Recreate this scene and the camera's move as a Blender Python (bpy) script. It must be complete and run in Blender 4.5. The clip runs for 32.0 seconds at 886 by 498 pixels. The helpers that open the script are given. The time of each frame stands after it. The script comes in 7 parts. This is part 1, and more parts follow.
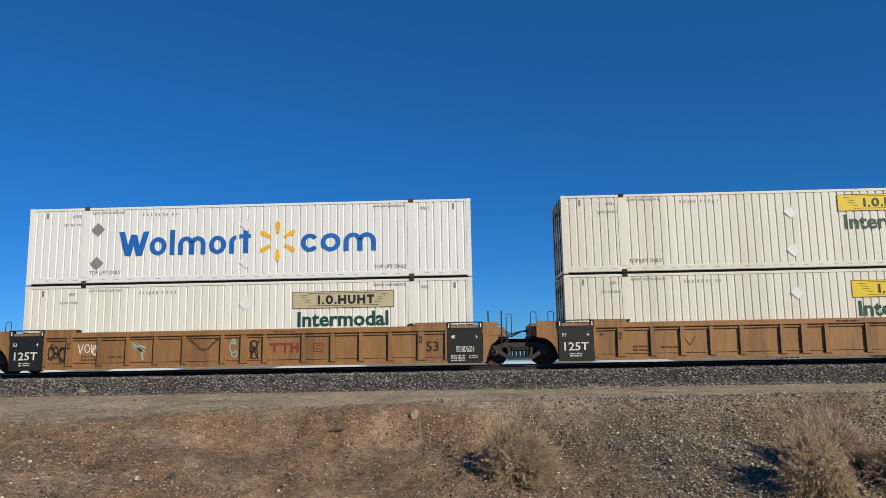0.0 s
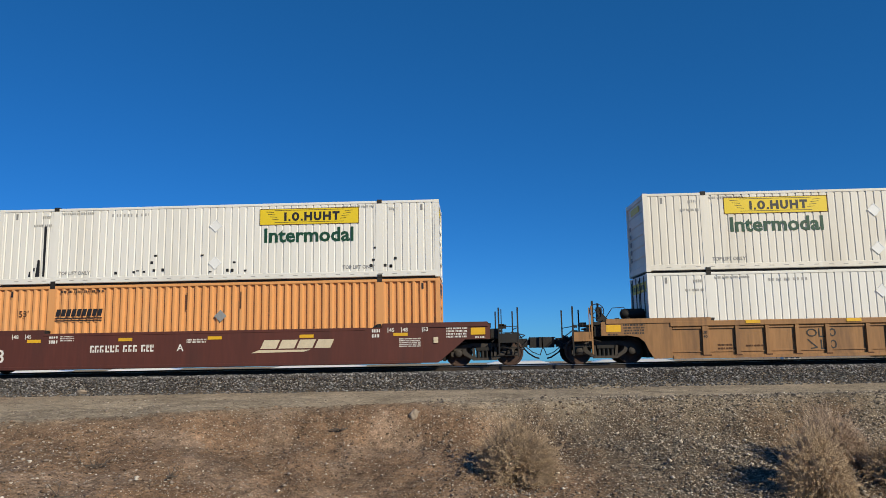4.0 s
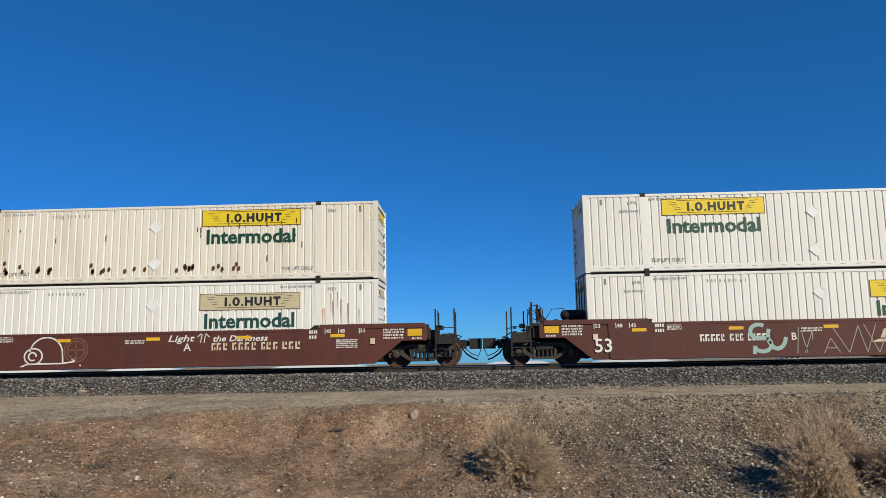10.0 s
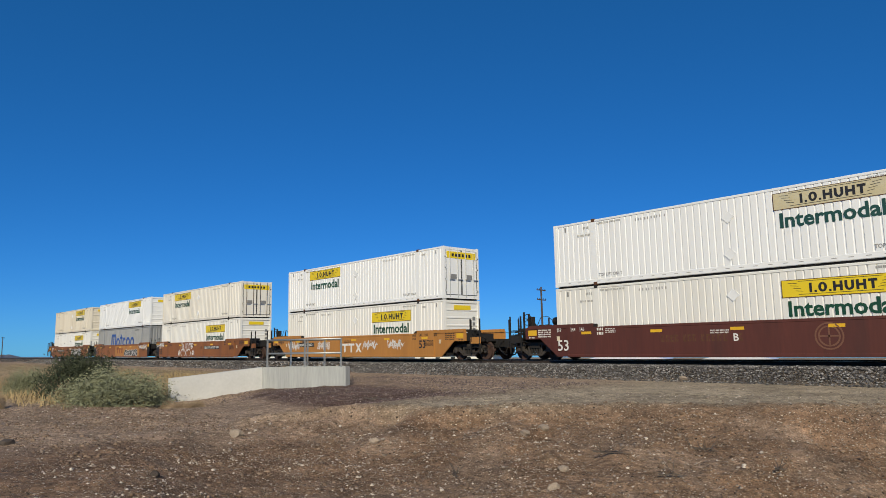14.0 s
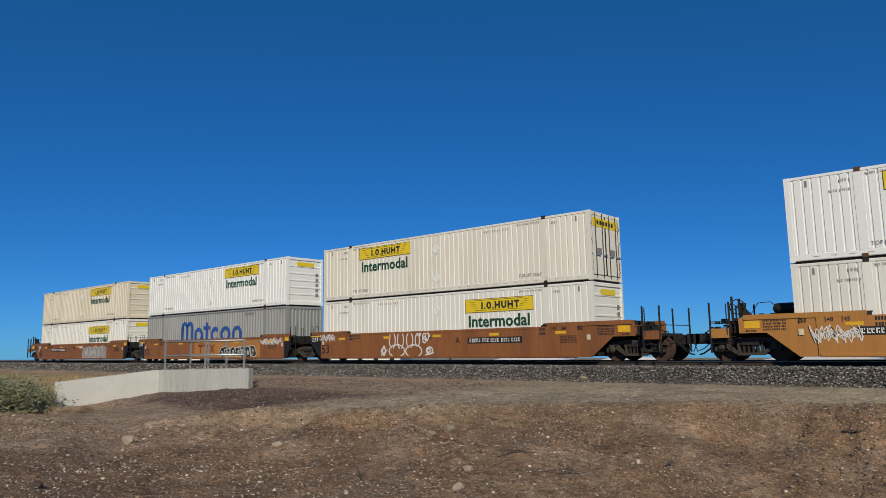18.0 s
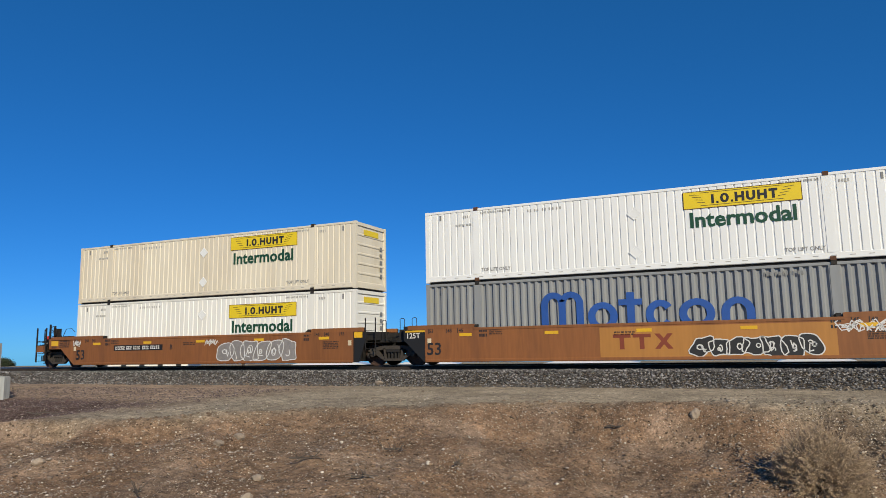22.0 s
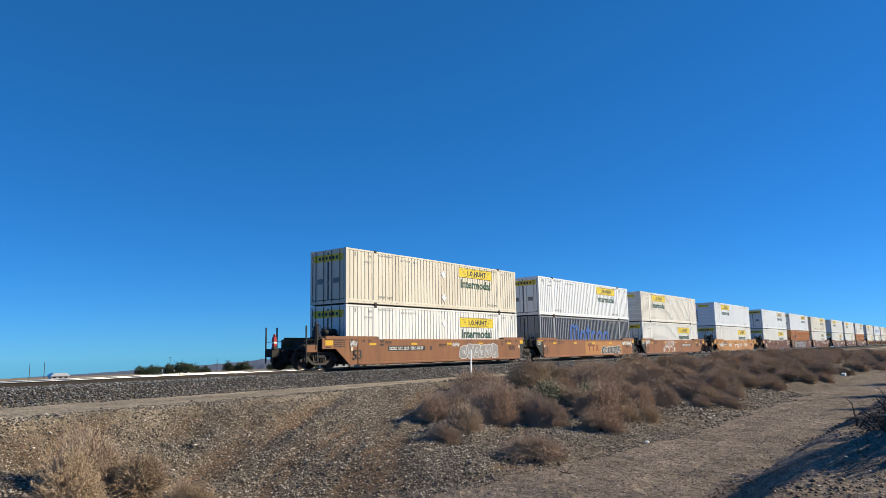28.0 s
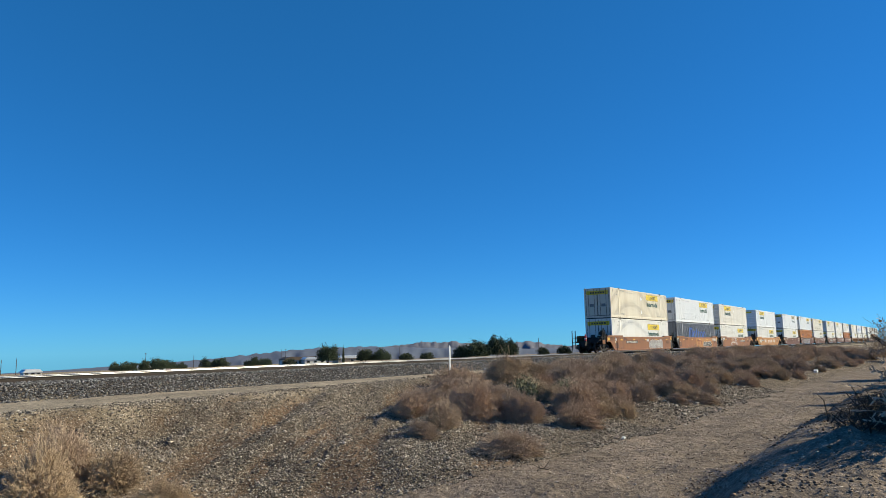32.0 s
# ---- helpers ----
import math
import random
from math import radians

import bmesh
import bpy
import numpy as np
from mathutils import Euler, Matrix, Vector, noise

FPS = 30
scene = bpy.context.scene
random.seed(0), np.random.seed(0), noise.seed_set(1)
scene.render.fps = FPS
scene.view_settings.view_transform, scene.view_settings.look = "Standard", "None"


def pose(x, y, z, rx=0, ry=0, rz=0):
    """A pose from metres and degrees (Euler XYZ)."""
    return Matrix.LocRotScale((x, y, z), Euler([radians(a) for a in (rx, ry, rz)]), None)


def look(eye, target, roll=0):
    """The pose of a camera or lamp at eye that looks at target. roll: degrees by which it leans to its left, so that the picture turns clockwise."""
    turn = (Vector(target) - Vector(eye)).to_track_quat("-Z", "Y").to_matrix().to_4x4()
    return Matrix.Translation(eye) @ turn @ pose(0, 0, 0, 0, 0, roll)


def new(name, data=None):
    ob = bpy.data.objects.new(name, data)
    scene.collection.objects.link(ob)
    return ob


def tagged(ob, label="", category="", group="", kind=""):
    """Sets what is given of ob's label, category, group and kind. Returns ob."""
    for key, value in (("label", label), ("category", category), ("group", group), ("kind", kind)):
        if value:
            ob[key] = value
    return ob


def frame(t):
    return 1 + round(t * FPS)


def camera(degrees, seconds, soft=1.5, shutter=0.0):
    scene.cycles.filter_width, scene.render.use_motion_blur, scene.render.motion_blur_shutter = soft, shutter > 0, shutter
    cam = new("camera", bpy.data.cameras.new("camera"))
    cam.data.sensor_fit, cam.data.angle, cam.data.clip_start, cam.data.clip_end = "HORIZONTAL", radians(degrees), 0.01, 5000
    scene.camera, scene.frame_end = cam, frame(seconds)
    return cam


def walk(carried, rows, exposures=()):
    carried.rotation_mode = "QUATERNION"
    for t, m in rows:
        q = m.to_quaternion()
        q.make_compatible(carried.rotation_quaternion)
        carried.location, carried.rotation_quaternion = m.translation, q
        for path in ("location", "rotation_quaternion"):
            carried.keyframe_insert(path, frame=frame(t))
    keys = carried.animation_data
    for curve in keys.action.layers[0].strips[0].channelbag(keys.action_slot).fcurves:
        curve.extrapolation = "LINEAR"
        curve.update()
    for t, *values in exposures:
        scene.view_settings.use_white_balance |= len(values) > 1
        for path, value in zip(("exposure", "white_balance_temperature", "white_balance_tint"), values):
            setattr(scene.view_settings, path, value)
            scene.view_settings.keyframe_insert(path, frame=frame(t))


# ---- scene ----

EYE = 0.72                      # camera above the rail heads
TRACK_Y = 25.85                 # middle of the track
PATH = [
    (0.0, 2.06, 7.96, 1.05),
    (10.0, 2.06, 7.96, 1.05),
    (10.5, 12.24, 8.06, 1.03),
    (11.0, 29.56, 7.94, 0.95),
    (11.5, 39.71, 7.93, 0.95),
    (12.0, 44.93, 7.86, 0.90),
    (12.5, 47.73, 7.77, 0.92),
    (13.0, 48.83, 7.85, 0.93),
    (13.5, 48.54, 7.90, 0.95),
    (15.5, 44.96, 7.88, 1.03),
    (16.0, 43.98, 7.90, 1.03),
    (16.5, 42.96, 7.89, 1.06),
    (17.0, 42.19, 7.89, 1.03),
    (17.5, 41.27, 7.87, 1.07),
    (18.0, 40.33, 7.90, 1.05),
    (18.5, 38.80, 7.92, 1.07),
    (19.0, 37.12, 7.96, 1.03),
    (19.5, 35.86, 7.93, 1.11),
    (20.0, 34.35, 7.94, 1.03),
    (20.5, 32.04, 7.92, 1.07),
    (21.0, 29.46, 7.94, 1.03),
    (21.5, 27.67, 7.95, 1.11),
    (22.0, 23.91, 8.00, 1.02),
    (22.5, 19.18, 8.03, 1.09),
    (23.0, 13.79, 8.12, 1.07),
    (23.5, 6.22, 8.24, 1.02),
    (24.0, 4.88, 8.11, 0.96),
    (24.5, -6.57, 8.26, 1.09),
    (25.0, -16.81, 8.15, 0.96),
    (25.5, -25.42, 8.23, 0.82),
    (26.0, -35.82, 8.28, 0.91),
    (26.5, -42.37, 8.32, 1.04),
    (28.5, -54.47, 8.42, 1.08),
    (29.0, -55.21, 8.46, 1.08),
    (29.5, -54.79, 8.30, 1.03),
    (30.0, -54.52, 8.07, 1.02),
    (32.0, -54.52, 8.07, 1.02),
]
MOVES = [
    (0.0, -0.00),
    (1.0, 10.55),
    (2.0, 20.98),
    (3.0, 31.38),
    (3.5, 36.52),
    (5.5, 56.95),
    (6.0, 62.00),
    (7.0, 72.06),
    (8.0, 82.00),
    (9.0, 91.89),
    (10.0, 101.67),
    (11.0, 111.34),
    (12.0, 120.99),
    (13.0, 130.53),
    (13.5, 135.23),
    (15.5, 153.92),
    (16.0, 158.57),
    (17.0, 167.86),
    (18.0, 177.13),
    (19.0, 186.38),
    (20.0, 195.62),
    (21.0, 204.88),
    (22.0, 214.16),
    (23.0, 223.44),
    (24.0, 232.73),
    (25.0, 241.95),
    (26.0, 251.13),
    (26.5, 255.73),
    (28.5, 274.15),
    (29.0, 278.74),
    (30.0, 287.90),
    (31.0, 297.06),
    (32.0, 306.21),
]

cam = camera(65.03, 32.0, soft=0.65, shutter=0.0)
walk(cam, [(t, pose(0, 0, EYE, 90 + p, r, y)) for t, y, p, r in PATH],
     exposures=[(t, e, 6600, 13) for t, e in (
         (0.0, -0.12), (1.0, -0.35), (2.0, -0.12), (3.0, -0.06), (6.0, -0.17), (7.0, -0.35), (8.0, -0.12), (9.0, -0.25), (10.0, 0.0), (11.0, 0.05), (12.0, -0.40), (13.0, -0.24),
         (16.0, -0.12), (17.0, -0.36), (18.0, -0.36), (19.0, 0.03), (20.0, -0.06), (21.0, -0.06), (22.0, -0.06), (23.0, -0.2), (24.0, -0.25))] + [
         (25.0, -0.32, 6550, 16), (26.5, -0.40, 6500, 19), (28.5, 0.55, 6700, 11), (29.0, 0.57, 6750, 10), (30.0, 0.45, 6800, 9), (32.0, 0.44, 6850, 8)])

# ---- light ----
SUN = Vector((0.593, -0.632, 0.50)).normalized()
world = bpy.data.worlds.new("sky")
scene.world = world
world.use_nodes = True
wn = world.node_tree
sky = wn.nodes.new("ShaderNodeTexSky")
sky.sky_type = "NISHITA"
sky.sun_disc = False
sky.sun_elevation = math.asin(SUN.z)
sky.sun_rotation = math.atan2(SUN.x, SUN.y)
sky.altitude = 1500
sky.air_density = 0.85
sky.dust_density = 0.0
sky.ozone_density = 7.0
wn.nodes["Background"].inputs["Strength"].default_value = 0.120
deep = wn.nodes.new("ShaderNodeMix")              # thin dry air: a deep blue sky
deep.data_type, deep.blend_type = "RGBA", "MULTIPLY"
deep.inputs["Factor"].default_value = 1.0
deep.inputs["B"].default_value = (0.37, 0.80, 0.97, 1)
rich = wn.nodes.new("ShaderNodeHueSaturation")
rich.inputs["Saturation"].default_value = 1.16
wn.links.new(sky.outputs[0], rich.inputs["Color"])
wn.links.new(rich.outputs[0], deep.inputs["A"])
even = wn.nodes.new("ShaderNodeMix")              # clear desert air: less pale towards the horizon
even.data_type = "RGBA"
even.inputs["Factor"].default_value = 0.30
even.inputs["B"].default_value = (0.13, 1.24, 3.0, 1)
split, join = wn.nodes.new("ShaderNodeSeparateColor"), wn.nodes.new("ShaderNodeCombineColor")
wn.links.new(deep.outputs["Result"], split.inputs[0])
for channel, most, half in ((0, 4.1, 4.0), (1, 19.2, 18.0)):      # the glow of thick air levels off near the horizon
    plus, over, times = (wn.nodes.new("ShaderNodeMath") for _ in range(3))
    plus.operation, over.operation, times.operation = "ADD", "DIVIDE", "MULTIPLY"
    plus.inputs[1].default_value, times.inputs[1].default_value = half, most
    wn.links.new(split.outputs[channel], plus.inputs[0])
    wn.links.new(split.outputs[channel], over.inputs[0])
    wn.links.new(plus.outputs[0], over.inputs[1])
    wn.links.new(over.outputs[0], times.inputs[0])
    wn.links.new(times.outputs[0], join.inputs[channel])
wn.links.new(split.outputs[2], join.inputs[2])
wn.links.new(join.outputs[0], even.inputs["A"])
wn.links.new(even.outputs["Result"], wn.nodes["Background"].inputs["Color"])

sun_data = bpy.data.lights.new("sun", "SUN")
sun_data.energy, sun_data.angle, sun_data.color = 5.0, radians(0.53), (1.0, 0.93, 0.70)
sun = new("sun", sun_data)
sun.matrix_world = look(SUN * 50, (0, 0, 0))


# ---- materials ----
BASE_SCALE = 0.87                                # all base colours scaled down under the stronger sun, which deepens the shade


def material(name, color, rough=0.6, metal=0.0, vary=0.15, scale=3.0, stain=None, stain_amount=0.0, bump=0.0,
             bump_scale=60.0, spread=0.06, streak=False, coat=0.0, stain_low=0.52):
    """A procedural surface: base colour, two scales of variation, stains and fine relief."""
    m = bpy.data.materials.new(name)
    m.use_nodes = True
    nt = m.node_tree
    b = nt.nodes["Principled BSDF"]
    b.inputs["Roughness"].default_value, b.inputs["Metallic"].default_value = rough, metal
    if coat:
        b.inputs["Coat Weight"].default_value = coat
    co = nt.nodes.new("ShaderNodeTexCoord")
    mp = nt.nodes.new("ShaderNodeMapping")
    nt.links.new(co.outputs["Object"], mp.inputs["Vector"])
    if streak:
        mp.inputs["Scale"].default_value = (1.0, 1.0, 0.12)
    n1, n2 = nt.nodes.new("ShaderNodeTexNoise"), nt.nodes.new("ShaderNodeTexNoise")
    n1.inputs["Scale"].default_value, n1.inputs["Detail"].default_value = scale, 6
    n2.inputs["Scale"].default_value, n2.inputs["Detail"].default_value = scale * 9, 4
    for n in (n1, n2):
        nt.links.new(mp.outputs[0], n.inputs["Vector"])
    add = nt.nodes.new("ShaderNodeMath")
    add.operation = "ADD"
    nt.links.new(n1.outputs["Fac"], add.inputs[0])
    nt.links.new(n2.outputs["Fac"], add.inputs[1])
    ramp = nt.nodes.new("ShaderNodeMapRange")
    ramp.inputs["From Min"].default_value, ramp.inputs["From Max"].default_value = 0.6, 1.4
    ramp.inputs["To Min"].default_value, ramp.inputs["To Max"].default_value = 1 - vary, 1 + vary
    nt.links.new(add.outputs[0], ramp.inputs["Value"])
    info = nt.nodes.new("ShaderNodeObjectInfo")
    per = nt.nodes.new("ShaderNodeMapRange")
    per.inputs["To Min"].default_value, per.inputs["To Max"].default_value = 1 - spread, 1 + spread
    nt.links.new(info.outputs["Random"], per.inputs["Value"])
    mul = nt.nodes.new("ShaderNodeMath")
    mul.operation = "MULTIPLY"
    nt.links.new(ramp.outputs[0], mul.inputs[0])
    nt.links.new(per.outputs[0], mul.inputs[1])
    mix = nt.nodes.new("ShaderNodeMix")
    mix.data_type, mix.blend_type = "RGBA", "MULTIPLY"
    mix.inputs["Factor"].default_value = 1.0
    mix.inputs["A"].default_value = (*[c * BASE_SCALE for c in color], 1)
    nt.links.new(mul.outputs[0], mix.inputs["B"])
    out = mix.outputs["Result"]
    if stain:
        n3 = nt.nodes.new("ShaderNodeTexNoise")
        n3.inputs["Scale"].default_value, n3.inputs["Detail"].default_value = scale * 0.6, 8
        n3.inputs["Roughness"].default_value = 0.7
        nt.links.new(mp.outputs[0], n3.inputs["Vector"])
        r3 = nt.nodes.new("ShaderNodeMapRange")
        r3.inputs["From Min"].default_value, r3.inputs["From Max"].default_value = stain_low, stain_low + 0.22
        r3.inputs["To Max"].default_value = stain_amount
        nt.links.new(n3.outputs["Fac"], r3.inputs["Value"])
        m2 = nt.nodes.new("ShaderNodeMix")
        m2.data_type = "RGBA"
        m2.inputs["B"].default_value = (*[c * BASE_SCALE for c in stain], 1)
        nt.links.new(r3.outputs[0], m2.inputs["Factor"])
        nt.links.new(out, m2.inputs["A"])
        out = m2.outputs["Result"]
    nt.links.new(out, b.inputs["Base Color"])
    if bump:
        n4 = nt.nodes.new("ShaderNodeTexNoise")
        n4.inputs["Scale"].default_value, n4.inputs["Detail"].default_value = bump_scale, 5
        nt.links.new(co.outputs["Object"], n4.inputs["Vector"])
        bp = nt.nodes.new("ShaderNodeBump")
        bp.inputs["Strength"].default_value, bp.inputs["Distance"].default_value = bump, 0.02
        nt.links.new(n4.outputs["Fac"], bp.inputs["Height"])
        nt.links.new(bp.outputs[0], b.inputs["Normal"])
    return m


def soil_material():
    m = bpy.data.materials.new("desert_soil")
    m.use_nodes = True
    nt = m.node_tree
    b = nt.nodes["Principled BSDF"]
    b.inputs["Roughness"].default_value = 0.95
    b.inputs["Specular IOR Level"].default_value = 0.15
    at = nt.nodes.new("ShaderNodeVertexColor")
    at.layer_name = "soil"
    geo = nt.nodes.new("ShaderNodeNewGeometry")
    factor = None
    for s, d, lo, hi in ((0.9, 8, 0.72, 1.26), (6.0, 7, 0.62, 1.34), (27.0, 4, 0.62, 1.36)):
        n = nt.nodes.new("ShaderNodeTexNoise")
        n.inputs["Scale"].default_value, n.inputs["Detail"].default_value = s, d
        nt.links.new(geo.outputs["Position"], n.inputs["Vector"])
        r = nt.nodes.new("ShaderNodeMapRange")
        r.inputs["From Min"].default_value, r.inputs["From Max"].default_value = 0.3, 0.7
        r.inputs["To Min"].default_value, r.inputs["To Max"].default_value = lo, hi
        nt.links.new(n.outputs["Fac"], r.inputs["Value"])
        if factor is None:
            factor = r.outputs[0]
        else:
            mu = nt.nodes.new("ShaderNodeMath")
            mu.operation = "MULTIPLY"
            nt.links.new(factor, mu.inputs[0])
            nt.links.new(r.outputs[0], mu.inputs[1])
            factor = mu.outputs[0]
        last = n
    mix = nt.nodes.new("ShaderNodeMix")
    mix.data_type, mix.blend_type = "RGBA", "MULTIPLY"
    mix.inputs["Factor"].default_value = 1.0
    nt.links.new(at.outputs["Color"], mix.inputs["A"])
    nt.links.new(factor, mix.inputs["B"])
    n = nt.nodes.new("ShaderNodeTexNoise")
    n.inputs["Scale"].default_value, n.inputs["Detail"].default_value = 5, 9
    n.inputs["Roughness"].default_value = 0.6
    nt.links.new(geo.outputs["Position"], n.inputs["Vector"])

    def calc(op, a, c):
        q = nt.nodes.new("ShaderNodeMath")
        q.operation = op
        for i, k in enumerate((a, c)):
            if isinstance(k, (int, float)):
                q.inputs[i].default_value = k
            else:
                nt.links.new(k, q.inputs[i])
        return q.outputs[0]
    color, height = mix.outputs["Result"], calc("MULTIPLY", n.outputs["Fac"], 0.12)
    # small stones bedded in the soil; the layer's alpha says how many
    for s, size in ((17.0, 0.034), (34.0, 0.017), (62.0, 0.009)):
        vo = nt.nodes.new("ShaderNodeTexVoronoi")
        vo.inputs["Scale"].default_value = s
        nt.links.new(geo.outputs["Position"], vo.inputs["Vector"])
        sp = nt.nodes.new("ShaderNodeSeparateColor")
        nt.links.new(vo.outputs["Color"], sp.inputs[0])
        rim = calc("SUBTRACT", calc("ADD", calc("MULTIPLY", sp.outputs[0], 0.30), 0.16), vo.outputs["Distance"])
        here = calc("MULTIPLY", calc("GREATER_THAN", rim, 0.0), calc("LESS_THAN", sp.outputs[1], at.outputs["Alpha"]))
        tone = nt.nodes.new("ShaderNodeValToRGB")
        tone.color_ramp.elements[0].color = (0.040, 0.029, 0.021, 1)
        tone.color_ramp.elements[1].color = (0.66, 0.57, 0.47, 1)
        e = tone.color_ramp.elements.new(0.6)
        e.color = (0.20, 0.145, 0.10, 1)
        nt.links.new(sp.outputs[2], tone.inputs["Fac"])
        mx = nt.nodes.new("ShaderNodeMix")
        mx.data_type = "RGBA"
        nt.links.new(here, mx.inputs["Factor"])
        nt.links.new(color, mx.inputs["A"])
        nt.links.new(tone.outputs["Color"], mx.inputs["B"])
        color = mx.outputs["Result"]
        height = calc("ADD", height, calc("MULTIPLY", here, calc("ADD", calc("MULTIPLY", rim, size * 2.0), size * 0.4)))
    nt.links.new(color, b.inputs["Base Color"])
    bp = nt.nodes.new("ShaderNodeBump")
    bp.inputs["Strength"].default_value, bp.inputs["Distance"].default_value = 1.0, 1.0
    nt.links.new(height, bp.inputs["Height"])
    nt.links.new(bp.outputs[0], b.inputs["Normal"])
    return m


def stone_material(name, dark, light, scale=1.0):
    """Loose stones: each one its own grey, brown or pale tone."""
    m = bpy.data.materials.new(name)
    m.use_nodes = True
    nt = m.node_tree
    b = nt.nodes["Principled BSDF"]
    b.inputs["Roughness"].default_value = 0.85
    geo = nt.nodes.new("ShaderNodeNewGeometry")
    ramp = nt.nodes.new("ShaderNodeValToRGB")
    dark, light = [c * BASE_SCALE for c in dark], [c * BASE_SCALE for c in light]
    ramp.color_ramp.elements[0].color = (*dark, 1)
    ramp.color_ramp.elements[1].color = (*light, 1)
    mid = ramp.color_ramp.elements.new(0.72)
    mid.color = (*[d * 0.68 + l * 0.32 for d, l in zip(dark, light)], 1)
    nt.links.new(geo.outputs["Random Per Island"], ramp.inputs["Fac"])
    n = nt.nodes.new("ShaderNodeTexNoise")
    n.inputs["Scale"].default_value = 60
    nt.links.new(geo.outputs["Position"], n.inputs["Vector"])
    r = nt.nodes.new("ShaderNodeMapRange")
    r.inputs["To Min"].default_value, r.inputs["To Max"].default_value = 0.75, 1.25
    nt.links.new(n.outputs["Fac"], r.inputs["Value"])
    mix = nt.nodes.new("ShaderNodeMix")
    mix.data_type, mix.blend_type = "RGBA", "MULTIPLY"
    mix.inputs["Factor"].default_value = 1.0
    nt.links.new(ramp.outputs["Color"], mix.inputs["A"])
    nt.links.new(r.outputs[0], mix.inputs["B"])
    nt.links.new(mix.outputs["Result"], b.inputs["Base Color"])
    return m


SOIL = soil_material()
BALLAST = stone_material("ballast_stone", (0.038, 0.035, 0.036), (0.43, 0.41, 0.40))
PURPLE = stone_material("purple_gravel", (0.075, 0.050, 0.047), (0.33, 0.25, 0.235))
CLOD = stone_material("dirt_clod", (0.135, 0.087, 0.057), (0.34, 0.235, 0.160))
GRAVEL = stone_material("bank_gravel", (0.085, 0.068, 0.053), (0.70, 0.60, 0.49))
PEBBLE = stone_material("pale_pebble", (0.17, 0.12, 0.09), (0.72, 0.64, 0.55))
RAIL_STEEL = material("rusty_rail", (0.034, 0.024, 0.019), 0.8, 0.1, 0.25, 4, bump=0.2)
RAIL_HEAD = material("polished_rail_head", (0.62, 0.61, 0.60), 0.30, 1.0, 0.05, 6)
TIE_WOOD = material("tarred_tie", (0.055, 0.042, 0.034), 0.9, 0, 0.35, 6, bump=0.5, spread=0.25)
SPIKE = material("plate_steel", (0.09, 0.06, 0.045), 0.8, 0.3, 0.2, 8)
# two tones of concrete: wing wall paler, head walls greyer with streaks
CONCRETE_PALE = material("pale_concrete", (0.60, 0.595, 0.57), 0.85, 0, 0.08, 1.2, (0.45, 0.41, 0.36), 0.35, bump=0.25)
CONCRETE_GREY = material("streaked_grey_concrete", (0.42, 0.43, 0.42), 0.9, 0, 0.18, 1.4, (0.2, 0.2, 0.2), 0.5, bump=0.4, streak=True)
GALVANISED = material("galvanised_pipe", (0.5, 0.5, 0.48), 0.45, 0.7, 0.1, 8)
PAINT = {
    "white": material("white_container_paint", (0.80, 0.79, 0.75), 0.5, 0, 0.05, 0.7, (0.5, 0.46, 0.38), 0.35, streak=True, spread=0.03),
    "cream": material("cream_container_paint", (0.78, 0.75, 0.68), 0.55, 0, 0.07, 0.7, (0.45, 0.38, 0.28), 0.45, streak=True, spread=0.03),
    "beige": material("sun_bleached_beige_paint", (0.735, 0.672, 0.55), 0.6, 0, 0.07, 0.6, (0.46, 0.36, 0.24), 0.5, streak=True, spread=0.02),
    "clean": material("clean_white_paint", (0.84, 0.85, 0.85), 0.4, 0, 0.03, 0.7, (0.6, 0.58, 0.54), 0.2, streak=True, spread=0.02),
    "rusty": material("chipped_white_paint", (0.76, 0.72, 0.63), 0.55, 0, 0.07, 0.9, (0.42, 0.30, 0.19), 0.5, streak=True, spread=0.02),
    "orange": material("orange_container_paint", (0.72, 0.335, 0.12), 0.5, 0, 0.08, 0.8, (0.62, 0.36, 0.18), 0.45, streak=True, spread=0.04),
    "grey": material("grey_container_paint", (0.27, 0.28, 0.29), 0.5, 0, 0.1, 0.8, (0.16, 0.16, 0.16), 0.4, streak=True, spread=0.03),
}
CAR = {
    "brown": material("mineral_brown_car_paint", (0.092, 0.023, 0.016), 0.72, 0, 0.18, 1.2, (0.035, 0.018, 0.016), 0.7, streak=True, spread=0.08),
    "tan": material("faded_tan_car_paint", (0.30, 0.150, 0.056), 0.65, 0, 0.30, 1.4, (0.10, 0.052, 0.030), 0.9, streak=True, spread=0.08),
    "rust": material("weathered_orange_car_paint", (0.25, 0.092, 0.027), 0.6, 0, 0.22, 1.1, (0.13, 0.05, 0.024), 0.75, streak=True, spread=0.08),
    "gold": material("yellow_orange_car_paint", (0.45, 0.20, 0.045), 0.55, 0, 0.12, 1.1, (0.30, 0.12, 0.035), 0.5, streak=True, spread=0.04),
}
BLACK = material("black_paint", (0.010, 0.010, 0.011), 0.6, 0, 0.2, 3)
DIRTY_BLACK = material("grimy_black_steel", (0.014, 0.012, 0.011), 0.75, 0.1, 0.3, 3, (0.05, 0.033, 0.025), 0.5)
TRUCK = material("dusty_truck_casting", (0.050, 0.041, 0.035), 0.8, 0.1, 0.3, 4, (0.10, 0.072, 0.055), 0.4)
WHEEL = material("brown_wheel_steel", (0.070, 0.038, 0.028), 0.7, 0.2, 0.25, 4)
TREAD = material("worn_wheel_tread", (0.35, 0.33, 0.31), 0.35, 0.9, 0.1, 5)
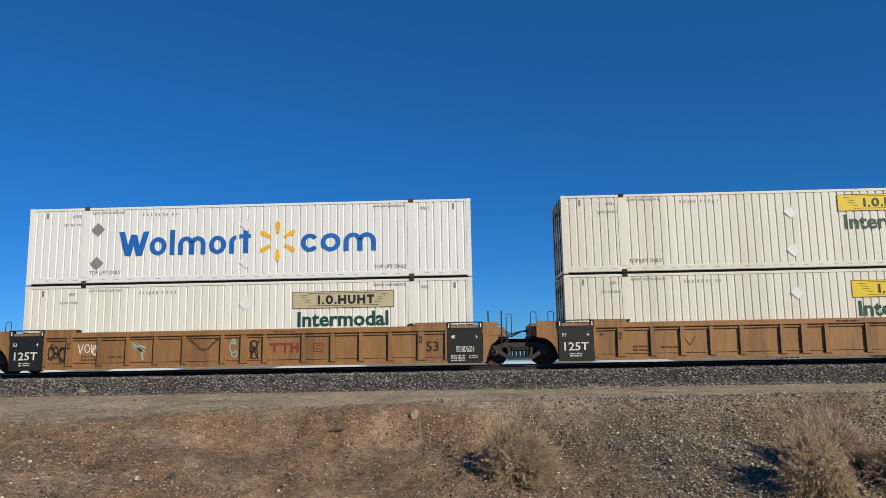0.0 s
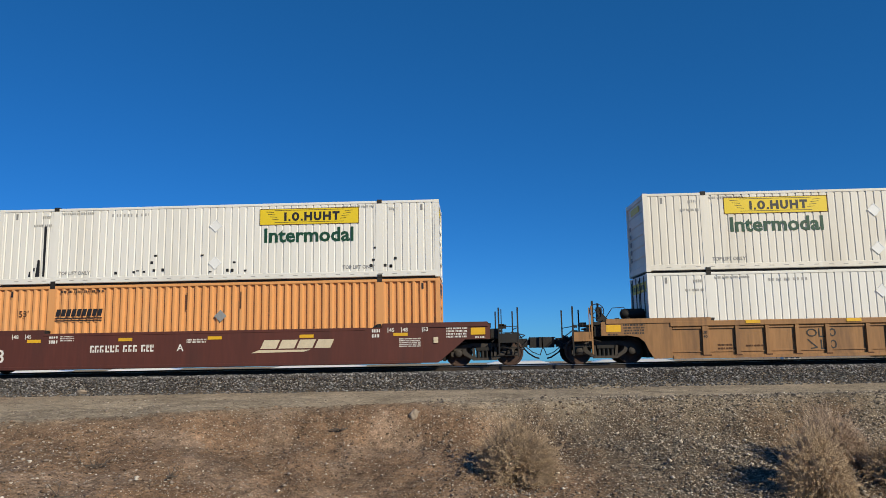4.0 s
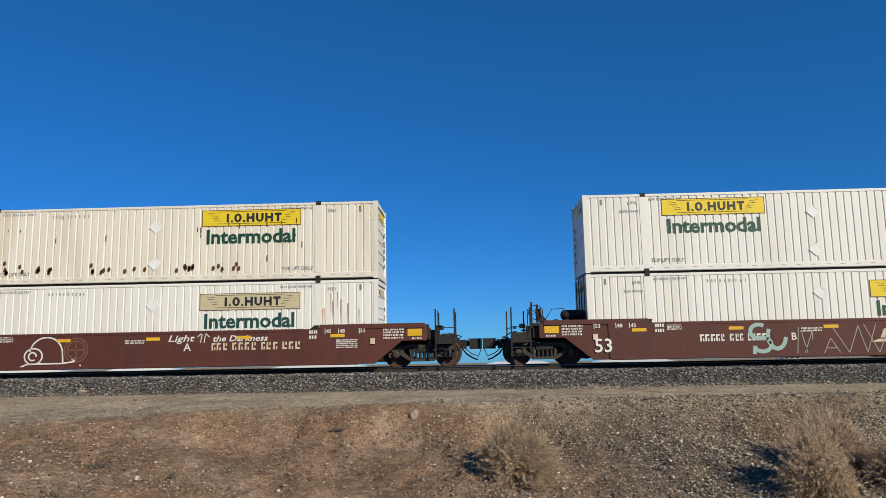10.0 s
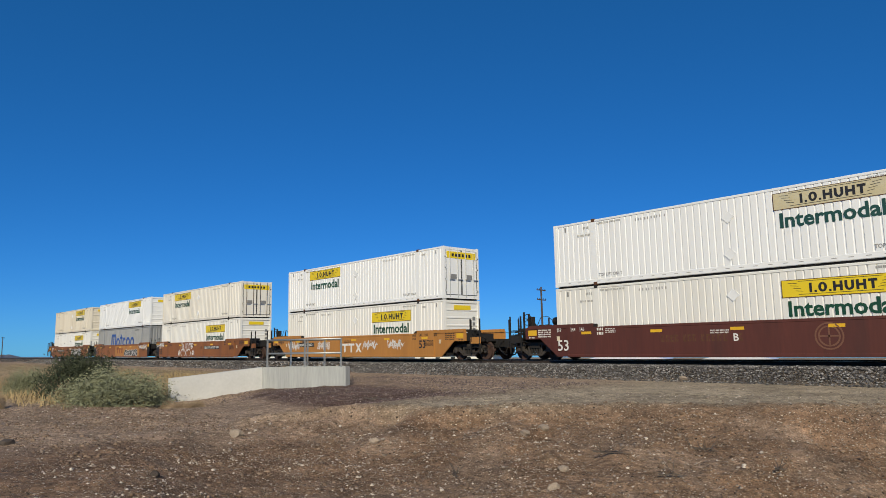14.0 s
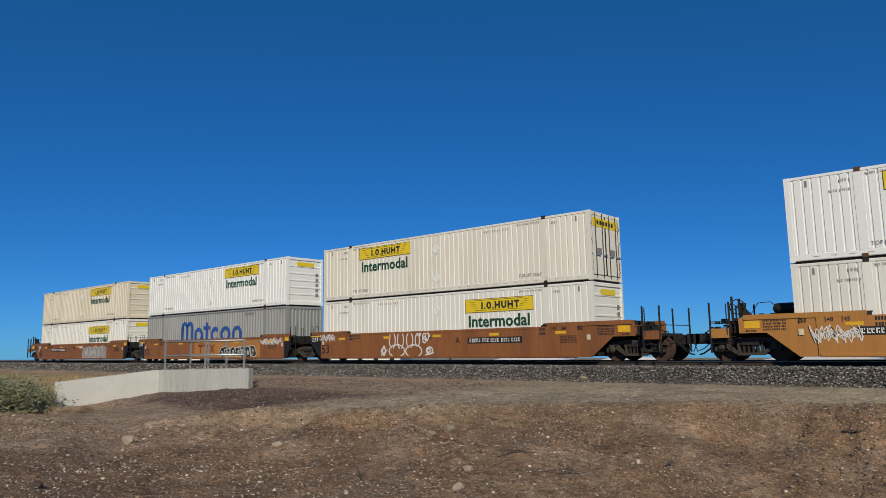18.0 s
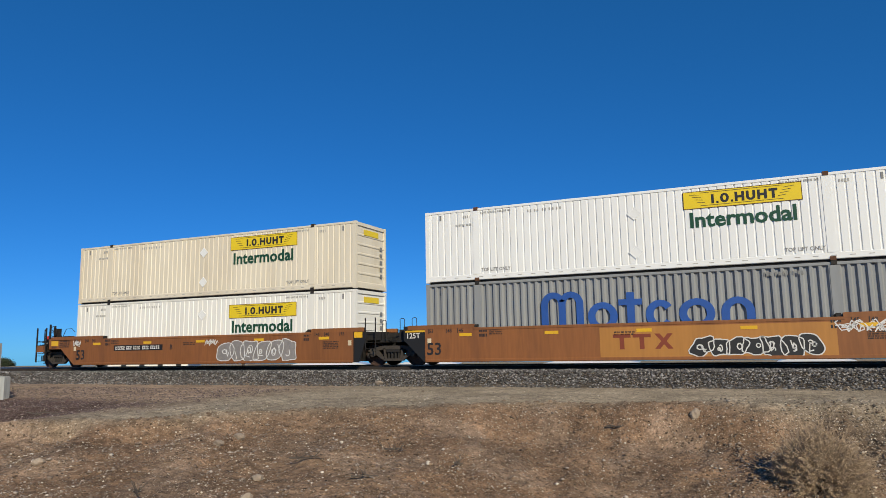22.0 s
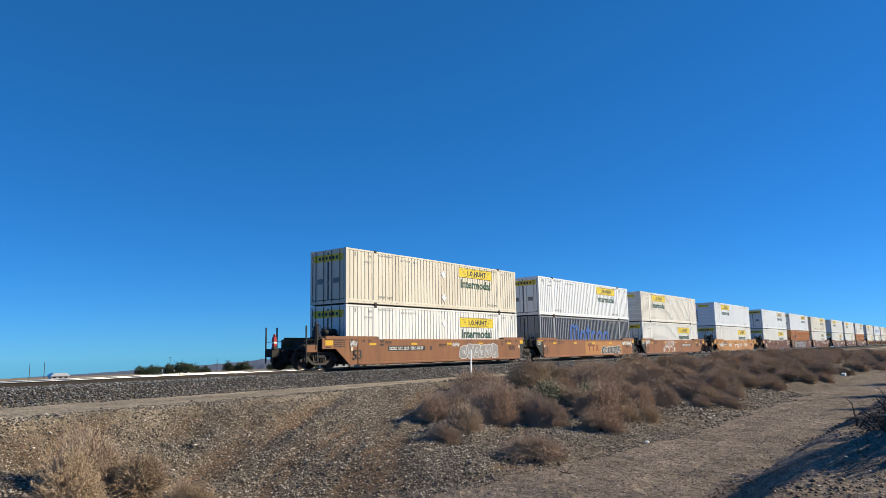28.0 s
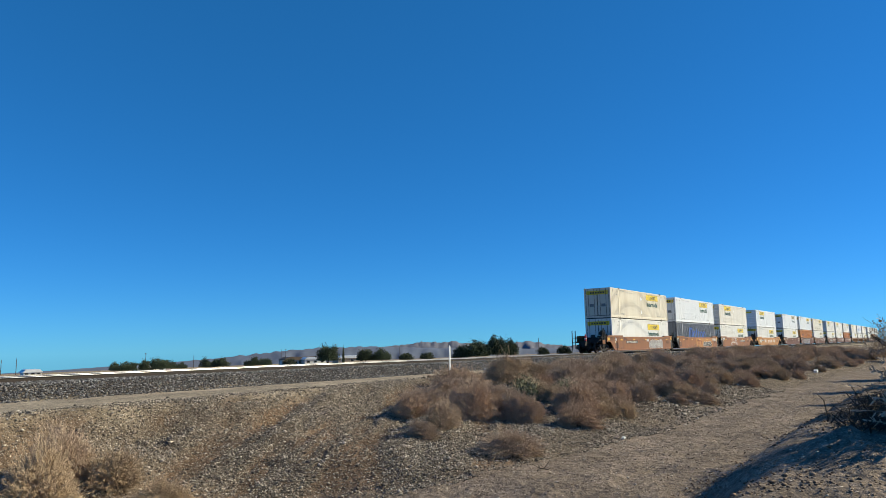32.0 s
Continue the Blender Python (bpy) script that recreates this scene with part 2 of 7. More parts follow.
YELLOW = material("yellow_sign_film", (0.80, 0.585, 0.018), 0.45, 0, 0.05, 3, spread=0.02)
PALE_SIGN = material("faded_sign_film", (0.55, 0.48, 0.30), 0.55, 0, 0.12, 3, (0.62, 0.6, 0.5), 0.5)
REFLECTOR = material("yellow_reflector", (0.75, 0.43, 0.02), 0.4, 0, 0.1, 5, (0.4, 0.2, 0.05), 0.4)
GREEN_INK = material("dark_green_lettering", (0.005, 0.060, 0.030), 0.5, 0, 0.1, 3)
BLUE_GREEN_INK = material("faded_green_lettering", (0.012, 0.065, 0.055), 0.5, 0, 0.1, 3)
BLACK_INK = material("black_lettering", (0.018, 0.018, 0.02), 0.5, 0, 0.1, 4)
FAINT_INK = material("faded_stencil_ink", (0.40, 0.395, 0.375), 0.6, 0, 0.25, 6)
GREY_INK = material("worn_grey_lettering", (0.22, 0.22, 0.22), 0.6, 0, 0.2, 6)
WHITE_INK = material("white_lettering", (0.74, 0.72, 0.68), 0.55, 0, 0.1, 6)
CREAM_INK = material("cream_lettering", (0.66, 0.56, 0.40), 0.55, 0, 0.15, 6)
BLUE_INK = material("bright_blue_shapes", (0.012, 0.14, 0.52), 0.5, 0, 0.06, 3)
MID_BLUE_INK = material("royal_blue_shapes", (0.02, 0.09, 0.36), 0.55, 0, 0.12, 3)
SPARK_INK = material("golden_spark_film", (0.92, 0.50, 0.02), 0.45, 0, 0.05, 3)
RED_INK = material("brick_red_shapes", (0.22, 0.045, 0.02), 0.6, 0, 0.15, 3)
EMBLEM_INK = material("faded_emblem", (0.17, 0.075, 0.045), 0.6, 0, 0.2, 5)
SPRAY_WHITE = material("white_spray_paint", (0.72, 0.71, 0.70), 0.6, 0, 0.15, 5)
SPRAY_TEAL = material("pale_teal_spray_paint", (0.33, 0.47, 0.44), 0.6, 0, 0.15, 5)
SPRAY_SILVER = material("silver_spray_paint", (0.33, 0.30, 0.28), 0.45, 0.3, 0.2, 5)
SPRAY_BLACK = material("black_spray_paint", (0.02, 0.02, 0.022), 0.6, 0, 0.15, 5)
RUST = material("rust_scar", (0.10, 0.042, 0.02), 0.9, 0, 0.35, 9)
RUST_WASH = material("thin_rust_wash", (0.52, 0.33, 0.20), 0.8, 0, 0.25, 5)
RED_CASE = material("red_plastic", (0.45, 0.03, 0.03), 0.4, 0, 0.05, 4)
GREY_PLATE = material("dark_grey_panel", (0.022, 0.023, 0.026), 0.6, 0, 0.15, 3)


# ---- building helpers ----
def mesh_of(name, verts, faces, mat, smooth=False):
    me = bpy.data.meshes.new(name)
    me.from_pydata([tuple(v) for v in verts], [], faces)
    for m in mat if isinstance(mat, (list, tuple)) else [mat]:
        me.materials.append(m)
    if smooth:
        me.polygons.foreach_set("use_smooth", [True] * len(me.polygons))
    me.update()
    return me


class Shape:
    """Collects boxes, prisms and tubes into one mesh."""

    def __init__(self):
        self.v, self.f = [], []

    def box(self, x0, x1, y0, y1, z0, z1):
        n = len(self.v)
        self.v += [(x0, y0, z0), (x1, y0, z0), (x1, y1, z0), (x0, y1, z0), (x0, y0, z1), (x1, y0, z1), (x1, y1, z1), (x0, y1, z1)]
        self.f += [tuple(n + i for i in q) for q in ((0, 3, 2, 1), (4, 5, 6, 7), (0, 1, 5, 4), (1, 2, 6, 5), (2, 3, 7, 6), (3, 0, 4, 7))]
        return self

    def bevel_box(self, x0, x1, y0, y1, z0, z1, r):
        """A box whose edges along x are cut off."""
        return self.prism([(y0 + r, z0), (y1 - r, z0), (y1, z0 + r), (y1, z1 - r), (y1 - r, z1), (y0 + r, z1), (y0, z1 - r), (y0, z0 + r)], x0, x1, "x")

    def prism(self, outline, a, b, axis="y"):
        """An outline of (x, z), or (y, z) for axis x, or (x, y) for axis z, drawn out from a to b."""
        n, k = len(self.v), len(outline)
        for d in (a, b):
            for p, q in outline:
                self.v.append({"y": (p, d, q), "x": (d, p, q), "z": (p, q, d)}[axis])
        self.f.append(tuple(range(n, n + k)))
        self.f.append(tuple(range(n + 2 * k - 1, n + k - 1, -1)))
        for i in range(k):
            j = (i + 1) % k
            self.f.append((n + j, n + i, n + k + i, n + k + j))
        return self

    def tube(self, points, r, sides=6, closed=False):
        """A round bar along points."""
        pts = [Vector(p) for p in points]
        n, m = len(self.v), len(pts)
        for i, p in enumerate(pts):
            a = pts[i - 1] if i or closed else p
            b = pts[(i + 1) % m] if i < m - 1 or closed else p
            d = (b - a).normalized()
            u = d.cross(Vector((0.13, 0.31, 0.94))).normalized()
            w = d.cross(u)
            rr = r[i] if isinstance(r, (list, tuple)) else r
            for s in range(sides):
                c = 2 * math.pi * s / sides
                self.v.append(tuple(p + u * rr * math.cos(c) + w * rr * math.sin(c)))
        for i in range(m if closed else m - 1):
            for s in range(sides):
                t = (s + 1) % sides
                a, b = n + i * sides, n + ((i + 1) % m) * sides
                self.f.append((a + s, a + t, b + t, b + s))
        if not closed:
            self.f.append(tuple(range(n + sides - 1, n - 1, -1)))
            self.f.append(tuple(range(n + (m - 1) * sides, n + m * sides)))
        return self

    def lathe(self, profile, centre, axis="y", sides=20):
        """A turned body; profile: (radius, place along the axis)."""
        n, k = len(self.v), len(profile)
        cx, cy, cz = centre
        for r, d in profile:
            for s in range(sides):
                c = 2 * math.pi * s / sides
                p, q = r * math.cos(c), r * math.sin(c)
                self.v.append({"y": (cx + p, cy + d, cz + q), "x": (cx + d, cy + p, cz + q), "z": (cx + p, cy + q, cz + d)}[axis])
        for i in range(k - 1):
            for s in range(sides):
                t = (s + 1) % sides
                self.f.append((n + i * sides + s, n + i * sides + t, n + (i + 1) * sides + t, n + (i + 1) * sides + s))
        self.f.append(tuple(range(n + sides - 1, n - 1, -1)))
        self.f.append(tuple(range(n + (k - 1) * sides, n + k * sides)))
        return self

    def mesh(self, name, mat, smooth=False):
        me = mesh_of(name, self.v, self.f, mat, smooth)
        bm = bmesh.new()
        bm.from_mesh(me)
        bmesh.ops.recalc_face_normals(bm, faces=bm.faces)
        bm.to_mesh(me)
        bm.free()
        return me


def part(name, shape, mat, parent, label="", at=None, smooth=False):
    """Links a shape, or a mesh, as one part under a thing or under a part."""
    me = shape if isinstance(shape, bpy.types.Mesh) else shape.mesh(name, mat, smooth)
    ob = new(name, me)
    ob.parent = parent
    if at:
        ob.location = at
    if label:
        ob["label"] = label
    return ob


LETTERS = {}


def lettering(text, height, mat, width=0.0, slant=0.0, bold=0.02):
    """Raised letters, standing up and facing -y, from (0, 0) to the right; height of a capital in metres."""
    key = (text, height, mat.name, width, slant, bold)
    if key in LETTERS:
        return LETTERS[key]
    cu = bpy.data.curves.new("letters", "FONT")
    cu.body, cu.size, cu.resolution_u, cu.shear = text, height / 0.69, 2, slant
    cu.offset = height * bold
    cu.extrude = 0.0
    tmp = bpy.data.objects.new("letters", cu)
    scene.collection.objects.link(tmp)
    me = bpy.data.meshes.new_from_object(tmp.evaluated_get(bpy.context.evaluated_depsgraph_get()))
    bpy.data.objects.remove(tmp)
    n = len(me.vertices)
    co = np.empty(n * 3)
    me.vertices.foreach_get("co", co)
    co = co.reshape(-1, 3)
    x = co[:, 0] - co[:, 0].min()
    if width:
        x *= width / x.max()
    me.vertices.foreach_set("co", np.stack([x, np.zeros(n), co[:, 1]], 1).ravel())
    me.materials.clear()
    me.materials.append(mat)
    me.update()
    me.name = "lettering"
    LETTERS[key] = me
    return me


# ---- the lie of the land ----
def fbm(x, y, seed=0, octaves=4, freq=1.0):
    """Smooth lattice noise in -1..1, summed over octaves."""
    x, y = np.asarray(x, float), np.asarray(y, float)
    total, amp = np.zeros(np.broadcast(x, y).shape), 0.5
    for o in range(octaves):
        u, w = x * freq + 17.3 * o + seed * 7.7, y * freq - 9.1 * o + seed * 3.1
        i, j = np.floor(u), np.floor(w)
        a, b = u - i, w - j
        a, b = a * a * (3 - 2 * a), b * b * (3 - 2 * b)

        def h(p, q):
            s = np.sin(p * 127.1 + q * 311.7 + seed * 74.7) * 43758.5453
            return (s - np.floor(s)) * 2 - 1
        total = total + amp * ((h(i, j) * (1 - a) + h(i + 1, j) * a) * (1 - b) + (h(i, j + 1) * (1 - a) + h(i + 1, j + 1) * a) * b)
        amp, freq = amp * 0.5, freq * 2.03
    return total


def ease(a, b, v):
    t = np.clip((v - a) / (b - a), 0, 1)
    return t * t * (3 - 2 * t)


BENCH, LOW, FLAT = -0.63, -2.08, -1.04      # service road, hollow with the dirt track, flat ground


def crest_y(x):
    return np.interp(x, [-16, -14.6, -12.2, -8.5, -5.2, -1, 4, 10, 20, 30, 60], [8.0, 9.2, 10.9, 14.3, 16.4, 17.0, 17.3, 17.6, 18.2, 19.3, 19.8])


def hollow(x):
    """Where the hollow is deeper and the bank above it steeper."""
    return ease(-7, -2, x) * ease(14, 10, x)


def toe_y(x):
    return np.interp(x, [-16, -10, -5, 0, 11, 20, 35, 55, 80], [7.6, 7.8, 8.6, 9.0, 8.9, 8.2, 8.3, 7.3, 6.2]) + 2.4 * hollow(x)


def near_y(x):
    return np.interp(x, [-16, -8, 0, 13, 30, 50, 90], [7.2, 4.4, 3.2, 4.3, 4.2, 3.6, 3.0])


def rills(x, y):
    """Wash-outs in the bank: straight down the loam, slanting down the gravel."""
    slant = ease(4, 9, x)
    return (1 - slant) * fbm(x * 1.1 + 0.25 * y, y * 0.12, 21, 4, 0.9) + slant * fbm(0.47 * x - 0.88 * y, (0.88 * x + 0.47 * y) * 0.14, 24, 4, 0.85)


def ground_z(x, y, rough=True):
    x, y = np.asarray(x, float), np.asarray(y, float)
    low = np.interp(x, [-15.5, -9, -3, 4], [FLAT - 0.05, -1.55, -1.95, LOW]) - 0.45 * hollow(x)
    wob = fbm(x, y * 0.3, 3, 3, 0.35)
    yc, yt, yn = crest_y(x) + 0.35 * wob, toe_y(x) + 0.5 * fbm(x, 0 * y, 5, 3, 0.3), near_y(x)
    up = np.clip((y - yt) / np.maximum(yc - yt, 0.3), 0, 1)
    up = 0.66 * up + 0.34 * ease(0.80, 1.0, up + 0.06 * fbm(x, y, 23, 3, 0.7)) * ease(26, 18, x) + 0.34 * up * ease(18, 26, x)
    bank = low + (BENCH - low) * up
    berm = low + (-0.97 - low) * ease(0, 1, (yn - y) / 2.2)
    z = np.where(y > yn, bank, berm)
    left = np.clip((-14.0 - x) / 3.0, 0, 1)
    flat = FLAT + (BENCH - FLAT) * ease(11.0, 17.0, y)
    z = z * (1 - left) + flat * left
    # ballast shoulder and the far side of the line
    z = np.where(y > 22.1, BENCH + 0.43 * np.clip((y - 22.1) / 1.1, 0, 1), z)
    far = y - (TRACK_Y + 2.9)
    z = np.where(far > 0, -0.20 - 0.45 * np.clip(far / 1.1, 0, 1) - 0.0240 * np.maximum(far - 4, 0), z)
    # mound of dark gravel before the culvert wall
    mound = np.exp(-(((x + 20.5) / 3.6) ** 2 + ((y - 12.3) / 1.7) ** 2))
    z = z + 0.30 * mound
    z = z - 0.28 * np.exp(-(((x + 24.0) / 1.9) ** 2 + ((y - 10.0) / 1.5) ** 2))
    # spoil heap on the near berm
    z = z + 0.42 * np.exp(-(((x - 11.9) / 1.1) ** 2 + ((y - 1.0) / 0.75) ** 2)) * (1 + 0.8 * fbm(x, y, 61, 3, 2.2))
    z = z + 0.16 * fbm(x, y, 62, 4, 1.1) * ease(0.6, -0.8, y - yn) * ease(4, 8, x) * ease(40, 30, x)
    if rough:
        near = np.clip(1 - np.hypot(x, y - 8) / 120, 0, 1)
        z = z + near * np.where(y < 22, 0.09 * fbm(x, y, 11, 4, 0.8) * ease(20.5, 17, y) + 0.06 * fbm(x, y, 12, 2, 2.4) * ease(19.5, 16.5, y), 0.0)
        face = (up > 0.03) & (up < 0.97) & (y < 22) & (x > -14)
        z = z + np.where(face, (0.30 + 0.14 * ease(4, 10, x)) * rills(x, y) * np.sin(np.pi * up) + 0.10 * fbm(x, y * 0.7, 26, 4, 2.6) * np.sin(np.pi * up), 0)
    # wheel ruts on the tracks
    rut = np.exp(-((y - (0.5 * (toe_y(x) + near_y(x)) - 0.8)) / 0.16) ** 2) + np.exp(-((y - (0.5 * (toe_y(x) + near_y(x)) + 0.8)) / 0.16) ** 2)
    z = z - 0.035 * rut * (x > -6)
    return z


def soil_color(x, y, z):
    """Kinds of soil: brown loam, grey bank gravel, pale dust of the service road, reddish tracks."""
    loam, gravel = np.array([0.245, 0.152, 0.096]), np.array([0.150, 0.116, 0.087])
    dust, track = np.array([0.385, 0.315, 0.230]), np.array([0.225, 0.174, 0.136])
    purple, shoulder, straw = np.array([0.125, 0.075, 0.066]), np.array([0.045, 0.041, 0.039]), np.array([0.36, 0.265, 0.15])
    n = fbm(x, y, 31, 4, 0.35)

    def blend(c, k, mask):
        return c * (1 - mask[..., None]) + k * mask[..., None]
    loam, gravel, dust, track, purple, shoulder, straw = (np.append(c, a) for c, a in ((loam, 0.45), (gravel, 0.9), (dust, 0.16), (track, 0.20), (purple, 0.6), (shoulder, 0.7), (straw, 0.2)))
    c = np.broadcast_to(loam, x.shape + (4,)).copy()
    c = blend(c, gravel, ease(0.5, 4.0, x + 3.0 * n))
    wash = ease(0.02, -0.22, rills(x, y)) * ease(4, 9, x) * ease(26, 20, x)
    c = blend(c, np.append([0.16, 0.10, 0.063], 0.35), 0.9 * wash)
    bald = ease(0.05, 0.35, fbm(x, y, 33, 3, 0.22)) * ease(16.5, 13, y) * (x < 14)
    c = blend(c, np.array([0.285, 0.190, 0.125, 0.3]), 0.5 * bald)
    scuff = ease(0.06, 0.24, fbm(x + 0.4 * y, 0.8 * y, 36, 4, 0.9)) * ease(5, 1, x)
    c = blend(c, np.array([0.345, 0.250, 0.185, 0.3]), 0.5 * scuff)
    damp = ease(0.05, 0.25, fbm(x - 0.3 * y, y, 37, 4, 1.3)) * ease(5, 1, x)
    c = blend(c, np.array([0.150, 0.092, 0.060, 0.5]), 0.35 * damp)
    c = blend(c, track, ease(0.6, -0.6, y - toe_y(x) + 0.8 * n) * ease(-6, 6, x))
    c = blend(c, np.array([0.37, 0.265, 0.190, 0.30]), ease(-13.0, -15.5, x + 1.2 * n))
    road = ease(-0.5, 0.6, y - crest_y(x) + 0.9 * n) * ease(22.7, 21.9, y + 0.3 * n)
    c = blend(c, dust, road * ease(-17, -12, x))
    c = blend(c, purple, ease(0.25, 0.55, np.exp(-(((x + 19.5) / 5.5) ** 2 + ((y - 13.2) / 2.6) ** 2)) + 0.15 * n))
    c = blend(c, shoulder, ease(21.9, 22.5, y + 0.3 * n))
    c = blend(c, straw, ease(-25, -28, x + 2 * n) * ease(5.0, 7.5, y + n) * ease(21, 18, y))
    c = blend(c, np.array([0.34, 0.26, 0.17, 0.2]), ease(TRACK_Y + 4, TRACK_Y + 7, y))
    return np.clip(c * (1 + 0.18 * fbm(x, y, 35, 4, 1.3))[..., None] * [BASE_SCALE, BASE_SCALE, BASE_SCALE, 1], 0, 1)


def steps(near0, near1, step, far0, far1, grow=1.22):
    mid = list(np.arange(near0, near1 + step / 2, step))
    a, d = [], step
    v = near0
    while v > far0:
        d *= grow
        v -= d
        a.append(max(v, far0))
    b, d = [], step
    v = near1
    while v < far1:
        d *= grow
        v += d
        b.append(min(v, far1))
    return np.array(a[::-1] + mid + b)


gx, gy = steps(-30, 40, 0.15, -3200, 3200, 1.16), steps(-2, 24, 0.12, -500, 3600, 1.18)
GX, GY = np.meshgrid(gx, gy)
GZ = ground_z(GX, GY)
nx, ny = len(gx), len(gy)
ids = np.arange(nx * ny).reshape(ny, nx)
quads = np.stack([ids[:-1, :-1], ids[:-1, 1:], ids[1:, 1:], ids[1:, :-1]], -1).reshape(-1, 4)
me = bpy.data.meshes.new("ground")
me.vertices.add(nx * ny)
me.vertices.foreach_set("co", np.stack([GX, GY, GZ], -1).ravel())
me.loops.add(len(quads) * 4)
me.loops.foreach_set("vertex_index", quads.ravel())
me.polygons.add(len(quads))
me.polygons.foreach_set("loop_start", np.arange(len(quads)) * 4)
me.polygons.foreach_set("use_smooth", np.ones(len(quads), bool))
layer = me.color_attributes.new("soil", "FLOAT_COLOR", "POINT")
layer.data.foreach_set("color", soil_color(GX, GY, GZ).ravel())
me.materials.append(SOIL)
me.update()
me.validate()
tagged(new("ground", me), "dry desert ground with a dirt bank, service road and low track", "ground", kind="structure")


def stones(name, xs, ys, zs, sizes, mat, label, category, flat=0.7, seed=1, parent=None):
    """Many loose stones as one body of stuff: squashed, turned octahedra with knocked-off corners."""
    rng = np.random.default_rng(seed)
    base = np.array([[1, 0, 0], [0.2, 1, 0.1], [-0.9, 0.25, 0], [-0.1, -0.95, -0.1], [0.15, 0.1, 1], [0.0, 0.0, -0.8], [0.65, 0.6, 0.55], [-0.6, -0.5, 0.6]])
    tri = np.array([[4, 0, 6], [4, 6, 1], [6, 0, 1], [4, 1, 2], [4, 2, 7], [7, 2, 3], [4, 7, 3], [4, 3, 0], [5, 1, 0], [5, 2, 1], [5, 3, 2], [5, 0, 3]])
    n = len(xs)
    a = rng.uniform(0, 2 * np.pi, n)
    jit = base[None] * rng.uniform(0.72, 1.28, (n, 8, 3))
    c, s = np.cos(a)[:, None], np.sin(a)[:, None]
    p = np.stack([jit[..., 0] * c - jit[..., 1] * s, jit[..., 0] * s + jit[..., 1] * c, jit[..., 2] * flat], -1) * sizes[:, None, None]
    p += np.stack([xs, ys, zs], -1)[:, None]
    f = (tri[None] + 8 * np.arange(n)[:, None, None]).reshape(-1, 3)
    me = bpy.data.meshes.new(name)
    me.vertices.add(n * 8)
    me.vertices.foreach_set("co", p.ravel())
    me.loops.add(len(f) * 3)
    me.loops.foreach_set("vertex_index", f.ravel())
    me.polygons.add(len(f))
    me.polygons.foreach_set("loop_start", np.arange(len(f)) * 3)
    me.materials.append(mat)
    me.update()
    ob = new(name, me)
    return tagged(ob, label, category, kind="stuff")


rng = np.random.default_rng(5)


def scatter(n, x0, x1, y0, y1):
    return rng.uniform(x0, x1, n), rng.uniform(y0, y1, n)


# ballast: dense where the camera is close, thinner along the line
x, y = scatter(52000, -32, 46, 21.75, 24.75)
k = rng.random(len(x)) < ease(21.7, 22.3, y)
x, y = x[k], y[k]
s = rng.uniform(0.024, 0.050, len(x))
stones("ballast", x, y, ground_z(x, y, False) + s * rng.uniform(0.0, 1.1, len(x)), s, BALLAST, "grey crushed-rock ballast along the track", "ballast", seed=2)
x = np.concatenate([rng.uniform(46, 150, 9000), rng.uniform(-110, -32, 6000)])
y = rng.uniform(21.9, 24.7, len(x))
s = rng.uniform(0.05, 0.09, len(x))
stones("ballast", x, y, ground_z(x, y, False) + s * 0.2, s, BALLAST, "grey crushed-rock ballast along the track", "ballast", seed=3)
# gravel washed over the bank
x = np.concatenate([rng.uniform(-1, 24, 190000), rng.uniform(24, 45, 22000)])
y = rng.uniform(7.5, 19.5, len(x))
n = fbm(x, y, 41, 4, 0.5)
inbank = (y > toe_y(x) - 0.4 + 0.8 * n) & (y < crest_y(x) + 0.8 + 0.5 * n)
k = inbank & (rng.random(len(x)) < np.clip(ease(1.0, 5.5, x + 3 * n) * (0.85 + 1.5 * fbm(x, y, 43, 4, 0.45)), 0, 1) * (1 - 0.75 * ease(0.02, -0.22, rills(x, y)) * ease(4, 9, x)) + 0.05)
x, y = x[k], y[k]
s = (0.011 + 0.021 * rng.random(len(x)) ** 1.5) * np.where(rng.random(len(x)) < 0.06, 1.7, 1) * np.where(x > 24, 1.8, 1)
stones("bank_gravel", x, y, ground_z(x, y) + s * rng.uniform(0.0, 1.0, len(x)), s, GRAVEL, "loose grey gravel spilled down the bank", "gravel", seed=4)
# clods of crumbled loam on the bank's face and the flat
x, y = scatter(46000, -26, 7, 3.0, 18.5)
n = fbm(x, y, 49, 4, 0.9)
k = (rng.random(len(x)) < np.clip(0.55 + 1.6 * n, 0.08, 1)) & (y < crest_y(x) + 0.3)
x, y = x[k], y[k]
s = (0.012 + 0.040 * rng.random(len(x)) ** 3)
stones("clods", x, y, ground_z(x, y) + s * 0.15, s, CLOD, "crumbled clods of reddish-brown loam", "soil clods", flat=0.6, seed=11)
# pale pebbles in the loam and on the flat
x, y = scatter(64000, -26, 8, 2.5, 20)
n = fbm(x, y, 45, 4, 0.7)
k = rng.random(len(x)) < np.clip(0.32 + 1.0 * n, 0.06, 1) * np.where(y > crest_y(x), 0.25, 1.0) * np.where(x < -13, 0.22, 1.0)
x, y = x[k], y[k]
s = rng.uniform(0.010, 0.026, len(x)) * np.where(rng.random(len(x)) < 0.04, 2.0, 1)
stones("pebbles", x, y, ground_z(x, y) + s * 0.3, s, PEBBLE, "pale pebbles scattered over brown soil", "pebbles", seed=6)
x, y = scatter(1500, -24, 6, 5.0, 18)
x, y = x[y < crest_y(x)], y[y < crest_y(x)]
s = 0.022 + 0.03 * rng.random(len(x)) ** 3
stones("pebbles", x, y, ground_z(x, y) + s * 0.3, s, PEBBLE, "larger pale stones in the brown soil", "stones", seed=12)
x, y = scatter(3500, 3, 45, 3.0, 8.5)
s = rng.uniform(0.01, 0.03, len(x))
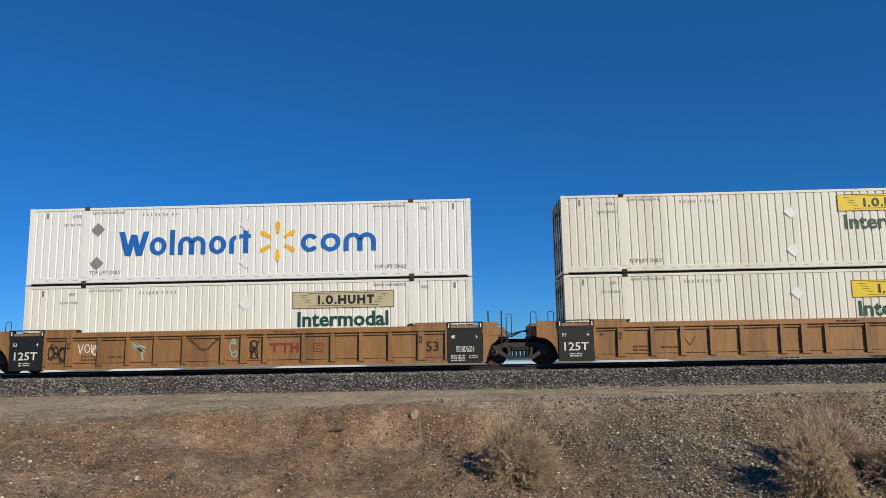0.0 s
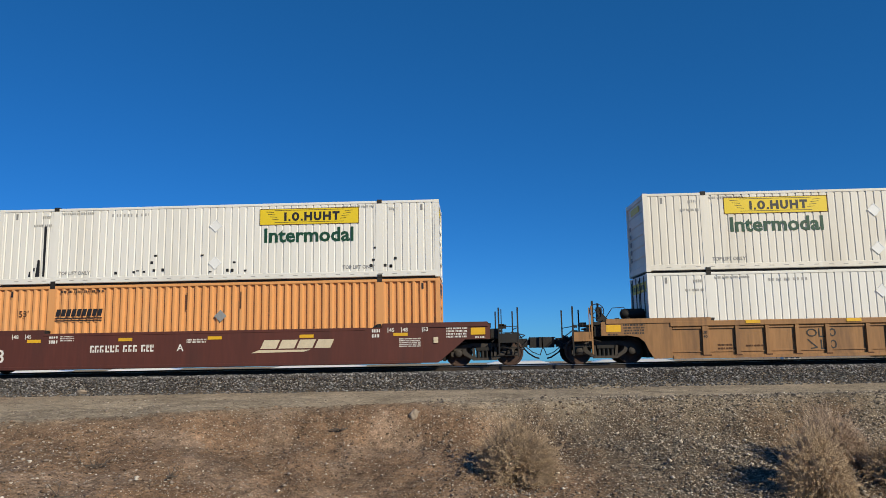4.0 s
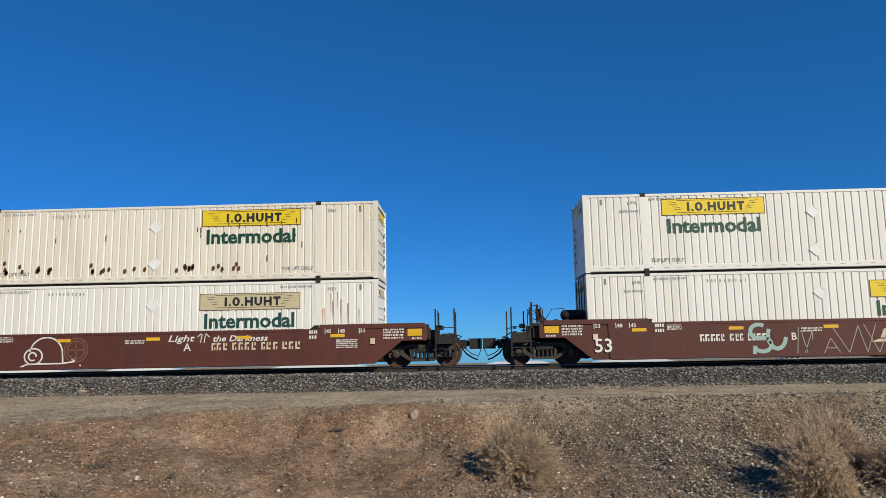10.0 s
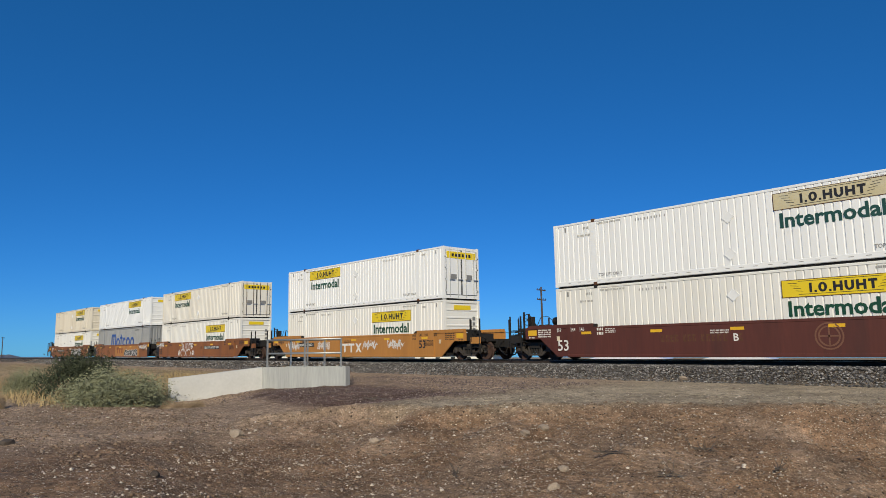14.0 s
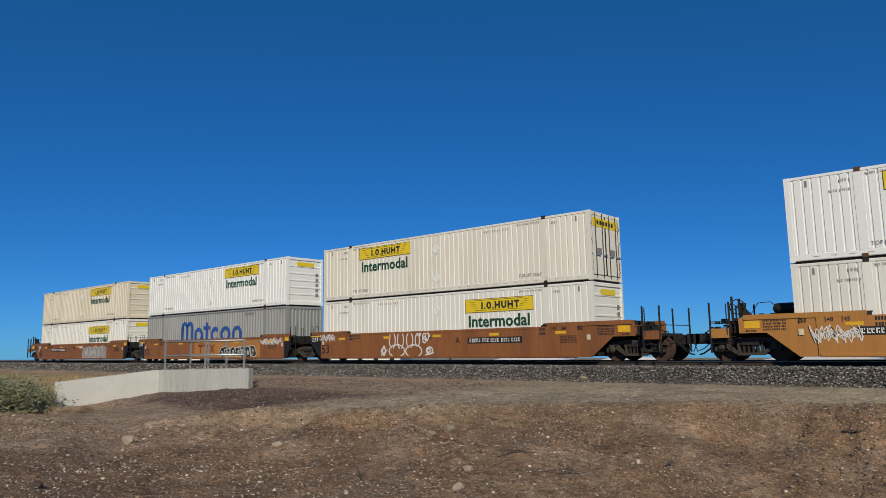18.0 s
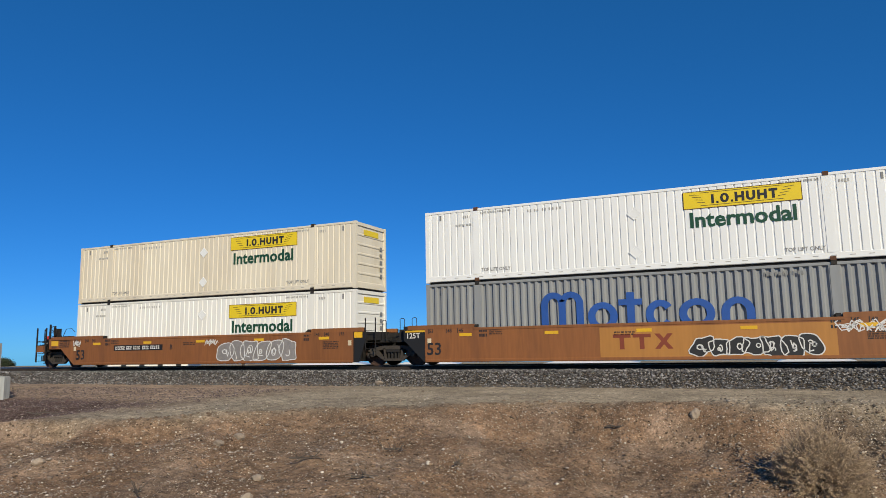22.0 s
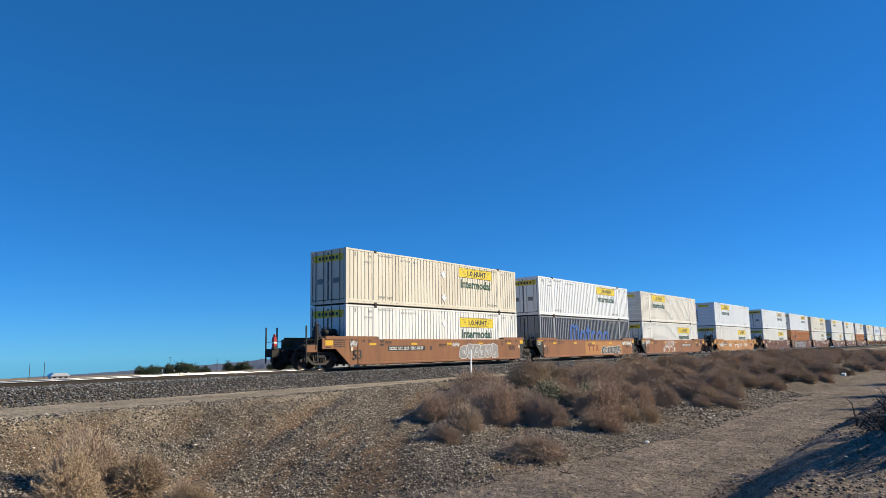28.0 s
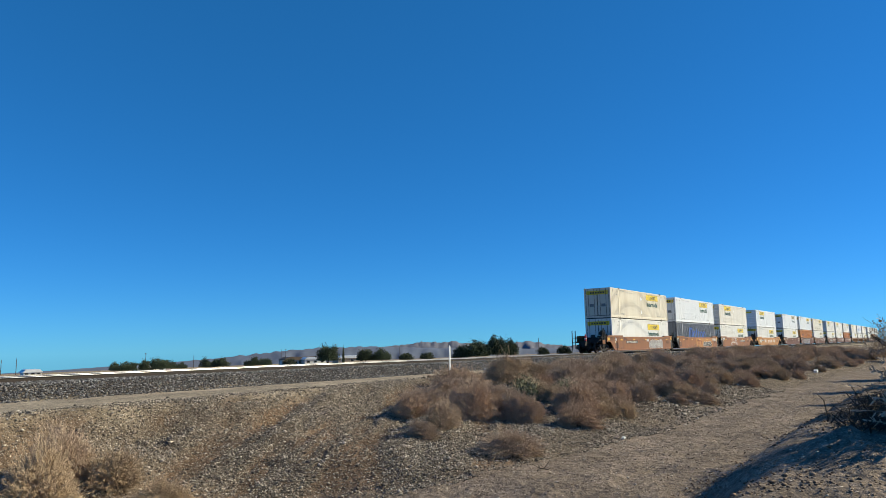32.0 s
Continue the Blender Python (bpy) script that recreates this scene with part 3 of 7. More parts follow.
stones("pebbles", x, y, ground_z(x, y) + s * 0.2, s, PEBBLE, "small stones lying on the dirt track", "pebbles", seed=7)
x, y = scatter(8000, 6, 26, -1.0, 4.4)
k = (y < near_y(x) + 0.2) & (fbm(x, y, 47, 4, 0.9) > -0.05)
x, y = x[k], y[k]
s = rng.uniform(0.010, 0.030, len(x)) * np.where(rng.random(len(x)) < 0.05, 1.7, 1)
stones("clods", x, y, ground_z(x, y) + s * 0.2, s, CLOD, "clods and stones on the rough dirt berm", "stones", seed=9)
x, y = scatter(5000, -27, -14, 11, 20)
s = rng.uniform(0.012, 0.035, len(x))
stones("pebbles", x, y, ground_z(x, y) + s * 0.2, s, PURPLE, "purple-grey gravel heaped by the culvert wall", "gravel", seed=8)


def boulder(name, x, y, size, label, squash=0.6, seed=0, mat=None):
    """One rock with uneven faces, half sunk in the soil."""
    bm = bmesh.new()
    bmesh.ops.create_icosphere(bm, subdivisions=2, radius=1)
    r = random.Random(seed)
    off = Vector((r.uniform(0, 50), r.uniform(0, 50), r.uniform(0, 50)))
    for v in bm.verts:
        d = 1 + 0.45 * noise.noise(v.co * 1.1 + off) + 0.2 * noise.noise(v.co * 3 + off)
        v.co = Vector((v.co.x * d * size, v.co.y * d * size * 0.8, v.co.z * d * size * squash))
    me = bpy.data.meshes.new(name)
    bm.to_mesh(me)
    bm.free()
    me.materials.append(mat or ROCK)
    ob = new(name, me)
    ob.location = (x, y, float(ground_z(x, y)) + size * squash * 0.3)
    ob.rotation_euler = (r.uniform(-0.3, 0.3), r.uniform(-0.3, 0.3), r.uniform(0, 6))
    return tagged(ob, label, "rock", "rocks on the bank")


ROCK = material("pale_rock", (0.33, 0.265, 0.205), 0.9, 0, 0.25, 5, (0.3, 0.22, 0.16), 0.5, bump=0.6, bump_scale=25)

# ---- the track ----
track = tagged(new("railway_track"), "single railway track on wooden ties in grey ballast", "track", kind="structure")
track.location = (0, TRACK_Y, 0)
RAIL_OUT = [(-0.07, -0.172), (0.07, -0.172), (0.07, -0.160), (0.012, -0.140), (0.009, -0.045), (0.036, -0.034), (0.037, -0.008), (0.030, -0.001), (-0.030, -0.001), (-0.037, -0.008), (-0.036, -0.034), (-0.009, -0.045), (-0.012, -0.140), (-0.07, -0.160)]
for side in (-0.7525, 0.7525):
    r = part("rail", Shape().prism([(side + a, b) for a, b in RAIL_OUT], -900, 1200, "x"), RAIL_STEEL, track, "long rusty steel rail")
    part("rail_head", Shape().prism([(side - 0.040, -0.018), (side - 0.0385, -0.009), (side - 0.035, -0.002), (side - 0.028, 0.002), (side - 0.015, 0.0045), (side, 0.005), (side + 0.015, 0.0045), (side + 0.028, 0.002), (side + 0.035, -0.002), (side + 0.040, -0.018)], -900, 1200, "x"), RAIL_HEAD, r, "polished running surface", smooth=True)
    head = bmesh.new()                      # open ends, so that the shading runs straight along the rail
    head.from_mesh(r.children[0].data)
    bmesh.ops.delete(head, geom=[f for f in head.faces if len(f.verts) > 4], context="FACES_ONLY")
    head.to_mesh(r.children[0].data)
    head.free()
tie = Shape().box(-0.115, 0.115, -1.30, 1.30, -0.36, -0.18).mesh("tie", TIE_WOOD)
for i in range(-70, 190):
    r = random.Random(i)
    part("tie", tie, None, track, at=(i * 0.53 + r.uniform(-0.02, 0.02), r.uniform(-0.05, 0.05), r.uniform(-0.02, 0.0)))
plates = Shape()
for i in range(-50, 120):
    for side in (-0.7525, 0.7525):
        plates.box(i * 0.53 - 0.09, i * 0.53 + 0.09, side - 0.16, side + 0.16, -0.182, -0.168)
        plates.box(i * 0.53 - 0.02, i * 0.53 + 0.01, side - 0.11, side - 0.075, -0.17, -0.135)
tagged(part("tie_plate", plates, SPIKE, track, "rusty tie plates and spikes"), kind="stuff")

# ---- containers ----
CL, CW, CH = 16.154, 1.295, 2.80          # length, half width, height
POSTS = (2.14, 14.01)                     # lifting posts


def corrugated(x0, x1, z0, z1, y, pitch=0.272, gap=0.055, depth=0.032):
    """A pressed steel side, facing -y, with narrow upright grooves."""
    n = max(1, round((x1 - x0) / pitch))
    p = (x1 - x0) / n
    line = [(x0, 0.0)]
    for i in range(n):
        c = x0 + (i + 0.5) * p
        line += [(c - gap, 0.0), (c - gap * 0.45, depth), (c + gap * 0.45, depth), (c + gap, 0.0)]
    line.append((x1, 0.0))
    v = [(a, y + d, z) for a, d in line for z in (z0, z1)]
    f = [(2 * i, 2 * i + 2, 2 * i + 3, 2 * i + 1) for i in range(len(line) - 1)]
    return v, f


def bars(x, z, w, h, y, mat, parent, count=1, gap=0.3, seed=0, name="marking"):
    """Unreadable small lettering: rows of plain bars, in groups like words."""
    s, r = Shape(), random.Random(seed)
    for i in range(count):
        a, left, q = x, r.randint(3, 6), z - i * h * 1.6
        while a < x + w - 0.01:
            b = min(x + w, a + h * r.uniform(0.42, 0.62))
            t = min(0.3 * h, (b - a) * 0.4)
            k = r.random()
            if h > 0.15 and b - a > 0.3 * h:
                # blocks with a notch, so that a row of them is as light as lettering
                lo, hi = (q, q + h * 0.42) if k < 0.5 else (q + h * 0.58, q + h)
                s.box(a, a + t, y - 0.006, y - 0.004, q, q + h)
                s.box(a + t, b, y - 0.006, y - 0.004, q + h * 0.76 if k < 0.5 else q, q + h if k < 0.5 else q + h * 0.24)
                s.box(b - t * 0.8, b, y - 0.006, y - 0.004, lo, hi)
            else:
                s.box(a, b, y - 0.006, y - 0.004, q, q + h)
            left -= 1
            a = b + h * gap * r.uniform(0.6, 1.3) + (0.5 * h if left == 0 else 0)
            left = r.randint(3, 6) if left == 0 else left
    return tagged(part(name, s, mat, parent), kind="stuff")


def flat_shape(name, outlines, y, mat, parent, label="", thick=0.003):
    for o in outlines:
        p = part(name, Shape().prism(o, y - thick, y, "y"), mat, parent, label)
    return p


def outline_of(kind, a, w, z, h, t):
    """Outlines of one plain shape, from a to a + w and z to z + h, with strokes t wide."""
    b, c = a + w, z + h
    if kind == "bar":
        return [[(a, z), (a + t, z), (a + t, c), (a, c)]]
    if kind == "ring":
        n, rx, rz = 20, w / 2, h / 2
        o = [(a + rx + rx * math.cos(2 * math.pi * k / n), z + rz + rz * math.sin(2 * math.pi * k / n)) for k in range(n)]
        i = [(a + rx + (rx - t) * math.cos(2 * math.pi * k / n), z + rz + (rz - t * 0.85) * math.sin(2 * math.pi * k / n)) for k in range(n)]
        return [[o[k], o[(k + 1) % n], i[(k + 1) % n], i[k]] for k in range(n)]
    if kind == "open_ring":
        return [q for k, q in enumerate(outline_of("ring", a, w, z, h, t)) if k not in (0, 1, 18, 19)]
    if kind in ("arch", "cup"):
        n, rx, top = 12, w / 2, min(w / 2, h * 0.5)
        o = [(a + rx + rx * math.cos(math.pi * k / n), c - top + top * math.sin(math.pi * k / n)) for k in range(n + 1)]
        i = [(a + rx + (rx - t) * math.cos(math.pi * k / n), c - top + (top - t * 0.85) * math.sin(math.pi * k / n)) for k in range(n + 1)]
        q = [[o[k], o[k + 1], i[k + 1], i[k]] for k in range(n)] + [[(a, z), (a + t, z), (a + t, c - top), (a, c - top)], [(b - t, z), (b, z), (b, c - top), (b - t, c - top)]]
        return q if kind == "arch" else [[(p, z + c - r) for p, r in o] for o in q]
    if kind == "half_arch":
        return [[(p, r) for p, r in o] for o in outline_of("arch", a, w * 1.5, z, h, t) if min(p for p, r in o) < a + w * 0.72]
    if kind == "twin":
        m = z + h / 2
        return [[(a, z), (a + t, z), (a + t, c), (a, c)], [(b - t, z), (b, z), (b, c), (b - t, c)], [(a + t, m - t / 2), (b - t, m - t / 2), (b - t, m + t / 2), (a + t, m + t / 2)]]
    if kind == "tee":
        m = a + w / 2
        return [[(a, c - t), (b, c - t), (b, c), (a, c)], [(m - t / 2, z), (m + t / 2, z), (m + t / 2, c - t), (m - t / 2, c - t)]]
    if kind == "zigzag":
        e, f = w / 4, t * 0.62
        p = [(a + f, c), (a + f + (w - 2 * f) * 0.27, z), (a + w / 2, c - h * 0.12), (b - f - (w - 2 * f) * 0.27, z), (b - f, c)]
        return [[(p[k][0] - f, p[k][1]), (p[k][0] + f, p[k][1]), (p[k + 1][0] + f, p[k + 1][1]), (p[k + 1][0] - f, p[k + 1][1])] for k in range(4)]
    if kind == "cross_post":
        m = a + w * 0.35
        return [[(m, z), (m + t, z), (m + t, c), (m, c)], [(a, z + h * 0.66), (m, z + h * 0.66), (m, z + h * 0.66 + t * 0.8), (a, z + h * 0.66 + t * 0.8)], [(m + t, z + h * 0.66), (b, z + h * 0.66), (b, z + h * 0.66 + t * 0.8), (m + t, z + h * 0.66 + t * 0.8)]]
    return [[(a, z), (b, z), (b, c), (a, c)]]


def plain_shapes(name, row, z, y, t, mat, parent, label, lean=0.0):
    """A row of plain shapes laid flat on a side: (kind, place along, width, height, lift). Overlaps step out a little."""
    for kind, a, w, h, lift in row:
        sh = Shape()
        for k, o in enumerate(outline_of(kind, a, w, z + lift, h, t)):
            sh.prism([(p + lean * (q - z), q) for p, q in o], y - 0.003 - 0.0008 * (k % 3), y)
        part(name, sh, mat, parent, label)


def sign(parent, x, z, y, pale=0):
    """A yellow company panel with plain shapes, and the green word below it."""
    mat = (YELLOW, PALE_SIGN, YELLOW)[pale]
    w, h = 3.62, 0.60
    p = part("sign_panel", Shape().box(x, x + (w if pale < 2 else w * 0.5), y - 0.006, y - 0.003, z, z + h), mat, parent,
             ("yellow sign panel", "faded sign panel", "half-peeled yellow sign panel")[pale])
    e = y - 0.009
    for a, b, c, d in ((x, x + w, z, z + 0.02), (x, x + w, z + h - 0.02, z + h), (x, x + 0.02, z, z + h), (x + w - 0.02, x + w, z, z + h)):
        part("sign_border", Shape().box(a, b, e, e + 0.002, c, d), RUST if pale < 2 else GREY_INK, p)
    # plain blocks in a row
    q, row = x + 0.90, []
    for kind, bw, bh in (("bar", 0.10, 0.32), ("block", 0.07, 0.07), ("ring", 0.27, 0.32), ("block", 0.07, 0.07), ("twin", 0.29, 0.32), ("cup", 0.28, 0.32), ("twin", 0.29, 0.32), ("tee", 0.26, 0.32)):
        row.append((kind, q, bw, bh, 0.0))
        q += bw + 0.055
    plain_shapes("sign_block", row, z + 0.14, e + 0.002, 0.085, BLACK_INK, p, "plain black block")
    lines = Shape()
    for sx, d in ((x + 0.22, 1), (x + w - 0.22, -1)):
        for i in range(4):
            lines.prism([(sx + d * 0.08 * i, z + 0.50 - 0.09 * i), (sx + d * (0.30 + 0.06 * i), z + 0.47 - 0.09 * i), (sx + d * (0.30 + 0.06 * i), z + 0.455 - 0.09 * i), (sx + d * 0.08 * i, z + 0.485 - 0.09 * i)], e, e + 0.002)
    for zz in (z + 0.085, z + h - 0.075):
        lines.box(x + 0.55, x + w - 0.55, e, e + 0.002, zz, zz + 0.016)
    part("sign_scroll", lines, BLACK_INK if pale != 2 else GREY_INK, p, "thin black scroll lines")
    part("lettering", lettering("Intermodal", 0.49, (GREEN_INK, BLUE_GREEN_INK, BLUE_GREEN_INK)[pale], 3.24, 0, 0.040), None, parent, "green word on the side", at=(x + 0.18, y - 0.006, z - 0.62))


def diamond(parent, x, z, y, r, mat):
    s = Shape()
    o, i = [(x - r, z), (x, z - r), (x + r, z), (x, z + r)], [(x - r * 0.86, z), (x, z - r * 0.86), (x + r * 0.86, z), (x, z + r * 0.86)]
    for k in range(4):
        j = (k + 1) % 4
        s.prism([o[k], o[j], i[j], i[k]], y - 0.02, y)
    p = part("placard_holder", Shape().prism(i, y - 0.012, y), PAINT["clean"], parent, "white diamond placard plate")
    part("placard_frame", s, mat, p)


def container(color, right="front", sign_at=None, pale=0, logo="", marks="", label="", height=CH, seed=0):
    """One 53-foot container; it stands on the origin with its rear end at x = 0."""
    mat, y0 = PAINT[color], -CW
    trim = mat
    top = tagged(new("shipping_container"), label, "container", "stacked containers")
    sides = [(0.13, POSTS[0] - 0.12), (POSTS[0] + 0.12, POSTS[1] - 0.12), (POSTS[1] + 0.12, CL - 0.13)]
    zb, zt = 0.24, height - 0.11
    pitch, gap, depth = ((0.272, 0.036, 0.026) if color not in ("grey", "orange") else (0.272, 0.098, 0.075))
    for a, b in sides:
        v, f = corrugated(a, b, zb, zt, y0 + 0.012, pitch, gap, depth)
        part("side_panel", mesh_of("side_panel", v, f, mat), None, top)
    s = Shape().box(0.13, CL - 0.13, CW - 0.05, CW - 0.01, zb, zt)
    part("side_panel", s, mat, top)
    part("roof", Shape().box(0.05, CL - 0.05, -CW + 0.03, CW - 0.03, height - 0.05, height - 0.015), mat, top)
    part("floor", Shape().box(0.1, CL - 0.1, -CW + 0.09, CW - 0.09, -0.035, 0.2), DIRTY_BLACK, top, "dark underfloor")
    for yy in (-CW, CW - 0.09):
        part("top_rail", Shape().bevel_box(0.16, CL - 0.16, yy, yy + 0.09, height - 0.115, height - 0.008, 0.02), trim, top)
        part("bottom_rail", Shape().bevel_box(0.16, CL - 0.16, yy + 0.002, yy + 0.10, 0.03, 0.245, 0.02), trim, top)
    slots = Shape()
    for i in range(30):
        slots.box(0.7 + i * 0.51, 0.7 + i * 0.51 + 0.16, y0 - 0.0045, y0 - 0.001, 0.13, 0.152)
    tagged(part("rail_slots", slots, FAINT_INK, top, "dull scuffed slots"), kind="stuff")
    for x in (0.0, CL - 0.16):
        for yy in (-CW, CW - 0.14):
            part("corner_post", Shape().box(x, x + 0.16, yy, yy + 0.14, 0.12, height - 0.12), trim, top)
            for zz in (0.0, height - 0.125):
                c = Shape().box(x - 0.004 if x else x - 0.004, x + 0.164, yy - 0.003, yy + 0.145, zz, zz + 0.125)
                part("corner_casting", c, trim, top)
    for x in POSTS:
        part("lifting_post", Shape().box(x - 0.13, x + 0.13, -CW - 0.002, -CW + 0.1, 0.24, height - 0.115), trim, top)
        for zz, hh in ((height - 0.10, 0.13), (-0.005, 0.12)):
            part("corner_casting", Shape().box(x - 0.085, x + 0.085, -CW - 0.018, -CW + 0.15, zz, zz + hh), DIRTY_BLACK if color != "clean" else RUST, top, "dark lifting casting")
    # ends: doors with lock rods, or a ribbed front wall
    for end in ("left", "right"):
        doors = (end == "right") == (right == "doors")
        d = 1 if end == "right" else -1
        xe = CL if end == "right" else 0.0
        part("end_header", Shape().box(xe - 0.10 if d > 0 else 0.005, xe - 0.005 if d > 0 else 0.10, -CW + 0.14, CW - 0.14, height - 0.16, height - 0.02), trim, top)
        part("end_sill", Shape().box(xe - 0.10 if d > 0 else 0.005, xe - 0.005 if d > 0 else 0.10, -CW + 0.14, CW - 0.14, 0.03, 0.2), trim, top)
        if doors:
            for a, b in ((-CW + 0.145, -0.01), (0.01, CW - 0.145)):
                x0, x1 = (xe - 0.07, xe - 0.02) if d > 0 else (0.02, 0.07)
                leaf = part("door", Shape().box(x0, x1, a, b, 0.2, height - 0.16), mat, top, "flat container door leaf")
                for yy in (a + 0.28, b - 0.28):
                    xr = xe + 0.015 * d
                    rod = part("lock_rod", Shape().tube([(xr, yy, 0.1), (xr, yy, height - 0.06)], 0.018), SPIKE if color != "clean" else GALVANISED, leaf, "upright steel lock rod")
                    part("handle", Shape().box(min(xr, xr + 0.03 * d), max(xr, xr + 0.03 * d), yy - 0.02, yy + 0.34, 1.02, 1.06), GALVANISED, leaf)
                for zz in (0.4, 1.0, 1.6, 2.2):
                    yh = a if a < -0.5 else b
                    part("hinge", Shape().box(min(xe - 0.03 * d, xe), max(xe - 0.03 * d, xe), yh - 0.09, yh + 0.09, zz, zz + 0.07), trim, leaf)
                q = 0.006 * d
                part("gasket", Shape().box(min(xe - 0.021 * d, xe - 0.010 * d), max(xe - 0.021 * d, xe - 0.010 * d), a, a + 0.035, 0.2, height - 0.16).box(min(xe - 0.021 * d, xe - 0.010 * d), max(xe - 0.021 * d, xe - 0.010 * d), b - 0.035, b, 0.2, height - 0.16).box(min(xe - 0.021 * d, xe - 0.010 * d), max(xe - 0.021 * d, xe - 0.010 * d), a + 0.035, b - 0.035, 0.2, 0.24), BLACK, leaf, "black rubber door gasket")
                part("marking", Shape().box(xe - 0.02 * d - 0.001, xe - 0.02 * d + 0.001 + q, a + 0.36, a + 0.78, 1.05, 1.32), (BLACK_INK, GREY_INK)[seed % 2], leaf, "dark data plate")
            if color not in ("grey", "orange"):
                x0 = xe - 0.02 * d
                part("sign_panel", Shape().box(min(x0, x0 + 0.012 * d), max(x0, x0 + 0.012 * d), -CW + 0.22, CW - 0.22, height - 0.62, height - 0.26), YELLOW, top, "yellow strip across the doors")
                for i in range(6):
                    bl = Shape().box(min(x0, x0 + 0.015 * d), max(x0, x0 + 0.015 * d), -0.72 + i * 0.25, -0.56 + i * 0.25, height - 0.53, height - 0.36)
                    part("sign_shape", bl, BLACK_INK, top, "plain black block")
        else:
            n = 6 if color != "grey" else 0
            v, f = [], []
            if n:
                prof = [(0.2, 0.03)]
                hgt = (height - 0.36) / n
                for i in range(n):
                    z = 0.2 + i * hgt
                    prof += [(z + 0.06, 0.03), (z + 0.09, 0.055), (z + hgt - 0.03, 0.055), (z + hgt, 0.03)]
                for z, dx in prof:
                    xx = xe - dx * d
                    v += [(xx, -CW + 0.14, z), (xx, CW - 0.14, z)]
                f = [(2 * i, 2 * i + 1, 2 * i + 3, 2 * i + 2) for i in range(len(prof) - 1)]
            else:
                line = []
                for i in range(9):
                    a = -CW + 0.14 + i * 0.257
                    line += [(a, 0.02), (a + 0.09, 0.02), (a + 0.12, 0.06), (a + 0.22, 0.06)]
                line.append((CW - 0.14, 0.02))
                for yy, dx in line:
                    v += [(xe - dx * d, yy, 0.2), (xe - dx * d, yy, height - 0.16)]
                f = [(2 * i, 2 * i + 1, 2 * i + 3, 2 * i + 2) for i in range(len(line) - 1)]
            part("end_wall", mesh_of("end_wall", v, f, mat), None, top, "ribbed end wall")
            if color not in ("grey",):
                x0 = xe - 0.018 * d
                part("sign_panel", Shape().box(min(x0, x0 + 0.008 * d), max(x0, x0 + 0.008 * d), -0.62, 0.62, height - 0.52, height - 0.28), BLACK_INK if color == "orange" else (YELLOW, PALE_SIGN, YELLOW)[pale], top, "small sign on the end wall")
                st = Shape()
                for i in range(5):
                    st.box(min(xe, xe + 0.006 * d) - 0.02 * d, max(xe, xe + 0.006 * d) - 0.02 * d, 0.75, 0.95, 0.55 + 0.3 * i, 0.72 + 0.3 * i)
                tagged(part("marking", st, GREY_INK, top, "small worn stickers"), kind="stuff")
    # side lettering
    ys = y0 + 0.008
    if color in ("white", "cream", "beige", "clean", "rusty"):
        for x in (POSTS[0] + 0.18, POSTS[1] - 1.33):
            part("lettering", lettering("TOP LIFT ONLY", 0.125, GREY_INK, 1.16), None, top, "worn stencilled words", at=(x, ys - 0.004, 0.34))
        diamond(top, 8.05, 0.66, ys, 0.24, PAINT["clean"] if seed % 2 else GREY_INK)
        diamond(top, 8.05, 2.02, ys, 0.24, PAINT["clean"])
        bars(POSTS[0] + 0.2, height - 0.24, 1.2, 0.075, ys, FAINT_INK, top, seed=seed)
        bars(POSTS[1] - 1.35, height - 0.24, 1.15, 0.075, ys, FAINT_INK, top, seed=seed + 3)
        bars(4.2 if (sign_at or 9) > 6 else 10.9, height - 0.36, 1.35, 0.10, ys, FAINT_INK, top, gap=0.9, seed=seed + 5)
        bars(1.62, height - 0.36, 0.3, 0.10, ys, FAINT_INK, top, seed=seed + 7)
        bars(1.3, height - 0.66, 0.66, 0.08, ys, FAINT_INK, top, seed=seed + 8)
        bars(POSTS[1] + 0.35, height - 0.36, 0.3, 0.10, ys, FAINT_INK, top, seed=seed + 9)
    for x in (0.62, CL - 0.66):
        part("marking", Shape().box(x, x + 0.075, ys - 0.006, ys - 0.004, height - 0.38, height - 0.17), GREY_INK if color != "orange" else BLACK_INK, top)
    if sign_at is not None:
        sign(top, sign_at, 1.99 if "low" not in marks else 1.80, ys, pale)
    if "scars" in marks:
        r = random.Random(4)
        sc = Shape()
        for i in range(34):
            x, z = r.choice([r.uniform(2.4, 4.6), r.uniform(5.5, 11.5)]), 0.34 + abs(r.gauss(0, 0.16))
            sc.prism([(x, z), (x + 0.07, z - 0.03), (x + 0.13, z + 0.05), (x + 0.1, z + 0.16), (x + 0.02, z + 0.13)], ys - 0.006, ys - 0.004)
        for i in range(16):
            x, z = r.uniform(2.5, 13.5), r.uniform(0.5, 2.1)
            sc.box(x, x + 0.035, ys - 0.006, ys - 0.004, z, z + r.uniform(0.08, 0.25))
        part("rust_spots", sc, RUST, top, "dark rust chips")
    if "gash" in marks:
        part("gash", Shape().prism([(1.72, 0.3), (1.80, 0.3), (1.80, 2.15), (1.70, 2.15)], ys - 0.006, ys - 0.004).prism([(1.45, 0.3), (1.62, 0.3), (1.60, 0.9), (1.52, 0.92)], ys - 0.006, ys - 0.004)
             .prism([(1.2, 0.3), (1.28, 0.3), (1.27, 0.5), (1.22, 0.48)], ys - 0.006, ys - 0.004).box(1.38, 1.43, ys - 0.006, ys - 0.004, 0.5, 0.62), BLACK, top, "black scraped gash")
        dots = Shape()
        r = random.Random(9)
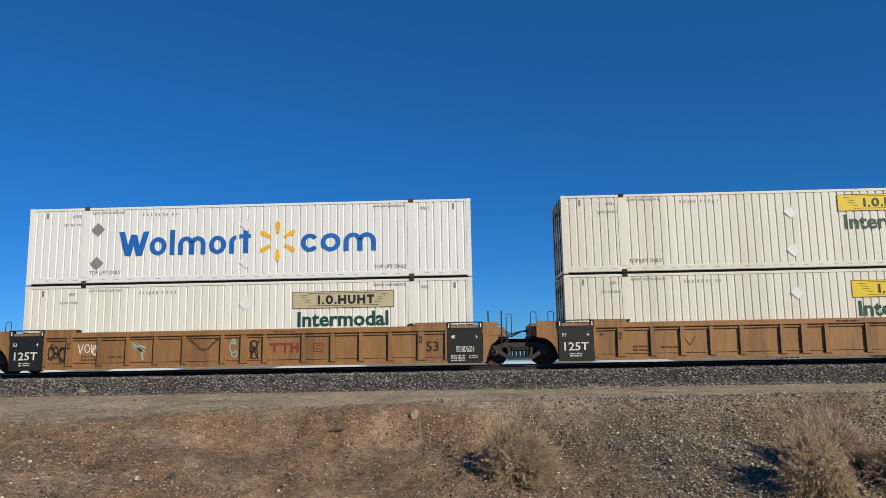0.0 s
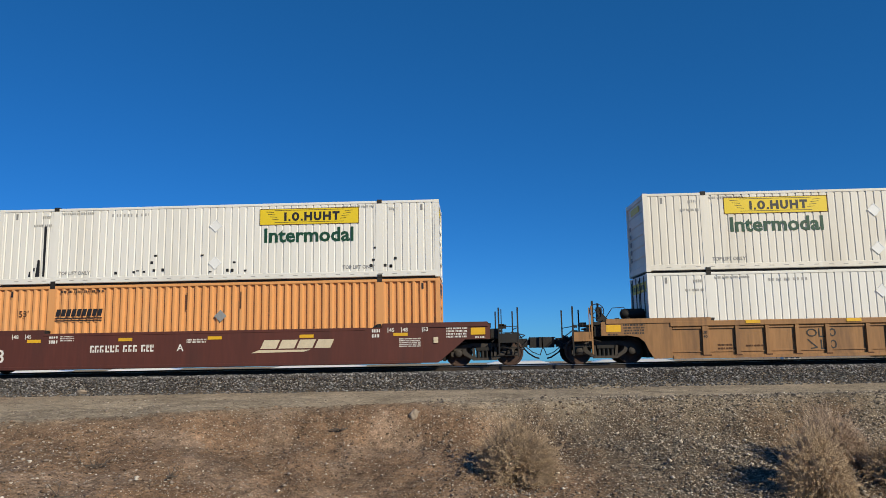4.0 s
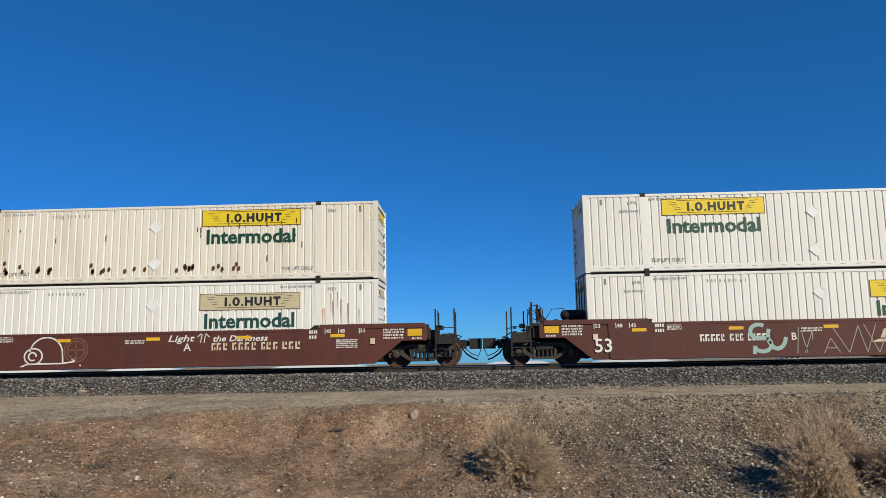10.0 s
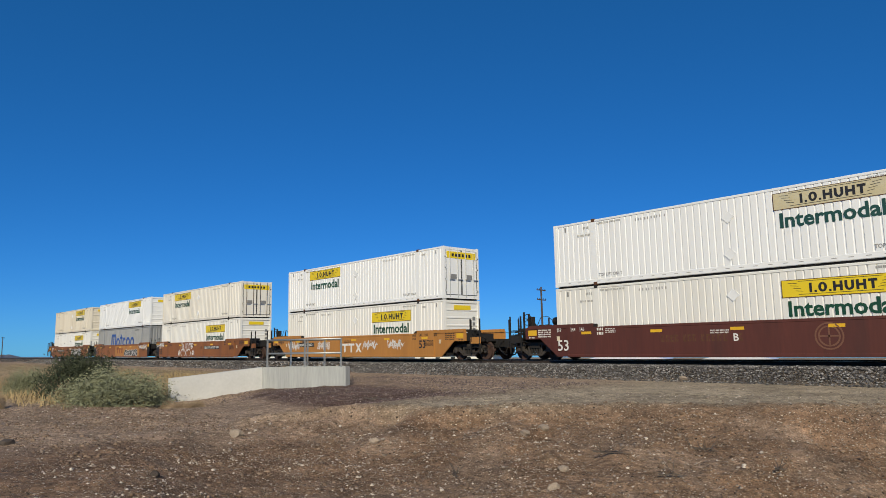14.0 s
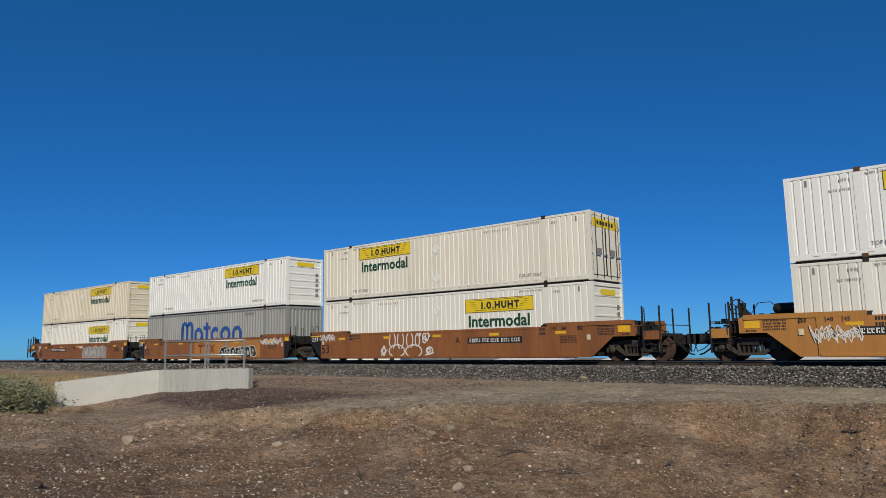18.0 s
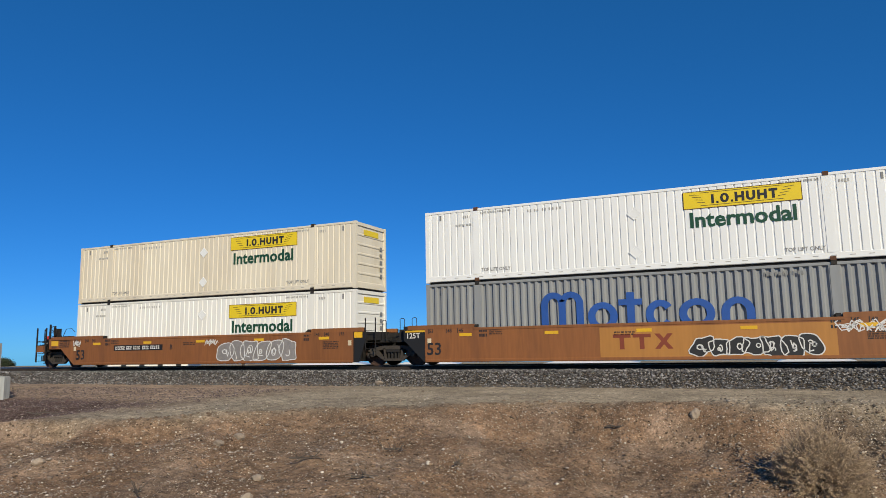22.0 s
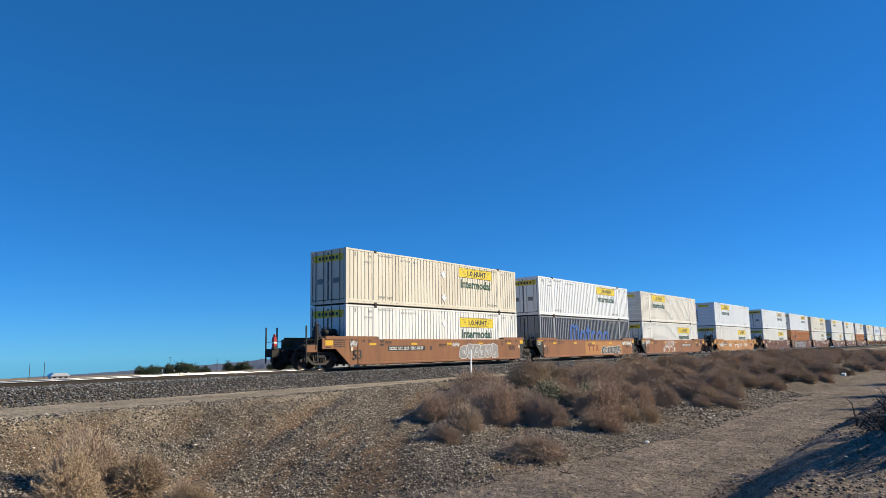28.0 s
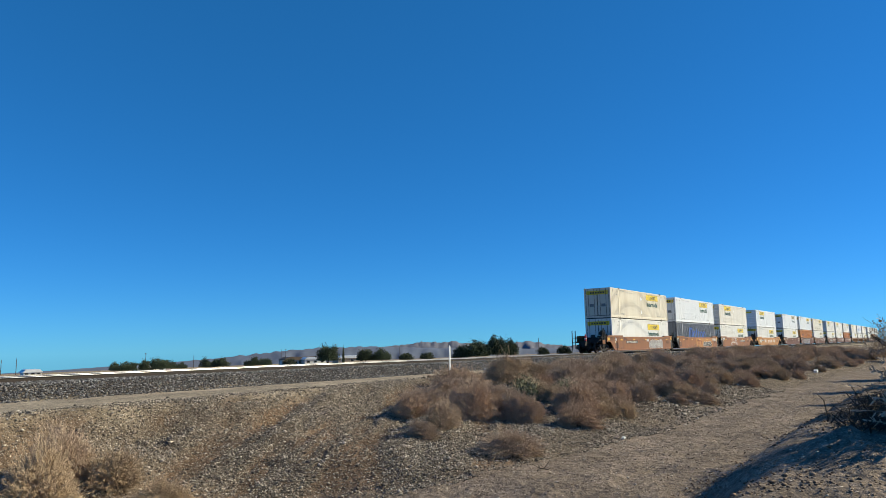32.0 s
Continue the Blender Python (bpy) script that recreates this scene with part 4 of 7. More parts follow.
        for i in range(22):
            x, z = r.choice([r.uniform(4.2, 6.2), r.uniform(7.5, 9.2), r.uniform(13.6, 14.6)]), r.uniform(0.32, 0.42) if i % 3 else r.uniform(0.6, 1.2)
            dots.box(x, x + 0.1, ys - 0.006, ys - 0.004, z, z + r.uniform(0.04, 0.12))
        part("rust_spots", dots, BLACK, top, "dark paint chips")
    if "streaks" in marks:
        r, sc = random.Random(12), Shape()
        for i in range(14):
            x, z = r.uniform(13.95, 15.8), r.uniform(1.2, 2.6)
            sc.prism([(x, z), (x + 0.035, z - 0.02), (x + 0.025, z - r.uniform(0.5, 1.1)), (x + 0.012, z - 0.6)], ys - 0.006, ys - 0.0045)
        part("rust_streaks", sc, RUST_WASH, top, "orange rust streaks")
    if logo == "spark":
        spark_logo(top, ys)
    if logo == "orange_bars":
        sch = Shape()
        for i in range(9):
            a = 2.3 + i * 0.19
            sch.prism([(a, 1.70), (a + 0.15, 1.70), (a + 0.20, 1.95), (a + 0.05, 1.95)], ys - 0.007, ys - 0.004)
        sch.box(2.28, 4.0, ys - 0.007, ys - 0.004, 1.60, 1.645)
        sch.box(2.28, 4.0, ys - 0.007, ys - 0.004, 1.52, 1.56)
        part("sign_shape", sch, BLACK_INK, top, "plain black slanted blocks")
        part("lettering", lettering("53'", 0.22, RUST), None, top, at=(0.95, ys - 0.005, 1.7))
        bars(POSTS[0] + 0.3, height - 0.26, 1.6, 0.08, ys, BLACK_INK, top, seed=4)
        diamond(top, 8.3, 1.6, ys, 0.22, PAINT["grey"])
        part("placard", Shape().prism([(8.1, 1.6), (8.3, 1.4), (8.5, 1.6), (8.3, 1.8)], ys - 0.024, ys - 0.021), PAINT["white"] if seed % 2 else PAINT["grey"], top)
        for x in (7.05, 9.0):
            part("marking", Shape().box(x, x + 0.045, ys - 0.007, ys - 0.004, 1.85, 2.45), RUST, top)
    if logo == "blue_blocks":
        row = [("arch", 4.60, 0.90, 1.42, 0), ("arch", 5.24, 0.90, 1.42, 0.0005), ("ring", 6.28, 1.04, 1.0, 0), ("cross_post", 7.36, 0.80, 1.30, 0), ("open_ring", 8.26, 0.96, 1.0, 0),
               ("ring", 9.34, 1.14, 1.0, 0), ("arch", 10.66, 1.02, 1.0, 0)]
        plain_shapes("sign_shape", row, 0.84, ys - 0.004, 0.26, MID_BLUE_INK, top, "large royal-blue plain shape")
        bars(12.0, height - 0.35, 1.2, 0.12, ys, GREY_INK, top, seed=2)
    return top


def spark_logo(top, ys):
    """Plain blue blocks with a six-rayed golden burst between them."""
    z = 0.99
    row = [("zigzag", 3.35, 1.12, 0.88, 0), ("ring", 4.50, 0.62, 0.66, 0), ("bar", 5.24, 0.17, 0.92, 0), ("arch", 5.55, 0.58, 0.66, 0), ("arch", 5.97, 0.58, 0.66, 0.0005),
           ("ring", 6.68, 0.62, 0.66, 0), ("half_arch", 7.42, 0.34, 0.66, 0), ("cross_post", 7.78, 0.42, 0.84, 0),
           ("open_ring", 10.02, 0.66, 0.66, 0), ("ring", 10.74, 0.72, 0.66, 0), ("arch", 11.58, 0.66, 0.66, 0), ("arch", 12.08, 0.66, 0.66, 0.0005)]
    plain_shapes("sign_shape", row, z, ys - 0.004, 0.175, BLUE_INK, top, "bright blue plain shape")
    cx, cz = 9.18, 1.40
    rays = []
    for k in range(6):
        a = math.pi / 2 + k * math.pi / 3
        d, e = Vector((math.cos(a), math.sin(a))), Vector((-math.sin(a), math.cos(a)))
        pts = [d * 0.30 + e * 0.055, d * 0.30 - e * 0.055, d * 0.62 - e * 0.085, d * 0.72 - e * 0.05, d * 0.72 + e * 0.05, d * 0.62 + e * 0.085]
        rays.append([(cx + p.x, cz + p.y) for p in pts])
    flat_shape("burst", rays, ys - 0.004, SPARK_INK, top, "golden six-rayed burst")
    for zz in (1.98, 0.74):
        part("placard", Shape().prism([(2.32, zz), (2.57, zz - 0.25), (2.82, zz), (2.57, zz + 0.25)], ys - 0.012, ys - 0.006), PAINT["grey"], top, "grey diamond placard")

# ---- well cars ----
SY = 1.50                                  # half width of a car
BODY_LOW, BODY_TOP, END_TOP = 0.16, 1.40, 1.545
SPIN = []                                  # wheelsets that roll, with their radius


def truck(parent, x, r=0.46):
    """A four-wheel truck: side frames, springs, bearing caps and two rolling wheelsets."""
    wb = 0.91
    t = None
    for d in (-1, 1):
        y = d * 1.0
        s = Shape()
        a, b = y - 0.07, y + 0.07
        s.prism([(-1.18, 0.60), (-0.98, 0.70), (-0.5, 0.80), (0.5, 0.80), (0.98, 0.70), (1.18, 0.60), (1.18, 0.50), (0.9, 0.56), (0.45, 0.66), (-0.45, 0.66), (-0.9, 0.56), (-1.18, 0.50)], a, b)
        for q in (-1, 1):
            s.prism([(q * 1.18, 0.60), (q * 1.18, 0.36), (q * 1.08, 0.33), (q * 1.04, 0.55)], a, b)
            s.prism([(q * 0.78, 0.60), (q * 0.78, 0.44), (q * 0.40, 0.20), (q * 0.34, 0.28), (q * 0.62, 0.50), (q * 0.66, 0.62)], a, b)
            s.prism([(q * 0.36, 0.70), (q * 0.44, 0.70), (q * 0.40, 0.24), (q * 0.30, 0.24)], a, b)
        s.prism([(-0.42, 0.20), (0.42, 0.20), (0.42, 0.29), (-0.42, 0.29)], a - 0.02, b + 0.02)
        f = part("side_frame", s, TRUCK, parent, "cast steel truck side frame", at=(x, 0, 0))
        if t is None:
            t = f
        sp = Shape()
        for q in (-0.22, -0.07, 0.08, 0.23):
            sp.tube([(q, y + d * 0.02, 0.28), (q, y + d * 0.02, 0.56)], 0.055, 7)
        sp.box(-0.3, 0.3, y - 0.1, y + 0.1, 0.54, 0.66)
        part("suspension", sp, DIRTY_BLACK, f)
        for q in (-wb, wb):
            part("bearing_cap", Shape().lathe([(0.10, 0), (0.13, d * 0.05), (0.13, d * 0.12), (0.06, d * 0.15)], (q, y + d * 0.02, r), "y", 10), TRUCK, f)
    part("bolster", Shape().box(-0.2, 0.2, -1.0, 1.0, 0.50, 0.78), DIRTY_BLACK, t)
    for q in (-wb, wb):
        s = Shape()
        s.tube([(0, -1.05, 0), (0, 1.05, 0)], 0.08, 8)
        for d in (-1, 1):
            y = d * 0.74
            s.lathe([(0.10, y - d * 0.02), (0.12, y + d * 0.10), (0.22, y + d * 0.05), (r - 0.08, y + d * 0.04), (r - 0.05, y + d * 0.068), (r, y + d * 0.065), (r + 0.004, y - d * 0.05), (r + 0.025, y - d * 0.07), (r + 0.02, y - d * 0.09), (r - 0.06, y - d * 0.09), (0.2, y - d * 0.02)], (0, 0, 0), "y", 22)
            s.box(-0.028, 0.028, y + d * 0.05 - 0.006, y + d * 0.05 + 0.006, 0.20, 0.26)
        w = part("wheelset", s, WHEEL, t, "pair of brown steel wheels on an axle", at=(q, 0, r))
        SPIN.append((w, r, q))
    return t


def ladder(parent, x0, x1, z0, z1, y, rungs, mat=None):
    """Two uprights and their rungs."""
    mat = mat or DIRTY_BLACK
    s = Shape()
    for x in (x0, x1):
        s.box(x - 0.022, x + 0.022, y - 0.012, y + 0.012, z0, z1)
    l = part("ladder", s, mat, parent, "narrow steel ladder")
    for i in range(rungs):
        z = z0 + 0.08 + i * 0.36
        if z < z1 - 0.25:
            part("rung", Shape().tube([(x0, y - 0.02, z), (x1, y - 0.02, z)], 0.013, 5), mat, l)
    return l


def hoop(parent, x0, x1, z0, z1, y, mat):
    part("grab_iron", Shape().tube([(x0, y, z0), (x0, y, z1 - 0.04), (x0 + 0.04, y, z1), (x1 - 0.04, y, z1), (x1, y, z1 - 0.04), (x1, y, z0)], 0.014, 5), mat, parent)


def end_at(car, d, kind, mat, style):
    """One end of a car. d: -1 rear (x = 0), 1 front; kind: joint or coupler. Places go outward from the container's end."""
    X = (lambda a: CL + a) if d > 0 else (lambda a: -a)

    def bx(s, a, b, y0, y1, z0, z1):
        p, q = X(a), X(b)
        return s.box(min(p, q), max(p, q), y0, y1, z0, z1)
    reach = 1.58 if kind == "joint" else 2.75
    part("deck", bx(Shape(), -0.3, reach - 0.35, -1.25, 1.25, 0.93, 1.02), DIRTY_BLACK, car, "dark end platform")
    part("draft_sill", bx(bx(Shape(), 0.0, reach + 0.35, -0.22, 0.22, 0.62, 0.94), -0.2, 0.9, -0.6, 0.6, 0.66, 0.92), DIRTY_BLACK, car)
    part("bulkhead", bx(Shape(), 0.06, 0.14, -1.3, 1.3, 0.2, 1.40), DIRTY_BLACK, car)
    if kind == "joint":
        if d < 0:
            truck(car, X(1.60), 0.48)
            for y in (SY - 0.09, -SY + 0.03):
                g = Shape()
                o = [(X(-0.05), BODY_LOW), (X(0.05), BODY_LOW), (X(0.92), 1.0), (X(0.92), END_TOP - 0.02), (X(-0.05), END_TOP - 0.02)]
                if style == "tan":
                    o = [(X(0.32 + 0.62 * (1 - math.cos(k * math.pi / 16))), BODY_LOW + 0.80 * math.sin(k * math.pi / 16)) for k in range(9)] + [(X(1.05), 0.97), (X(1.05), END_TOP - 0.02), (X(0.32), END_TOP - 0.02)]
                g.prism(o, y, y + 0.06)
                black = part("end_plate", g, BLACK if style in ("rust", "gold") else mat, car, "sloping end plate over the truck")
            if style != "tan":
                part("lettering", lettering("125T", 0.20, WHITE_INK), None, black, "white stencilled rating", at=(X(0.76), -SY + 0.024, 1.06))
            if style != "tan":
                part("reflector", bx(Shape(), -0.1, 0.85, -SY + 0.022, -SY + 0.029, 1.29, 1.36), REFLECTOR, black)
            hoop(car, X(1.22), X(1.02), 1.0, 1.86, -1.18, DIRTY_BLACK)
            hoop(car, X(0.62), X(0.42), 1.5, 1.86, -1.32, DIRTY_BLACK)
            part("gusset", bx(Shape(), 0.9, 1.25, -1.2, -0.5, 1.0, 1.42), mat if style == "tan" else DIRTY_BLACK, car)
            part("gusset", bx(Shape(), 0.9, 1.2, 0.3, 1.2, 1.0, 1.42), mat if style == "tan" else DIRTY_BLACK, car)
        else:
            for y in (SY - 0.09, -SY + 0.03):
                o = [(X(-0.02), BODY_LOW), (X(0.22), BODY_LOW), (X(0.38), 0.55), (X(0.5), 0.95), (X(0.5), END_TOP - 0.02), (X(-0.02), END_TOP - 0.02)]
                if style == "tan":
                    o = [(X(0.32), BODY_LOW), (X(0.42), BODY_LOW), (X(0.50), 0.50), (X(0.62), 0.75), (X(0.85), 0.92), (X(0.85), END_TOP - 0.02), (X(0.32), END_TOP - 0.02)]
                g = Shape().prism(o, y, y + 0.06)
                black = part("end_plate", g, BLACK if style in ("rust", "gold") else mat, car, "end plate")
            if style != "tan":
                part("placard", bx(Shape(), 0.02, 0.40, -SY + 0.022, -SY + 0.029, 1.14, 1.40), REFLECTOR, black)
            ladder(car, X(0.52), X(0.98), 0.62, 1.92, -SY + 0.06, 4)
            hoop(car, X(1.16), X(1.34), 1.0, 1.80, -1.2, DIRTY_BLACK)
            part("gusset", bx(Shape(), 0.5, 1.1, -1.25, -0.7, 0.96, 1.34), mat if style == "tan" else DIRTY_BLACK, car)
            part("gusset", bx(Shape(), 0.5, 1.0, 0.5, 1.25, 0.96, 1.34), mat if style == "tan" else DIRTY_BLACK, car)
            hose = Shape()
            for k in (0, 1, 2):
                hose.tube([(X(0.9 + 0.1 * k), -0.9, 1.3 - 0.1 * k), (X(1.35), -0.8, 1.12 - 0.06 * k), (X(1.75), -0.75, 1.2), (X(2.1), -0.9, 1.28 - 0.08 * k)], 0.02, 5)
            part("brake_hose", hose, BLACK, car)
    else:
        truck(car, X(1.52), 0.46)
        for y in (SY - 0.09, -SY + 0.03):
            arch = [(X(-0.1), BODY_LOW), (X(0.85), 0.94)] if style != "tan" else [(X(-0.05), BODY_LOW), (X(0.12), 0.45), (X(0.24), 0.72), (X(0.44), 0.90), (X(0.8), 0.97), (X(1.2), 0.97)]
            g = Shape().prism([(X(-0.7), BODY_LOW)] + arch + [(X(1.72), 0.94 if style != "tan" else 0.97), (X(1.72), END_TOP - 0.10), (X(-0.7), END_TOP - 0.02)], y, y + 0.06)
            pl = part("end_plate", g, mat, car, "sloping end plate over the truck")
        part("placard", bx(Shape(), 1.05, 1.55, -SY + 0.020, -SY + 0.029, 1.10, 1.34), REFLECTOR, pl)
        bars(min(X(0.2), X(0.95)), 1.30, 0.72, 0.06, -SY + 0.03, WHITE_INK if style == "brown" else BLACK_INK, pl, 4, seed=3)
        bars(min(X(1.2), X(1.5)), 0.98, 0.34, 0.06, -SY + 0.03, WHITE_INK if style == "brown" else BLACK_INK, pl, 1, seed=6)
        part("equipment_box", bx(bx(Shape(), 1.74, 2.05, -1.3, 0.2, 0.96, 1.30), 0.5, 1.6, -1.2, -0.5, 1.40, 1.52), DIRTY_BLACK, car)
        part("cross_platform", bx(Shape(), 2.05, 2.72, -1.42, 1.42, 0.90, 0.96), DIRTY_BLACK, car, "end running board")
        part("platform_edge", bx(Shape(), 2.05, 2.72, -1.45, -1.41, 0.80, 1.12), mat if style != "brown" else DIRTY_BLACK, car)
        blue = part("ladder_post", bx(bx(Shape(), 2.00, 2.05, -1.46, -1.40, 0.35, 2.02), 2.10, 2.13, -1.46, -1.43, 0.9, 1.96), mat if style == "tan" else DIRTY_BLACK, car)
        part("ladder_post", bx(Shape(), 2.66, 2.71, -1.46, -1.40, 0.30, 2.02), DIRTY_BLACK, car)
        for z in (0.36, 0.62, 1.14, 1.36):
            part("rung", Shape().tube([(X(2.02), -1.44, z), (X(2.68), -1.44, z)], 0.014, 5), DIRTY_BLACK, blue)
        part("ladder_post", bx(bx(Shape(), 2.00, 2.05, 1.40, 1.46, 0.35, 2.02), 2.66, 2.71, 1.40, 1.46, 0.3, 2.02), DIRTY_BLACK, car)
        part("end_rail", Shape().tube([(X(2.70), -1.40, 1.32), (X(2.70), 1.40, 1.32)], 0.016, 5), DIRTY_BLACK, car)
        c = bx(bx(bx(Shape(), 2.7, 3.28, -0.12, 0.12, 0.70, 0.90), 3.20, 3.66, -0.24, 0.20, 0.60, 0.98), 2.72, 2.82, -0.35, 0.35, 0.55, 1.0)
        part("coupler", c, DIRTY_BLACK, car, "heavy black knuckle coupler")
        part("uncoupling_lever", Shape().tube([(X(2.85), -1.35, 0.78), (X(2.95), -0.9, 0.72), (X(3.2), -0.1, 0.98)], 0.014, 5), DIRTY_BLACK, car)
        part("air_hose", Shape().tube([(X(2.9), -0.4, 0.66), (X(3.1), -0.42, 0.42), (X(3.35), -0.40, 0.26), (X(3.5), -0.38, 0.22)], 0.028, 6), BLACK, car)
        clutter = Shape()
        r = random.Random(31 + (d > 0))
        for k in range(8):
            a, z = r.uniform(1.7, 2.6), r.uniform(0.72, 1.25)
            clutter.tube([(X(a), -1.3, z), (X(a + r.uniform(0.1, 0.5)), -1.25, z + r.uniform(-0.2, 0.2)), (X(a + r.uniform(0.3, 0.7)), -1.1, z + r.uniform(-0.25, 0.1))], 0.02, 5)
        for k in range(10):
            a, z = r.uniform(1.6, 2.5), r.uniform(0.98, 1.36)
            bx(clutter, a, a + r.uniform(0.06, 0.2), -1.2, -0.95, z, z + r.uniform(0.05, 0.16))
        tagged(part("brake_rigging", clutter, DIRTY_BLACK, car, "dark brake rods, pipes and valves"), kind="stuff")
        part("safety_chain", Shape().tube([(X(3.0), -0.5, 0.66), (X(3.25), -0.55, 0.45), (X(3.52), -0.5, 0.34), (X(3.62), -0.45, 0.6)], 0.018, 5), DIRTY_BLACK, car)
        if d < 0:
            # brake wheel, its stand and the air tank
            part("brake_stand", bx(bx(bx(bx(Shape(), 1.93, 1.99, -1.3, -1.22, 0.95, 2.20), 1.72, 1.78, -1.2, -1.12, 1.0, 2.12), 1.60, 1.78, -1.12, -0.9, 1.50, 1.98), 1.70, 1.96, -1.25, -1.1, 1.36, 1.46), DIRTY_BLACK, car, "slender stand of the hand brake")
            part("brake_bracket", Shape().prism([(X(1.62), 1.40), (X(1.28), 1.42), (X(1.60), 1.80)], -1.05, -1.0), DIRTY_BLACK, car)
            ring = [(X(1.80) + 0.25 * math.cos(k * math.pi / 9), -1.22, 1.84 + 0.25 * math.sin(k * math.pi / 9)) for k in range(18)]
            w = Shape().tube(ring, 0.018, 5, closed=True)
            for k in range(5):
                a = k * 2 * math.pi / 5
                w.tube([(X(1.80), -1.2, 1.84), (X(1.80) + 0.25 * math.cos(a), -1.22, 1.84 + 0.25 * math.sin(a))], 0.012, 5)
            part("brake_wheel", w, DIRTY_BLACK, car, "spoked hand-brake wheel")
            part("air_tank", Shape().lathe([(0.06, -0.42), (0.17, -0.36), (0.19, -0.2), (0.19, 0.3), (0.17, 0.44), (0.06, 0.5)], (X(0.42), -0.5, 1.75), "x", 14), DIRTY_BLACK, car, "black air tank", smooth=True)
            part("brake_pipe", Shape().tube([(X(1.55), -0.9, 1.45), (X(1.2), -0.95, 1.95), (X(0.8), -0.95, 1.97), (X(0.62), -0.9, 1.8)], 0.014, 5), DIRTY_BLACK, car)
            valves = Shape()
            r = random.Random(7)
            for k in range(9):
                a, z = r.uniform(0.6, 1.6), r.uniform(1.42, 1.62)
                bx(valves, a, a + r.uniform(0.08, 0.22), -1.2, -0.9, z - 0.15, z)
            part("brake_valves", valves, DIRTY_BLACK, car)
        else:
            hoop(car, X(1.0), X(1.45), 1.02, 1.40, -1.35, DIRTY_BLACK)


